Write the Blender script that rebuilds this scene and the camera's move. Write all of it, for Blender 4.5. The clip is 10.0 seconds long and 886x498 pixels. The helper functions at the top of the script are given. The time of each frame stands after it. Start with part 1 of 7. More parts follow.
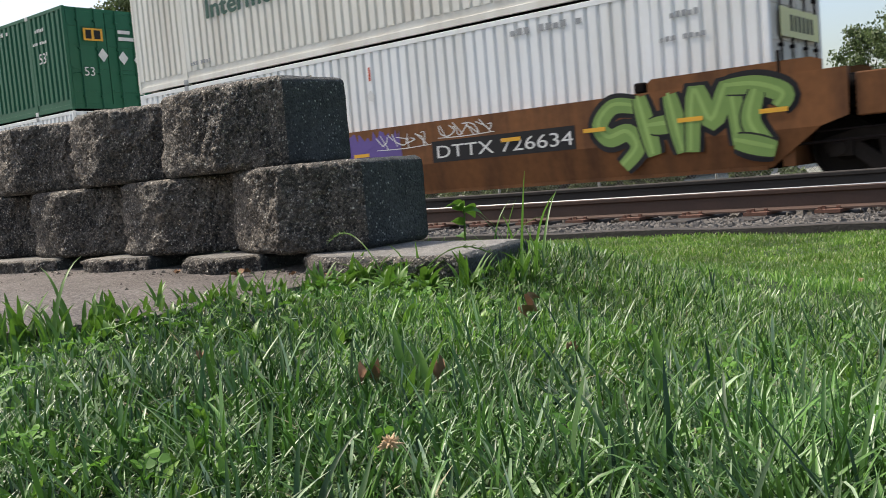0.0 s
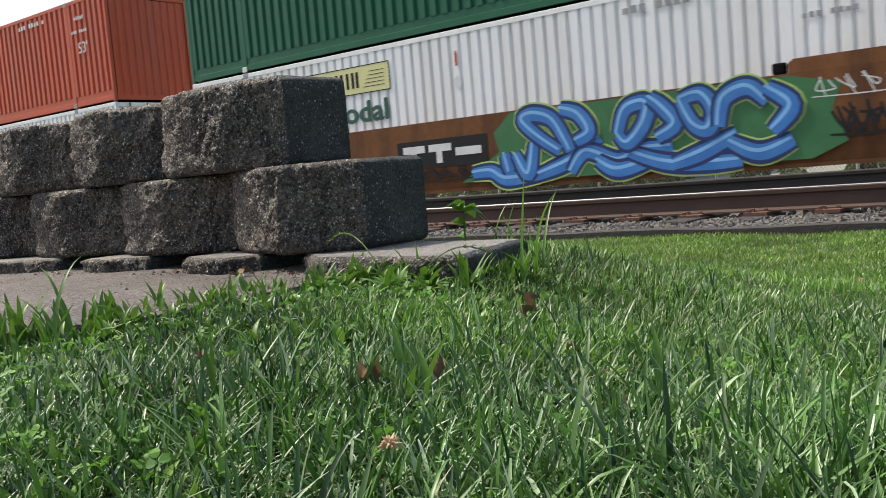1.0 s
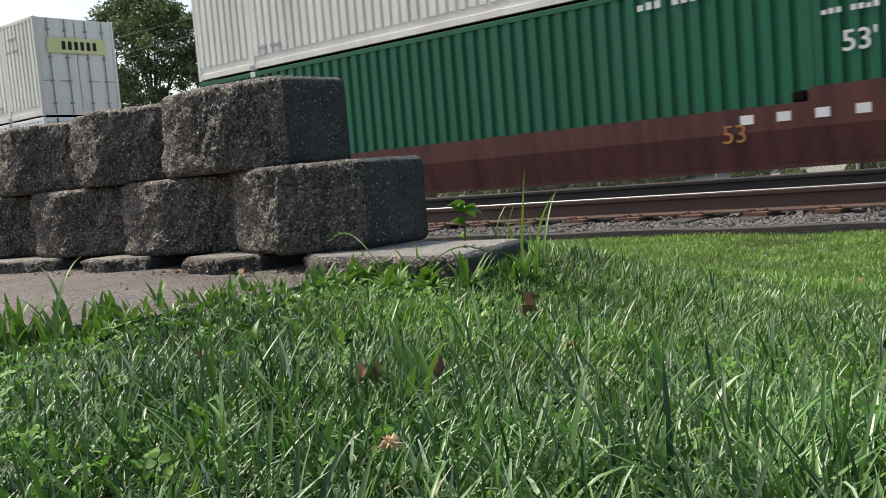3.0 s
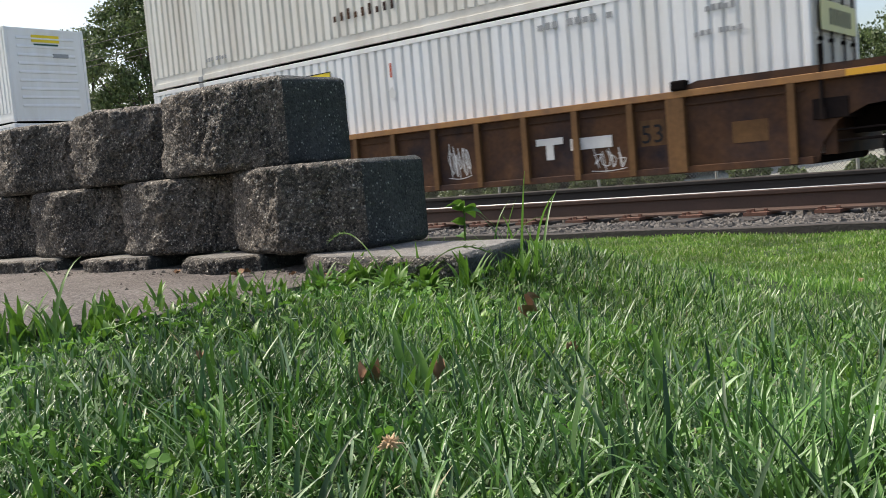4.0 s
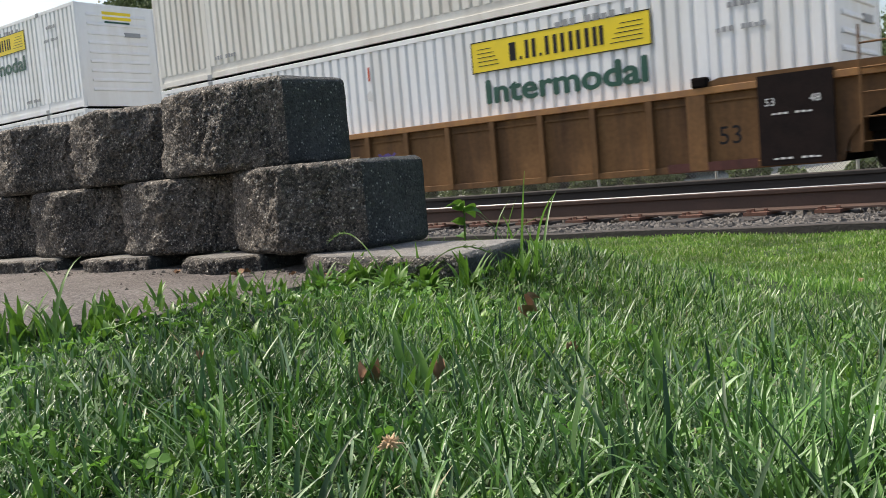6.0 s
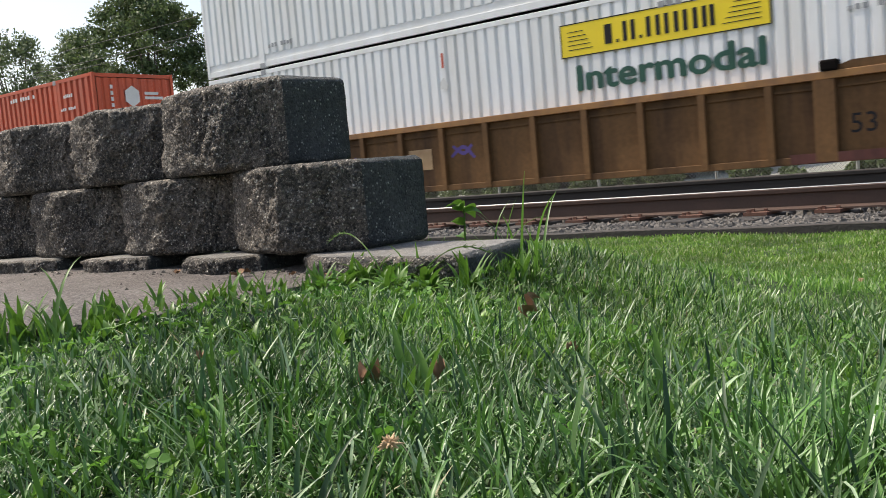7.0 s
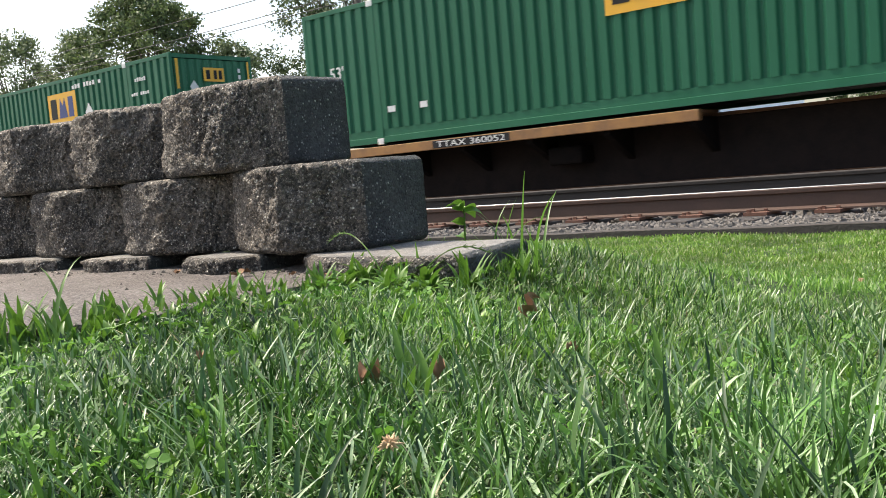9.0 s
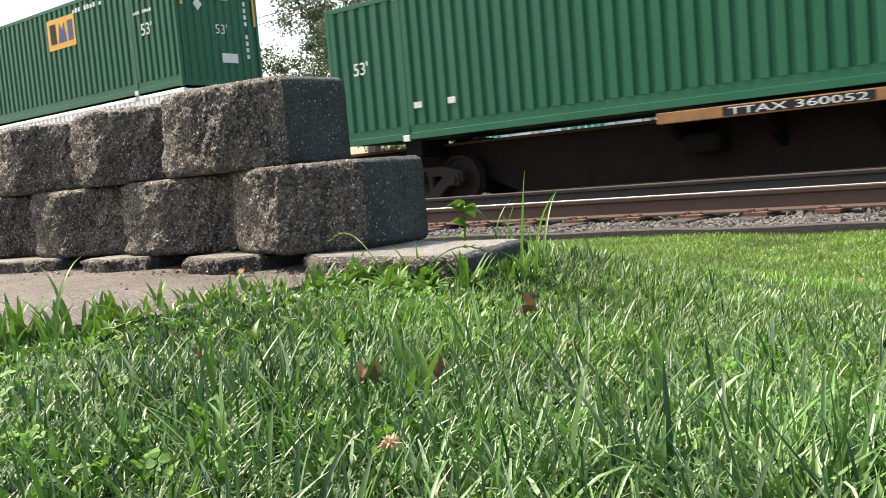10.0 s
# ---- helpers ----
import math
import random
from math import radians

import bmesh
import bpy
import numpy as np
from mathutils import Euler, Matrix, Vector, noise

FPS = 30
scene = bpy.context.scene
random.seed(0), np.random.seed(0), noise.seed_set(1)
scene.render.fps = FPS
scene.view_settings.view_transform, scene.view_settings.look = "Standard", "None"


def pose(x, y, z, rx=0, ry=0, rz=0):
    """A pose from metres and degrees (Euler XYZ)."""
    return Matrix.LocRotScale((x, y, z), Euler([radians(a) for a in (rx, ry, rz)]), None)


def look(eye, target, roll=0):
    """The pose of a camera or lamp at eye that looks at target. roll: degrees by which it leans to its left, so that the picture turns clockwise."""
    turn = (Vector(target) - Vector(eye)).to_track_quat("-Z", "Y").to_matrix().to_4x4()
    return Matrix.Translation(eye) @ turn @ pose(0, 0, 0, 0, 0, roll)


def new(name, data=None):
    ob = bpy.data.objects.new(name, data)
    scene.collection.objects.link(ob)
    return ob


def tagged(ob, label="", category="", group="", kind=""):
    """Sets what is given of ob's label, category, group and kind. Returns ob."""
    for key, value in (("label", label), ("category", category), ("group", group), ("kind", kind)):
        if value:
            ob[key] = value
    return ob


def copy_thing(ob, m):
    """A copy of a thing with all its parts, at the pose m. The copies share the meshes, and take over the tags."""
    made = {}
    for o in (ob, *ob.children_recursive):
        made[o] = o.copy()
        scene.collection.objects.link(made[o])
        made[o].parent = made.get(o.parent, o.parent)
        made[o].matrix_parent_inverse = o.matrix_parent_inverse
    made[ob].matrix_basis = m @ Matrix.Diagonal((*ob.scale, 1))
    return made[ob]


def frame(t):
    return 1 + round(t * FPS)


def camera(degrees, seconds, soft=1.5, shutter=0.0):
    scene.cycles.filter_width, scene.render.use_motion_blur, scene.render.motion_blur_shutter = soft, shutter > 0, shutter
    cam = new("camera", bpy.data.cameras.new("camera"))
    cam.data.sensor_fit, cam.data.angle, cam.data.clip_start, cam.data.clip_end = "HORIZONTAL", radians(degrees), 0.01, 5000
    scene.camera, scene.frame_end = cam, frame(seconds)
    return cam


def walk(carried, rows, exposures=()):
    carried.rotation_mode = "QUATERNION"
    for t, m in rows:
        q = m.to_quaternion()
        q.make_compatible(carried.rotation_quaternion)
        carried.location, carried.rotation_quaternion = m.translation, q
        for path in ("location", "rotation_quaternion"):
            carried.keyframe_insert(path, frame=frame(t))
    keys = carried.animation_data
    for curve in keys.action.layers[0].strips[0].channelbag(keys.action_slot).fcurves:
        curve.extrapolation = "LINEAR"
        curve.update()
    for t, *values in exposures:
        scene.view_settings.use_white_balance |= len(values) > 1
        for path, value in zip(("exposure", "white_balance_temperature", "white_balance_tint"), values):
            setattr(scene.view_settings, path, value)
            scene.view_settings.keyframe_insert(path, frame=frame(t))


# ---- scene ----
# The camera lies on the lawn and does not move.
EYE = (0.0, 0.0, 0.60)
yaw, tilt = radians(-38.95), radians(-4.52)
AIM = (math.sin(yaw) * math.cos(tilt), math.cos(yaw) * math.cos(tilt), 0.60 + math.sin(tilt))
cam = camera(51.62, 10.0, soft=0.62, shutter=0.07)
walk(cam, [(0.0, look(EYE, AIM, -4.92)), (10.0, look(EYE, AIM, -4.92))],
     [(0.0, 0.59, 6800, 10), (7.5, 0.59, 6800, 10), (8.0, 0.92, 6800, 10), (9.0, 1.10, 6950, 10), (9.5, 1.18, 7100, 10), (10.0, 1.34, 7350, 10)])

# ---- light ----
SUN_EL, SUN_AZ = 55.0, 259.5          # degrees; azimuth clockwise from +Y
world = bpy.data.worlds.new("sky")
scene.world = world
world.use_nodes = True
wn, wl = world.node_tree.nodes, world.node_tree.links
sky = wn.new("ShaderNodeTexSky")
sky.sky_type, sky.sun_disc = "NISHITA", False
sky.sun_elevation, sky.sun_rotation = radians(SUN_EL), radians(SUN_AZ)
sky.air_density, sky.dust_density, sky.ozone_density = 1.0, 3.2, 0.6
wl.new(sky.outputs[0], wn["Background"].inputs[0])
wn["Background"].inputs[1].default_value = 0.146
sun = new("sun", bpy.data.lights.new("sun", "SUN"))
sun.data.energy, sun.data.angle, sun.data.color = 3.3, radians(2.5), (1.0, 0.95, 0.86)
a, e = radians(SUN_AZ), radians(SUN_EL)
sun.matrix_world = look((30 * math.sin(a) * math.cos(e), 30 * math.cos(a) * math.cos(e), 30 * math.sin(e)), (0, 0, 0))

# ---- small tools ----
V = 21.684                             # the train's speed, m/s
SIDE = 13.937                          # plane of the containers' near sides
CL, CH, CW = 16.154, 2.896, 2.59       # a 53-foot container
MIDY = SIDE + CW / 2
RAIL = 0.03                            # top of the train's rails
rng = np.random.default_rng(7)


def mat(name, col, rough=0.6, metal=0.0, var=0.15, scale=6.0, bump=0.0, bscale=40.0, col2=None, streak=False, fine=60.0, amount=0.5, spec=0.5, trans=0.0):
    """A surface with two scales of colour change, relief, and, on request, vertical streaks of a second colour."""
    m = bpy.data.materials.new(name)
    m.use_nodes = True
    n, l = m.node_tree.nodes, m.node_tree.links
    b = n["Principled BSDF"]
    tc = n.new("ShaderNodeTexCoord")
    col2 = col2 or tuple(c * 0.55 for c in col)
    mp = n.new("ShaderNodeMapping")
    mp.inputs["Scale"].default_value = (1, 1, 0.12) if streak else (1, 1, 1)
    l.new(tc.outputs["Object"], mp.inputs[0])
    n1 = n.new("ShaderNodeTexNoise")
    n1.inputs["Scale"].default_value, n1.inputs["Detail"].default_value, n1.inputs["Roughness"].default_value = scale, 6, 0.62
    l.new(mp.outputs[0], n1.inputs["Vector"])
    r1 = n.new("ShaderNodeValToRGB")
    r1.color_ramp.elements[0].position, r1.color_ramp.elements[1].position = 0.42, 0.72
    l.new(n1.outputs[0], r1.inputs[0])
    mul = n.new("ShaderNodeMath")
    mul.operation = "MULTIPLY"
    mul.inputs[1].default_value = amount
    l.new(r1.outputs[0], mul.inputs[0])
    mix = n.new("ShaderNodeMix")
    mix.data_type = "RGBA"
    mix.inputs[6].default_value, mix.inputs[7].default_value = (*col, 1), (*col2, 1)
    l.new(mul.outputs[0], mix.inputs[0])
    n2 = n.new("ShaderNodeTexNoise")
    n2.inputs["Scale"].default_value, n2.inputs["Detail"].default_value = fine, 4
    l.new(tc.outputs["Object"], n2.inputs["Vector"])
    hsv = n.new("ShaderNodeHueSaturation")
    mr = n.new("ShaderNodeMapRange")
    mr.inputs[3].default_value, mr.inputs[4].default_value = 1 - var, 1 + var
    l.new(n2.outputs[0], mr.inputs[0])
    info = n.new("ShaderNodeObjectInfo")
    mr2 = n.new("ShaderNodeMapRange")
    mr2.inputs[3].default_value, mr2.inputs[4].default_value = 1 - var * 0.5, 1 + var * 0.5
    l.new(info.outputs["Random"], mr2.inputs[0])
    mm = n.new("ShaderNodeMath")
    mm.operation = "MULTIPLY"
    l.new(mr.outputs[0], mm.inputs[0])
    l.new(mr2.outputs[0], mm.inputs[1])
    l.new(mm.outputs[0], hsv.inputs["Value"])
    l.new(mix.outputs[2], hsv.inputs["Color"])
    l.new(hsv.outputs[0], b.inputs["Base Color"])
    b.inputs["Roughness"].default_value, b.inputs["Metallic"].default_value = rough, metal
    b.inputs["Specular IOR Level"].default_value = spec
    if bump:
        bp = n.new("ShaderNodeBump")
        bp.inputs["Strength"].default_value, bp.inputs["Distance"].default_value = min(1.0, bump), 0.01
        n3 = n.new("ShaderNodeTexNoise")
        n3.inputs["Scale"].default_value, n3.inputs["Detail"].default_value = bscale, 6
        l.new(tc.outputs["Object"], n3.inputs["Vector"])
        l.new(n3.outputs[0], bp.inputs["Height"])
        l.new(bp.outputs[0], b.inputs["Normal"])
    return m


def leafmat(name, c1, c2, c3=None, rough=0.45, glow=0.35, spec=0.4):
    """Leaves and blades: colour by blade, partly see-through to light."""
    m = bpy.data.materials.new(name)
    m.use_nodes = True
    n, l = m.node_tree.nodes, m.node_tree.links
    b, out = n["Principled BSDF"], n["Material Output"]
    g = n.new("ShaderNodeNewGeometry")
    ramp = n.new("ShaderNodeValToRGB")
    ramp.color_ramp.elements[0].color, ramp.color_ramp.elements[1].color = (*c1, 1), (*c2, 1)
    ramp.color_ramp.elements[1].position = 0.86
    if c3:
        el = ramp.color_ramp.elements.new(0.95)
        el.color = (*c3, 1)
    l.new(g.outputs["Random Per Island"], ramp.inputs[0])
    tc = n.new("ShaderNodeTexCoord")
    nz = n.new("ShaderNodeTexNoise")
    nz.inputs["Scale"].default_value = 2.6
    nz.inputs["Detail"].default_value = 4
    l.new(tc.outputs["Object"], nz.inputs["Vector"])
    mr = n.new("ShaderNodeMapRange")
    mr.inputs[1].default_value, mr.inputs[2].default_value, mr.inputs[3].default_value, mr.inputs[4].default_value = 0.32, 0.68, 0.62, 1.3
    l.new(nz.outputs[0], mr.inputs[0])
    hsv = n.new("ShaderNodeHueSaturation")
    l.new(mr.outputs[0], hsv.inputs["Value"])
    l.new(ramp.outputs[0], hsv.inputs["Color"])
    l.new(hsv.outputs[0], b.inputs["Base Color"])
    b.inputs["Roughness"].default_value = rough
    b.inputs["Specular IOR Level"].default_value = spec
    tr = n.new("ShaderNodeBsdfTranslucent")
    l.new(hsv.outputs[0], tr.inputs[0])
    mx = n.new("ShaderNodeMixShader")
    mx.inputs[0].default_value = glow
    l.new(b.outputs[0], mx.inputs[1])
    l.new(tr.outputs[0], mx.inputs[2])
    l.new(mx.outputs[0], out.inputs[0])
    return m


def box(bm, x0, x1, y0, y1, z0, z1):
    vs = [bm.verts.new(c) for c in ((x0, y0, z0), (x1, y0, z0), (x1, y1, z0), (x0, y1, z0), (x0, y0, z1), (x1, y0, z1), (x1, y1, z1), (x0, y1, z1))]
    for f in ((0, 3, 2, 1), (4, 5, 6, 7), (0, 1, 5, 4), (1, 2, 6, 5), (2, 3, 7, 6), (3, 0, 4, 7)):
        bm.faces.new([vs[i] for i in f])
    return vs


def bar(bm, a, b, r, n=6, r2=None):
    """A round bar from a to b."""
    a, b = Vector(a), Vector(b)
    d = (b - a).normalized()
    s = d.orthogonal().normalized()
    t = d.cross(s)
    r2 = r if r2 is None else r2
    A = [bm.verts.new(a + (s * math.cos(k * 2 * math.pi / n) + t * math.sin(k * 2 * math.pi / n)) * r) for k in range(n)]
    B = [bm.verts.new(b + (s * math.cos(k * 2 * math.pi / n) + t * math.sin(k * 2 * math.pi / n)) * r2) for k in range(n)]
    for k in range(n):
        bm.faces.new((A[k], A[(k + 1) % n], B[(k + 1) % n], B[k]))
    bm.faces.new(A[::-1])
    bm.faces.new(B)


def prism(bm, pts, y0, y1):
    """A polygon in the x-z plane, given thickness along y."""
    A = [bm.verts.new((x, y0, z)) for x, z in pts]
    B = [bm.verts.new((x, y1, z)) for x, z in pts]
    bm.faces.new(A)
    bm.faces.new(B[::-1])
    for k in range(len(pts)):
        j = (k + 1) % len(pts)
        bm.faces.new((A[j], A[k], B[k], B[j]))


def mesh_of(bm, name, m, smooth=False, bevel=0.0):
    bmesh.ops.recalc_face_normals(bm, faces=bm.faces)
    if bevel:
        bmesh.ops.bevel(bm, geom=bm.edges[:], offset=bevel, segments=2, affect="EDGES", profile=0.5)
    me = bpy.data.meshes.new(name)
    bm.to_mesh(me)
    bm.free()
    me.materials.append(m)
    if smooth:
        me.shade_smooth()
    return me


def part(name, bm, m, parent=None, label="", smooth=False, bevel=0.0):
    ob = new(name, bm if isinstance(bm, bpy.types.Mesh) else mesh_of(bm, name, m, smooth, bevel))
    if isinstance(bm, bpy.types.Mesh) and not bm.materials:
        bm.materials.append(m)
    ob.parent = parent
    return tagged(ob, label)


def boxes(name, m, parent, *bs, label="", bevel=0.0):
    """Box-shaped parts, one object each; tiny writing stays one object of kind stuff."""
    if len(bs) > 1 and name in ("small_writing", "brand_mark", "deck_edge"):
        bm = bmesh.new()
        for b in bs:
            box(bm, *b)
        return tagged(part(name, bm, m, parent, label, bevel=bevel), kind="stuff")
    for b in bs:
        bm = bmesh.new()
        box(bm, *b)
        o = part(name, bm, m, parent, label, bevel=bevel)
    return o


def raw(name, verts, faces, m, smooth=False):
    me = bpy.data.meshes.new(name)
    me.from_pydata(verts, [], faces)
    me.materials.append(m)
    if smooth:
        me.shade_smooth()
    return me


def text_mesh(s, size, width=None, bold=0.0):
    """Letters standing in the x-z plane, read from -y, starting at x = 0 on z = 0."""
    c = bpy.data.curves.new("letters", "FONT")
    c.body, c.size, c.resolution_u = s, size, 3
    o = bpy.data.objects.new("letters", c)
    scene.collection.objects.link(o)
    dg = bpy.context.evaluated_depsgraph_get()
    me = bpy.data.meshes.new_from_object(o.evaluated_get(dg))
    bpy.data.objects.remove(o)
    if width:
        w = max(v.co.x for v in me.vertices) - min(v.co.x for v in me.vertices)
        me.transform(Matrix.Diagonal((width / w, 1, 1, 1)))
    me.transform(Matrix.Rotation(radians(90), 4, "X"))
    if bold:
        # heavier strokes: the same outline laid side by side, a hair apart in depth
        bm = bmesh.new()
        for dx, dy, dz in ((-bold, 0.0, 0.0), (0.0, -0.0006, bold * 0.6), (bold, -0.0012, 0.0), (0.0, -0.0018, -bold * 0.6)):
            k = len(bm.verts)
            bm.from_mesh(me)
            bm.verts.ensure_lookup_table()
            for v in bm.verts[k:]:
                v.co += Vector((dx, dy, dz))
        bm.to_mesh(me)
        bm.free()
    return me


def letters(name, s, m, parent, x, y, z, size, width=None, turn=0.0, bold=0.0, label=""):
    me = text_mesh(s, size, width, bold)
    me.materials.clear()
    me.materials.append(m)
    ob = new(name, me)
    ob.parent = parent
    ob.matrix_basis = pose(x, y, z, 0, 0, turn)
    return tagged(ob, label)


def ribbon(bm, pts, w, y):
    """A brush stroke on a side wall: a band of width w along a smooth line through points (x, z)."""
    P = [Vector((q[0], q[1])) for q in pts]
    C = []
    for i in range(len(P) - 1):
        a, b, c, d = P[max(i - 1, 0)], P[i], P[i + 1], P[min(i + 2, len(P) - 1)]
        for k in range(6):
            t = k / 6
            C.append(0.5 * (2 * b + (c - a) * t + (2 * a - 5 * b + 4 * c - d) * t * t + (3 * b - a - 3 * c + d) * t ** 3))
    C.append(P[-1])
    prev = None
    for i, q in enumerate(C):
        t = (C[min(i + 1, len(C) - 1)] - C[max(i - 1, 0)]).normalized()
        s = Vector((-t.y, t.x)) * w / 2 * (0.75 + 0.25 * math.sin(math.pi * i / (len(C) - 1)))
        cur = (bm.verts.new((q.x + s.x, y, q.y + s.y)), bm.verts.new((q.x - s.x, y, q.y - s.y)))
        if prev:
            bm.faces.new((prev[0], prev[1], cur[1], cur[0]))
        prev = cur


def patch(bm, pts, y):
    bm.faces.new([bm.verts.new((x, y, z)) for x, z in pts])


# ---- materials ----
M = {}
M["white"] = mat("white container paint", (0.82, 0.83, 0.83), 0.45, var=0.03, scale=1.6, col2=(0.66, 0.63, 0.57), streak=True, fine=9, amount=0.55)
M["offwhite"] = mat("aged white paint", (0.78, 0.755, 0.69), 0.5, var=0.04, scale=1.2, col2=(0.45, 0.38, 0.30), streak=True, fine=9, amount=0.5)
M["stained"] = mat("rust-stained cream paint", (0.60, 0.53, 0.45), 0.6, var=0.10, scale=1.2, col2=(0.07, 0.035, 0.022), streak=True, fine=9, amount=0.95)
M["green"] = mat("green container paint", (0.011, 0.106, 0.052), 0.45, var=0.06, scale=1.3, col2=(0.026, 0.132, 0.075), streak=True, fine=9, amount=0.5, spec=0.28)
M["red"] = mat("red container paint", (0.55, 0.095, 0.042), 0.45, var=0.05, scale=1.3, col2=(0.40, 0.11, 0.07), streak=True, fine=9, amount=0.5, spec=0.28)
M["brown"] = mat("brown wagon paint", (0.188, 0.080, 0.031), 0.7, var=0.30, scale=1.8, col2=(0.072, 0.034, 0.018), streak=True, fine=8, amount=0.95, bump=0.1, bscale=20, spec=0.18)
M["darkred"] = mat("dark red wagon paint", (0.095, 0.038, 0.032), 0.65, var=0.22, scale=3.6, col2=(0.04, 0.02, 0.018), streak=True, fine=14, amount=0.95, spec=0.2)
M["tan"] = mat("ochre wagon paint", (0.160, 0.086, 0.036), 0.7, var=0.34, scale=1.7, col2=(0.045, 0.026, 0.016), streak=True, fine=14, amount=0.95, bump=0.1, bscale=20, spec=0.18)
M["rustdark"] = mat("rusty brown wagon paint", (0.088, 0.043, 0.021), 0.7, var=0.35, scale=1.1, col2=(0.010, 0.012, 0.020), streak=False, fine=14, amount=0.95, bump=0.1, bscale=20, spec=0.18)
M["orange"] = mat("orange-yellow sill paint", (0.40, 0.16, 0.035), 0.6, var=0.15, scale=2.5, col2=(0.22, 0.10, 0.04), fine=20, amount=0.8)
M["primer"] = mat("pale tan touch-up paint", (0.40, 0.27, 0.14), 0.65, var=0.15, scale=5, col2=(0.26, 0.15, 0.08), fine=20, amount=0.8)
M["chord"] = mat("dull orange-brown chord paint", (0.30, 0.145, 0.042), 0.6, var=0.12, scale=2.0, col2=(0.14, 0.07, 0.035), fine=20, amount=0.9)
# iron and darkrust: near black, the shade under the train is in their colour
M["iron"] = mat("dirty cast iron darkened for shade", (0.007, 0.006, 0.006), 0.9, var=0.25, scale=5, col2=(0.017, 0.012, 0.010), fine=30, bump=0.2, bscale=30, spec=0.06)
M["darkrust"] = mat("rust-brown steel darkened for shade", (0.018, 0.013, 0.012), 0.9, var=0.25, scale=4, col2=(0.009, 0.008, 0.008), fine=30, amount=0.8, spec=0.08)
M["doorwhite"] = mat("grimy white door paint", (0.66, 0.62, 0.54), 0.55, var=0.08, scale=2.6, col2=(0.24, 0.18, 0.13), streak=True, fine=14, amount=0.75)
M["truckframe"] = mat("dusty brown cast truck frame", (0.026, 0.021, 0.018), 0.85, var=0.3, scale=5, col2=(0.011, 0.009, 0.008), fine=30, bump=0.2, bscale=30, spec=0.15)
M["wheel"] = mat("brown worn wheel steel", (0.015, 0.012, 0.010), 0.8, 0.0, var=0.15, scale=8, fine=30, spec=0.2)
M["black"] = mat("black paint", (0.013, 0.013, 0.015), 0.6, var=0.1, scale=4, spec=0.25)
M["navy"] = mat("navy paint", (0.02, 0.035, 0.16), 0.5, var=0.08, scale=4)
M["gold"] = mat("golden yellow paint", (0.70, 0.36, 0.02), 0.5, var=0.05, scale=3, col2=(0.6, 0.33, 0.05))
M["yellow"] = mat("yellow sign paint", (0.82, 0.62, 0.01), 0.5, var=0.04, scale=2, col2=(0.68, 0.52, 0.03))
M["paleyellow"] = mat("faded yellow sign paint", (0.68, 0.66, 0.30), 0.55, var=0.05, scale=2, col2=(0.60, 0.58, 0.34))
M["dkgreen"] = mat("dark green lettering", (0.008, 0.074, 0.048), 0.5, var=0.05, scale=3)
M["mark"] = mat("white marking paint", (0.66, 0.66, 0.64), 0.55, var=0.06, scale=5, col2=(0.5, 0.5, 0.48))
M["grey"] = mat("grey marking paint", (0.30, 0.31, 0.32), 0.6, var=0.06, scale=5)
M["sgreen"] = mat("olive green spray paint", (0.16, 0.27, 0.06), 0.6, var=0.08, scale=2, col2=(0.09, 0.18, 0.05))
M["sgreenlit"] = mat("pale olive spray paint", (0.24, 0.37, 0.10), 0.6, var=0.08, scale=2, col2=(0.16, 0.27, 0.06))
M["sblue"] = mat("sky blue spray paint", (0.022, 0.150, 0.44), 0.55, var=0.15, scale=2.6, col2=(0.07, 0.27, 0.58))
M["slblue"] = mat("pale blue spray paint", (0.20, 0.45, 0.76), 0.55, var=0.06, scale=2.2)
M["sdblue"] = mat("deep blue spray paint", (0.005, 0.022, 0.11), 0.55, var=0.06, scale=2.2)
M["slime"] = mat("lime spray paint", (0.42, 0.60, 0.14), 0.55, var=0.06, scale=2.2, col2=(0.3, 0.5, 0.2))
M["sgrass"] = mat("grass green spray paint", (0.03, 0.15, 0.05), 0.55, var=0.06, scale=2.2)
M["spurple"] = mat("violet spray paint", (0.10, 0.06, 0.26), 0.55, var=0.06, scale=2.2)
M["teal"] = mat("teal lettering", (0.01, 0.36, 0.30), 0.5, var=0.04, scale=3)
M["magenta"] = mat("magenta stripe", (0.45, 0.03, 0.18), 0.5, var=0.04, scale=3)
M["trailer"] = mat("white trailer skin", (0.60, 0.70, 0.79), 0.4, var=0.03, scale=0.8, col2=(0.58, 0.62, 0.68), streak=True, fine=6)
M["steel"] = mat("galvanised steel", (0.42, 0.43, 0.44), 0.45, 0.6, var=0.08, scale=12)
M["rail"] = mat("rusty rail steel", (0.075, 0.042, 0.030), 0.75, 0.0, var=0.15, scale=3, col2=(0.04, 0.026, 0.02), fine=60, bump=0.15, bscale=60)
# rails by and under the train: their shade is put into this dark colour
M["shaderail"] = mat("rail steel darkened for shade", (0.026, 0.021, 0.018), 0.8, 0.0, var=0.15, scale=3, fine=60)
M["railtop"] = mat("polished rail head", (0.45, 0.45, 0.45), 0.42, 1.0, var=0.06, scale=20)
M["plate"] = mat("red-rusted tie plate", (0.12, 0.055, 0.036), 0.8, 0.0, var=0.2, scale=14, fine=90, bump=0.3, bscale=90)
M["tie"] = mat("old creosoted timber", (0.040, 0.034, 0.030), 0.85, var=0.2, scale=10, fine=70, bump=0.5, bscale=60)
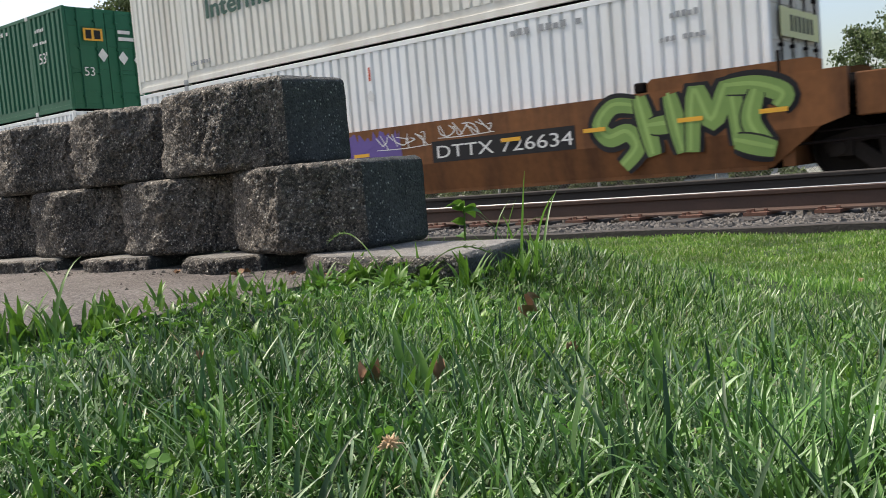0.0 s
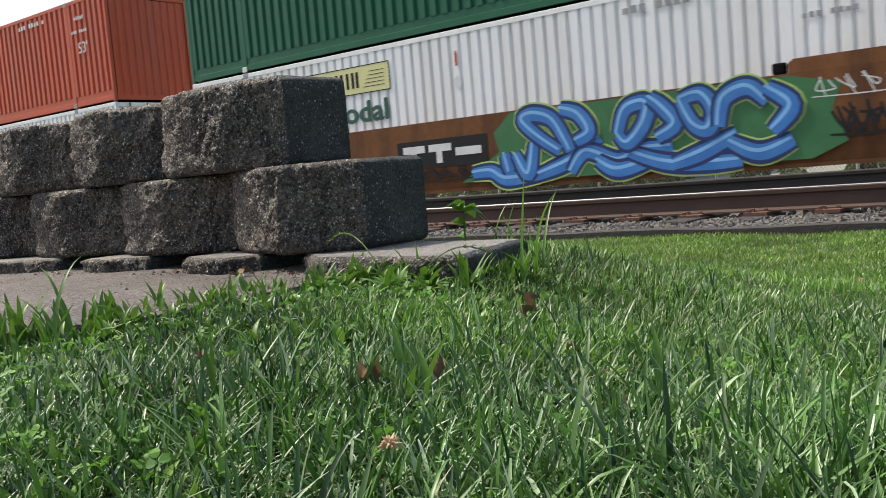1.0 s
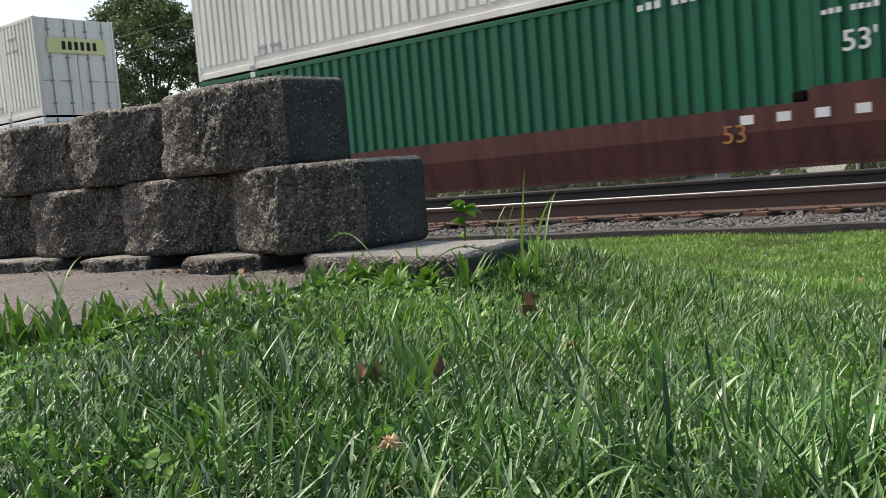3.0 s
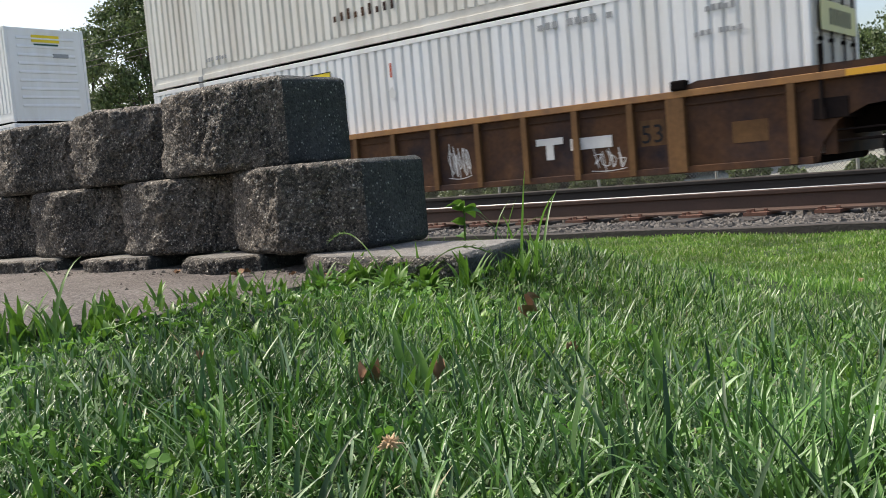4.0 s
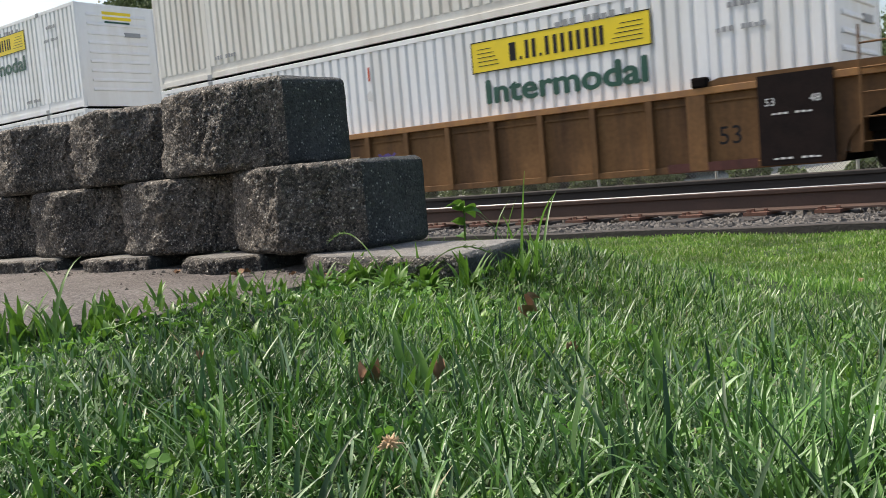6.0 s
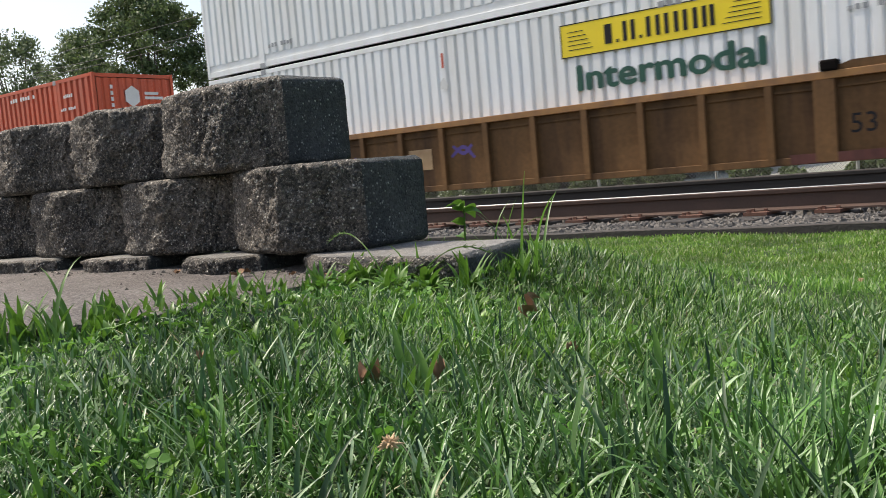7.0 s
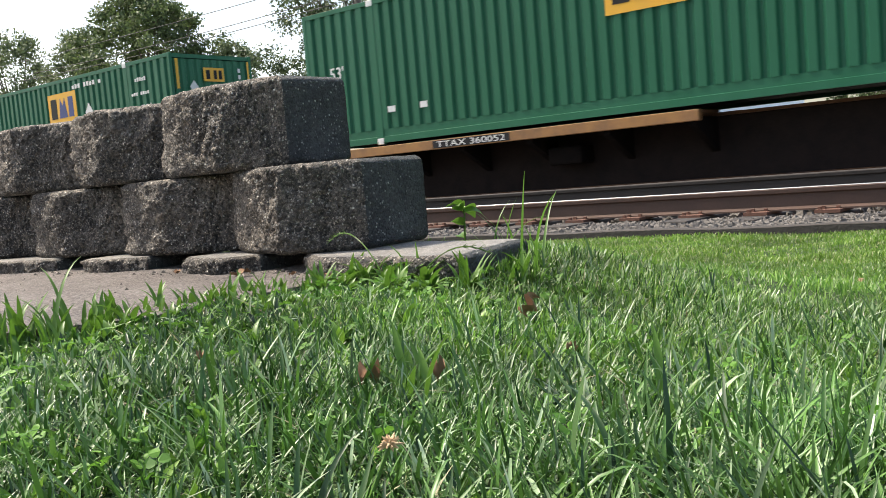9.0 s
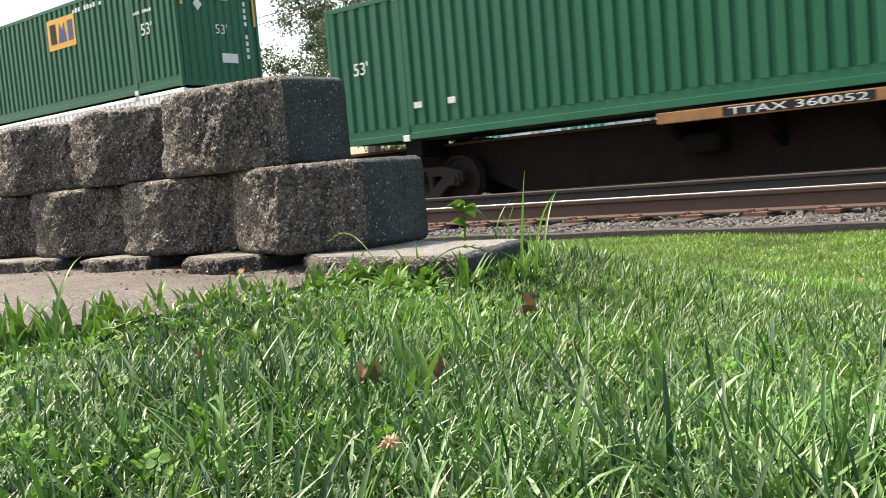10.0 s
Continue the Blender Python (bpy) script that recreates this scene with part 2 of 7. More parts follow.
M["stone"] = mat("grey crushed stone", (0.135, 0.123, 0.110), 0.92, var=0.65, scale=14, col2=(0.06, 0.054, 0.048), fine=120, bump=0.4, bscale=120)
M["bed"] = mat("dirty ballast ground", (0.10, 0.088, 0.078), 0.95, var=0.35, scale=18, col2=(0.05, 0.043, 0.04), fine=90, bump=1.0, bscale=60)
M["soil"] = mat("dark lawn soil with thatch", (0.031, 0.064, 0.014), 0.95, var=0.4, scale=12, col2=(0.022, 0.026, 0.011), fine=160, bump=1.0, bscale=120)
M["lot"] = mat("pale gravel ground", (0.25, 0.24, 0.22), 0.95, var=0.15, scale=0.6, col2=(0.16, 0.20, 0.08), fine=8, amount=0.6)
M["pole"] = mat("weathered pole timber", (0.10, 0.085, 0.075), 0.85, var=0.15, scale=6, streak=True, fine=30)
M["wire"] = mat("black cable", (0.02, 0.02, 0.022), 0.6)
M["bark"] = mat("grey-brown bark", (0.09, 0.07, 0.055), 0.9, var=0.25, scale=9, fine=50, bump=0.6, bscale=40)
# tree leaf colours are lightened and greyed to carry the haze, the far ones most
M["leaf"] = leafmat("tree leaves", (0.052, 0.084, 0.030), (0.130, 0.178, 0.066), glow=0.3, rough=0.55)
M["leafdark"] = leafmat("dark tree leaves", (0.042, 0.068, 0.034), (0.118, 0.160, 0.075), glow=0.3, rough=0.55)
M["leafhaze"] = leafmat("far leaves paled for haze", (0.085, 0.12, 0.058), (0.17, 0.21, 0.10), glow=0.3, rough=0.6)
# darkest and palest blade colours also hold the gaps' shade and the sheen
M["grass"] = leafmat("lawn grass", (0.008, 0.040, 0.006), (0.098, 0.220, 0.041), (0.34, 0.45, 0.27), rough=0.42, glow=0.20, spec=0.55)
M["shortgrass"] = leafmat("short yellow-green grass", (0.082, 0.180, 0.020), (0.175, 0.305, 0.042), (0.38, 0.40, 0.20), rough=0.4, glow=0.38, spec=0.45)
# brighter than the near grass: the sunlit look is in the colour
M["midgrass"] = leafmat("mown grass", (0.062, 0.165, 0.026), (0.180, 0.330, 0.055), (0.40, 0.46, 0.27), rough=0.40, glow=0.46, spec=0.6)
M["broad"] = leafmat("broad weed leaves", (0.060, 0.155, 0.020), (0.170, 0.32, 0.044), rough=0.42, glow=0.30)
M["thatch"] = leafmat("dry grass clippings", (0.20, 0.17, 0.09), (0.40, 0.38, 0.24), rough=0.6, glow=0.25)
M["clover"] = leafmat("clover leaves", (0.050, 0.150, 0.018), (0.120, 0.270, 0.036), rough=0.55, glow=0.35, spec=0.3)
M["dry"] = mat("dry brown plant", (0.21, 0.115, 0.06), 0.85, var=0.3, scale=60, fine=300, col2=(0.16, 0.08, 0.04))
M["straw"] = mat("straw-coloured dry flower", (0.55, 0.40, 0.24), 0.85, var=0.3, scale=80, fine=300, col2=(0.25, 0.14, 0.07))


def block_material(name, dark, light, chip, lo, hi, bump, vary=0.25, chips=0.84):
    """Weathered concrete: dark crust, paler grains at two scales, stone chips, rough relief."""
    m = bpy.data.materials.new(name)
    m.use_nodes = True
    n, l = m.node_tree.nodes, m.node_tree.links
    b = n["Principled BSDF"]
    b.inputs["Roughness"].default_value = 0.68
    b.inputs["Specular IOR Level"].default_value = 0.5
    tc = n.new("ShaderNodeTexCoord")

    def noise_of(scale, detail, rough=0.6):
        t = n.new("ShaderNodeTexNoise")
        t.inputs["Scale"].default_value, t.inputs["Detail"].default_value, t.inputs["Roughness"].default_value = scale, detail, rough
        l.new(tc.outputs["Object"], t.inputs["Vector"])
        return t

    def ramp(src, p0, p1):
        r = n.new("ShaderNodeMapRange")
        r.inputs[1].default_value, r.inputs[2].default_value = p0, p1
        l.new(src, r.inputs[0])
        return r.outputs[0]

    def blend(fac, a, bb):
        x = n.new("ShaderNodeMix")
        x.data_type = "RGBA"
        l.new(fac, x.inputs[0])
        for sock, val in ((x.inputs[6], a), (x.inputs[7], bb)):
            if isinstance(val, tuple):
                sock.default_value = (*val, 1)
            else:
                l.new(val, sock)
        return x.outputs[2]
    big, grain = noise_of(6, 5), noise_of(170, 6, 0.8)
    vo = n.new("ShaderNodeTexVoronoi")
    vo.inputs["Scale"].default_value = 165
    l.new(tc.outputs["Object"], vo.inputs["Vector"])
    base = blend(ramp(big.outputs[0], 0.35, 0.68), dark, light)
    base = blend(ramp(grain.outputs[0], lo, hi), base, tuple(c * 2.6 for c in light))
    sep = n.new("ShaderNodeSeparateColor")
    l.new(vo.outputs["Color"], sep.inputs[0])
    near = ramp(vo.outputs["Distance"], 0.5, 0.3)
    pick = ramp(sep.outputs[0], chips, 1.0)
    mu = n.new("ShaderNodeMath")
    mu.operation = "MULTIPLY"
    l.new(near, mu.inputs[0])
    l.new(pick, mu.inputs[1])
    base = blend(mu.outputs[0], base, chip)
    pebble = n.new("ShaderNodeHueSaturation")
    tone = n.new("ShaderNodeMapRange")
    tone.inputs[3].default_value, tone.inputs[4].default_value = 1 - vary, 1 + vary
    l.new(sep.outputs[1], tone.inputs[0])
    l.new(tone.outputs[0], pebble.inputs["Value"])
    l.new(base, pebble.inputs["Color"])
    base = pebble.outputs[0]
    l.new(base, b.inputs["Base Color"])
    bp = n.new("ShaderNodeBump")
    bp.inputs["Strength"].default_value, bp.inputs["Distance"].default_value = bump, 0.011
    add = n.new("ShaderNodeMath")
    add.operation = "ADD"
    l.new(grain.outputs[0], add.inputs[0])
    l.new(near, add.inputs[1])
    l.new(add.outputs[0], bp.inputs["Height"])
    l.new(bp.outputs[0], b.inputs["Normal"])
    return m


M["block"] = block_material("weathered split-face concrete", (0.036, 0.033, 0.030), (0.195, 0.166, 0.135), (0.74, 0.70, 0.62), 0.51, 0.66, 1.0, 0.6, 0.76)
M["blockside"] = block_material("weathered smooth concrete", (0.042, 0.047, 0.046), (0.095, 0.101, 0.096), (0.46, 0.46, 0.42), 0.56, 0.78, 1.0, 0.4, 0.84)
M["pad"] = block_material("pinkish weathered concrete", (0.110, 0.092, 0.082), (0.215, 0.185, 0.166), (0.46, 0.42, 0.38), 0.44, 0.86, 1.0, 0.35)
# paler than the other faces: sunlight on the tops is put into the colour
M["blocktop"] = block_material("concrete paled for sunlit tops", (0.15, 0.14, 0.13), (0.26, 0.245, 0.22), (0.38, 0.36, 0.33), 0.54, 0.75, 0.6)


# ---- ground ----
def lawn_height(x, y):
    """The lawn lies level by the pad and falls towards the tracks."""
    s = np.clip((x + 1.12) / 0.7, 0, 1)
    s = np.maximum(s * s * (3 - 2 * s), np.clip((y - 1.75) / 0.5, 0, 1))
    yy = np.clip(y, 0.5, 4.3) - 0.5
    z = 0.41 - s * (0.012 + 0.095 * yy * (1 - 0.06 * (yy - 1.9)))
    return z + 0.006 * np.sin(7 * x + 2 * y) + 0.005 * np.sin(11 * y - 4 * x)


def profile_height(x, y):
    """The whole ground across the tracks: lawn, near ballast, far ballast, yard."""
    if y < 5.55:
        return float(lawn_height(x, y))
    z = 0.04
    if y > 5.9:
        z = 0.058
    if y > 9.6:
        z = 0.058 - min(1, (y - 9.6) / 1.5) * 0.203
    if y > 18:
        z = -0.145 + min(1, (y - 18) / 3) * 0.1
    return z


def ground():
    xs = np.concatenate([[-2500, -900, -400, -200, -120, -70, -40, -25, -15, -10, -7], np.arange(-5, 4.01, 0.15), [6, 9, 14, 25, 45, 80, 200, 600, 2500]])
    ys = np.concatenate([[-2500, -600, -150, -40, -12, -5, -2], np.arange(-1, 5.5, 0.15), [5.55, 5.6, 5.9, 6.0, 7.5, 9.5, 9.7, 10.4, 11.2, 13, 15, 17, 18.2, 19.5, 21, 25, 40, 80, 200, 700, 2500]])
    v, f = [], []
    for y in ys:
        for x in xs:
            v.append((x, y, profile_height(min(max(x, -6), 4), max(y, -1.5)) if abs(x) < 100 else profile_height(-6 if x < 0 else 4, max(y, -1.5))))
            if -6 < x < -1.5 and -3 < y < 1.72:
                v[-1] = (x, y, v[-1][2] - 0.08)
    W = len(xs)
    idx = []
    for j in range(len(ys) - 1):
        for i in range(W - 1):
            f.append((j * W + i, j * W + i + 1, (j + 1) * W + i + 1, (j + 1) * W + i))
            ym = (ys[j] + ys[j + 1]) / 2
            idx.append(0 if ym < 5.57 else 1 if ym < 18.2 else 2)
    me = raw("ground", v, f, M["soil"], True)
    me.materials.append(M["bed"])
    me.materials.append(M["lot"])
    me.polygons.foreach_set("material_index", idx)
    tagged(new("ground", me), "lawn soil, dark track ballast and pale gravel yard", "ground", kind="structure")


ground()


def pad():
    bm = bmesh.new()
    box(bm, -6.0, -1.27, -3.0, 1.75, 0.25, 0.42)
    bmesh.ops.subdivide_edges(bm, edges=[e for e in bm.edges if e.calc_length() > 1], cuts=40, use_grid_fill=True)
    for v in bm.verts:
        if v.co.z > 0.4:
            v.co.z += 0.004 * noise.noise(v.co * 3)
        if v.co.x > -1.3:
            v.co.x += 0.025 * noise.noise(Vector((v.co.y * 3, 0, 0))) - 0.14 * min(1, max(0, (0.80 - v.co.y) / 0.15))
    tagged(part("pavement", bm, M["pad"]), "pinkish weathered concrete pad beside the lawn", "pavement", kind="structure")


pad()


# ---- tracks ----
def rail_mesh(x0, x1, name, bright):
    """A flat-bottomed rail, 0.17 m high, its head's top at z = 0."""
    prof = [(-0.07, -0.17), (0.07, -0.17), (0.07, -0.158), (0.012, -0.14), (0.009, -0.05), (0.034, -0.038), (0.036, -0.012), (0.026, 0.0),
            (-0.026, 0.0), (-0.032, -0.004), (-0.036, -0.012), (-0.034, -0.038), (-0.009, -0.05), (-0.012, -0.14), (-0.07, -0.158)]
    bm = bmesh.new()
    A = [bm.verts.new((x0, y, z)) for y, z in prof]
    B = [bm.verts.new((x1, y, z)) for y, z in prof]
    top = []
    for k in range(len(prof)):
        j = (k + 1) % len(prof)
        fc = bm.faces.new((A[k], A[j], B[j], B[k]))
        if k in (7, 8):
            top.append(fc)
    bm.faces.new(A)
    bm.faces.new(B)
    for fc in top:
        fc.material_index = 1
    me = mesh_of(bm, name, M["rail"])
    if bright:
        me.materials.append(M["railtop"])
    else:
        me.materials[0] = M["shaderail"]
        me.materials.append(M["shaderail"])
    return me


def track(name, y_near, z_near, z_far, bed, near, label):
    t = tagged(new(name), label, "railway track", kind="structure")
    for y, z in ((y_near, z_near), (y_near + 1.505, z_far)):
        o = part("rail", rail_mesh(-260, 60, "rail", near and y == y_near), M["rail"], t, "rusty rail with a polished top" if near and y == y_near else "")
        o.location = (0, y, z)
    bm = bmesh.new()
    box(bm, -0.115, 0.115, y_near - 0.5, y_near + 2.0, z_near - 0.40, z_near - 0.192)
    tie = mesh_of(bm, "tie", M["tie"], bevel=0.012)
    bm = bmesh.new()
    box(bm, -0.09, 0.09, y_near - 0.19, y_near + 0.16, z_near - 0.190, z_near - 0.166)
    for sx, sy in ((-0.05, -0.085), (0.05, -0.085), (0.045, 0.085), (-0.06, -0.15)):
        box(bm, sx - 0.012, sx + 0.012, y_near + sy - 0.012, y_near + sy + 0.012, z_near - 0.17, z_near - 0.145)
    plate = mesh_of(bm, "tie_plate", M["plate"])
    n = 40 if near else 26
    for k in range(n):
        x = -16 + k * 0.52 if near else -15 + k * 0.62
        o = part("tie", tie, M["tie"], t)
        o.location = (x, 0, 0.008 * math.sin(k * 2.3))
        if near:
            o2 = part("tie_plate", plate, M["plate"], t)
            o2.location = (x, 0, 0)
    return t


track("near_track", 7.0, 0.295, 0.352, 0.12, True, "empty railway track with rusty rails on grey ballast")
track("far_track", MIDY - 0.7525, RAIL, RAIL, -0.15, False, "railway track in shade under the passing train")


def stones(name, n, x0, x1, y0, y1, zf, size, label):
    """Crushed stone: many small angular lumps in one object."""
    base = [(-1, -1, -1), (1, -1, -1), (1, 1, -1), (-1, 1, -1), (-0.8, -0.7, 0.8), (0.7, -0.8, 1), (0.8, 0.7, 0.7), (-0.7, 0.8, 0.9)]
    fs = np.array([(0, 3, 2, 1), (4, 5, 6, 7), (0, 1, 5, 4), (1, 2, 6, 5), (2, 3, 7, 6), (3, 0, 4, 7)])
    B = np.array(base)
    P = np.empty((n, 8, 3))
    xs, ys = rng.uniform(x0, x1, n), rng.uniform(y0, y1, n)
    for i in range(n):
        q = B * (1 + rng.uniform(-0.35, 0.3, (8, 3))) * rng.uniform(0.6, 1.25, 3) * size * rng.uniform(0.55, 1.15)
        r = np.array(Euler(rng.uniform(0, 6.28, 3)).to_matrix())
        P[i] = q @ r.T + (xs[i], ys[i], zf(xs[i], ys[i]) + rng.uniform(-0.2, 0.8) * size)
    F = (fs[None] + 8 * np.arange(n)[:, None, None]).reshape(-1, 4)
    me = raw(name, P.reshape(-1, 3).tolist(), F.tolist(), M["stone"])
    tagged(new(name, me), label, "gravel", kind="stuff")


stones("ballast_gravel", 24000, -7.5, 1.2, 5.66, 6.82, lambda x, y: 0.048 + 0.022 * min(1, max(0, (y - 5.66) / 0.9)), 0.0175, "grey crushed-stone ballast along the near rail")
stones("ballast_gravel", 2500, -9, 1.5, 7.1, 8.45, lambda x, y: 0.07, 0.024, "dark crushed stone between the rails")


def edging():
    """A dark timber edge between lawn and ballast."""
    bm = bmesh.new()
    n = 60
    x0, x1 = -14.0, 8.0
    rows = []
    for k in range(n + 1):
        x = x0 + (x1 - x0) * k / n
        dz = 0.006 * math.sin(k * 1.7)
        rows.append([bm.verts.new((x, y, z + dz + 0.024)) for y, z in ((5.56, 0.03), (5.56, 0.100), (5.57, 0.106), (5.64, 0.106), (5.65, 0.100), (5.65, 0.03))])
    for a, b in zip(rows, rows[1:]):
        for i in range(5):
            bm.faces.new((a[i], a[i + 1], b[i + 1], b[i]))
    tagged(part("lawn_edging", bm, M["tie"]), "dark weathered timber edging between lawn and ballast", "edging", kind="structure")


edging()


# ---- the block wall ----
def split_block(pts, z0, z1, seed, smooth_from=99, rough=0.02):
    """A split-face block from its plan outline (anticlockwise from the front left); edges past smooth_from stay smooth."""
    n = len(pts)
    bm = bmesh.new()
    step = 0.0052
    ring = []
    for i in range(n):
        a, b = Vector(pts[i]), Vector(pts[(i + 1) % n])
        m = max(2, int((b - a).length / step)) if i < smooth_from else max(2, int((b - a).length / 0.02))
        for k in range(m):
            ring.append((a.lerp(b, k / m), i))
    nz = int((z1 - z0) / step)
    cx, cy = sum(q[0] for q in pts) / n, sum(q[1] for q in pts) / n
    grid = []
    for j in range(nz + 1):
        z = z0 + (z1 - z0) * j / nz
        edge = min(j, nz - j) / nz
        pull = 0.016 * max(0, 1 - edge / 0.07) ** 2
        row = []
        for q, i in ring:
            d = Vector((q.x - cx, q.y - cy))
            out = d.normalized()
            r = rough if i < smooth_from else 0.0018
            P = Vector((q.x, q.y, z))
            h = noise.noise(P * 9 + Vector((seed, 0, 0))) * 0.75 + noise.noise(P * 31 + Vector((0, seed, 0))) * 0.55
            if r > 0.005:
                h += 0.36 - 0.6 * noise.voronoi(P * 92)[0][0] + noise.noise(P * 170) * 0.28
            else:
                h += noise.noise(P * 95) * 0.6
            row.append(bm.verts.new((q.x + out.x * (h * r - pull), q.y + out.y * (h * r - pull), z + (noise.noise(P * 30) * 0.003 if 0 < j < nz else 0.0015 * noise.noise(P * 25)))))
        grid.append(row)
    m = len(ring)
    for j in range(nz):
        for i in range(m):
            fc = bm.faces.new((grid[j][i], grid[j][(i + 1) % m], grid[j + 1][(i + 1) % m], grid[j + 1][i]))
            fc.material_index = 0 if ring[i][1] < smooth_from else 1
    # top and bottom faces take the pale sunlit tone
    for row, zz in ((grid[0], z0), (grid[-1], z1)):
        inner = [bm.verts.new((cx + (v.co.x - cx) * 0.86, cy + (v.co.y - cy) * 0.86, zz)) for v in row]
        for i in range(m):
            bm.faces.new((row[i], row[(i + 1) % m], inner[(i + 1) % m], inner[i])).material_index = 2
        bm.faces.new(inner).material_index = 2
    return bm


def wall():
    Y = 1.42
    back = Y + 0.215

    def blk(x0, x1, z0, z1, seed, nose=0.5, front=0.0, end=False, cut=0.055, b=back, tip=0.045):
        """Front in three facets: a receding left one, the nose, and a receding right one."""
        w = x1 - x0
        y = Y - front
        if end:
            pts = [(x0, y + cut * 0.3), (x0 + w * 0.06, y - 0.005), (x0 + w * nose, y - tip), (x1, y + 0.016), (x1 + 0.004, b), (x0, b)]
            bm = split_block(pts, z0, z1, seed, 3)
        else:
            pts = [(x0 + 0.008, y + cut), (x0 + w * 0.10, y - 0.005), (x0 + w * nose, y - 0.035), (x1 - 0.006, y + cut + 0.01), (x1 - 0.02, b), (x0 + 0.02, b)]
            bm = split_block(pts, z0, z1, seed, 3)
        o = part("wall_block", bm, M["block"], None, "dark weathered split-face concrete landscape block", smooth=True)
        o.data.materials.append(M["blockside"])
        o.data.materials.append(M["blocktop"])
        tagged(o, category="block", group="blocks of the low garden wall")
        return o
    # base course, mostly sunk in the ground
    for k, (x0, x1, f) in enumerate(((-3.42, -3.12, 0.06), (-2.98, -2.575, 0.07), (-2.39, -2.11, 0.07), (-1.925, -1.645, 0.08))):
        blk(x0, x1, 0.34, 0.456, 3 + k, 0.6, f, cut=0.022)
    bm = split_block([(-1.50, 1.37), (-1.38, 1.285), (-1.10, 1.275), (-1.00, 1.30), (-1.065, 1.60), (-1.50, 1.60)], 0.32, 0.457, 9, 3, rough=0.010)
    o = tagged(part("wall_block", bm, M["block"], None, "low concrete base block, its top coloured pale as sunlit", smooth=True), category="block", group="blocks of the low garden wall")
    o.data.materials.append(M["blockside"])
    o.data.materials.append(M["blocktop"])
    # lower course
    for k, (x0, x1) in enumerate(((-3.75, -3.28), (-3.28, -2.80), (-2.80, -2.30), (-2.30, -1.80))):
        blk(x0, x1, 0.4575, 0.6535, 21 + k, 0.55)
    blk(-1.80, -1.365, 0.4575, 0.6545, 31, 0.62, end=True, tip=0.088)
    # upper course
    for k, (x0, x1) in enumerate(((-3.95, -3.48), (-3.48, -3.0), (-3.0, -2.52), (-2.52, -2.06))):
        blk(x0, x1, 0.655, 0.859, 41 + k, 0.5)
    blk(-2.06, -1.59, 0.655, 0.863, 51, 0.6, end=True)


wall()


# ---- the train: containers ----
LOW, UP, FLAT = 0.43, 3.355, 1.352     # heights of the containers' undersides
RIDERS = []                            # (thing, x at the start)


def corrugated(length, height, pitch, depth, name, m, flat=0.5):
    """A sheet in the x-z plane with trapezoid ribs, facing -y."""
    v, f = [], []
    n = max(1, round(length / pitch))
    p = length / n
    prof = ((0.0, 0.0), (flat * p, 0.0), ((flat + 0.14) * p, depth), (0.86 * p, depth))
    xs = [(k * p + a, b) for k in range(n) for a, b in prof] + [(length, 0.0)]
    for x, y in xs:
        v += [(x, y, 0), (x, y, height)]
    for k in range(len(xs) - 1):
        f.append((2 * k, 2 * k + 2, 2 * k + 3, 2 * k + 1))
    return raw(name, v, f, m)


def door_end(c, x, m, marks):
    """Double doors with locking bars."""
    hw = CW / 2
    for s in (-1, 1):
        y0, y1 = (-hw + 0.10, -0.012) if s < 0 else (0.012, hw - 0.10)
        d = boxes("door", m, c, (x - 0.05, x - 0.008, y0, y1, 0.16, CH - 0.12), bevel=0.008)
        boxes("door_rib", m, d, *[(x - 0.008, x + 0.006, y0 + 0.05, y1 - 0.05, z, z + 0.07) for z in (0.5, 1.15, 1.8, 2.35)])
        for k in (0.27, 0.73):
            yy = y0 + (y1 - y0) * k
            bm = bmesh.new()
            bar(bm, (x + 0.03, yy, 0.06), (x + 0.03, yy, CH - 0.04), 0.019)
            for z in (0.35, 1.0, 1.7, 2.5):
                box(bm, x - 0.006, x + 0.05, yy - 0.05, yy + 0.05, z, z + 0.05)
            bar(bm, (x + 0.045, yy, 1.05), (x + 0.045, yy + 0.32 * s, 1.02), 0.012)
            part("locking_bar", bm, M["darkrust"] if m is M["doorwhite"] else M["grey"] if m is not M["green"] else M["green"], d, "dirty steel locking bar")


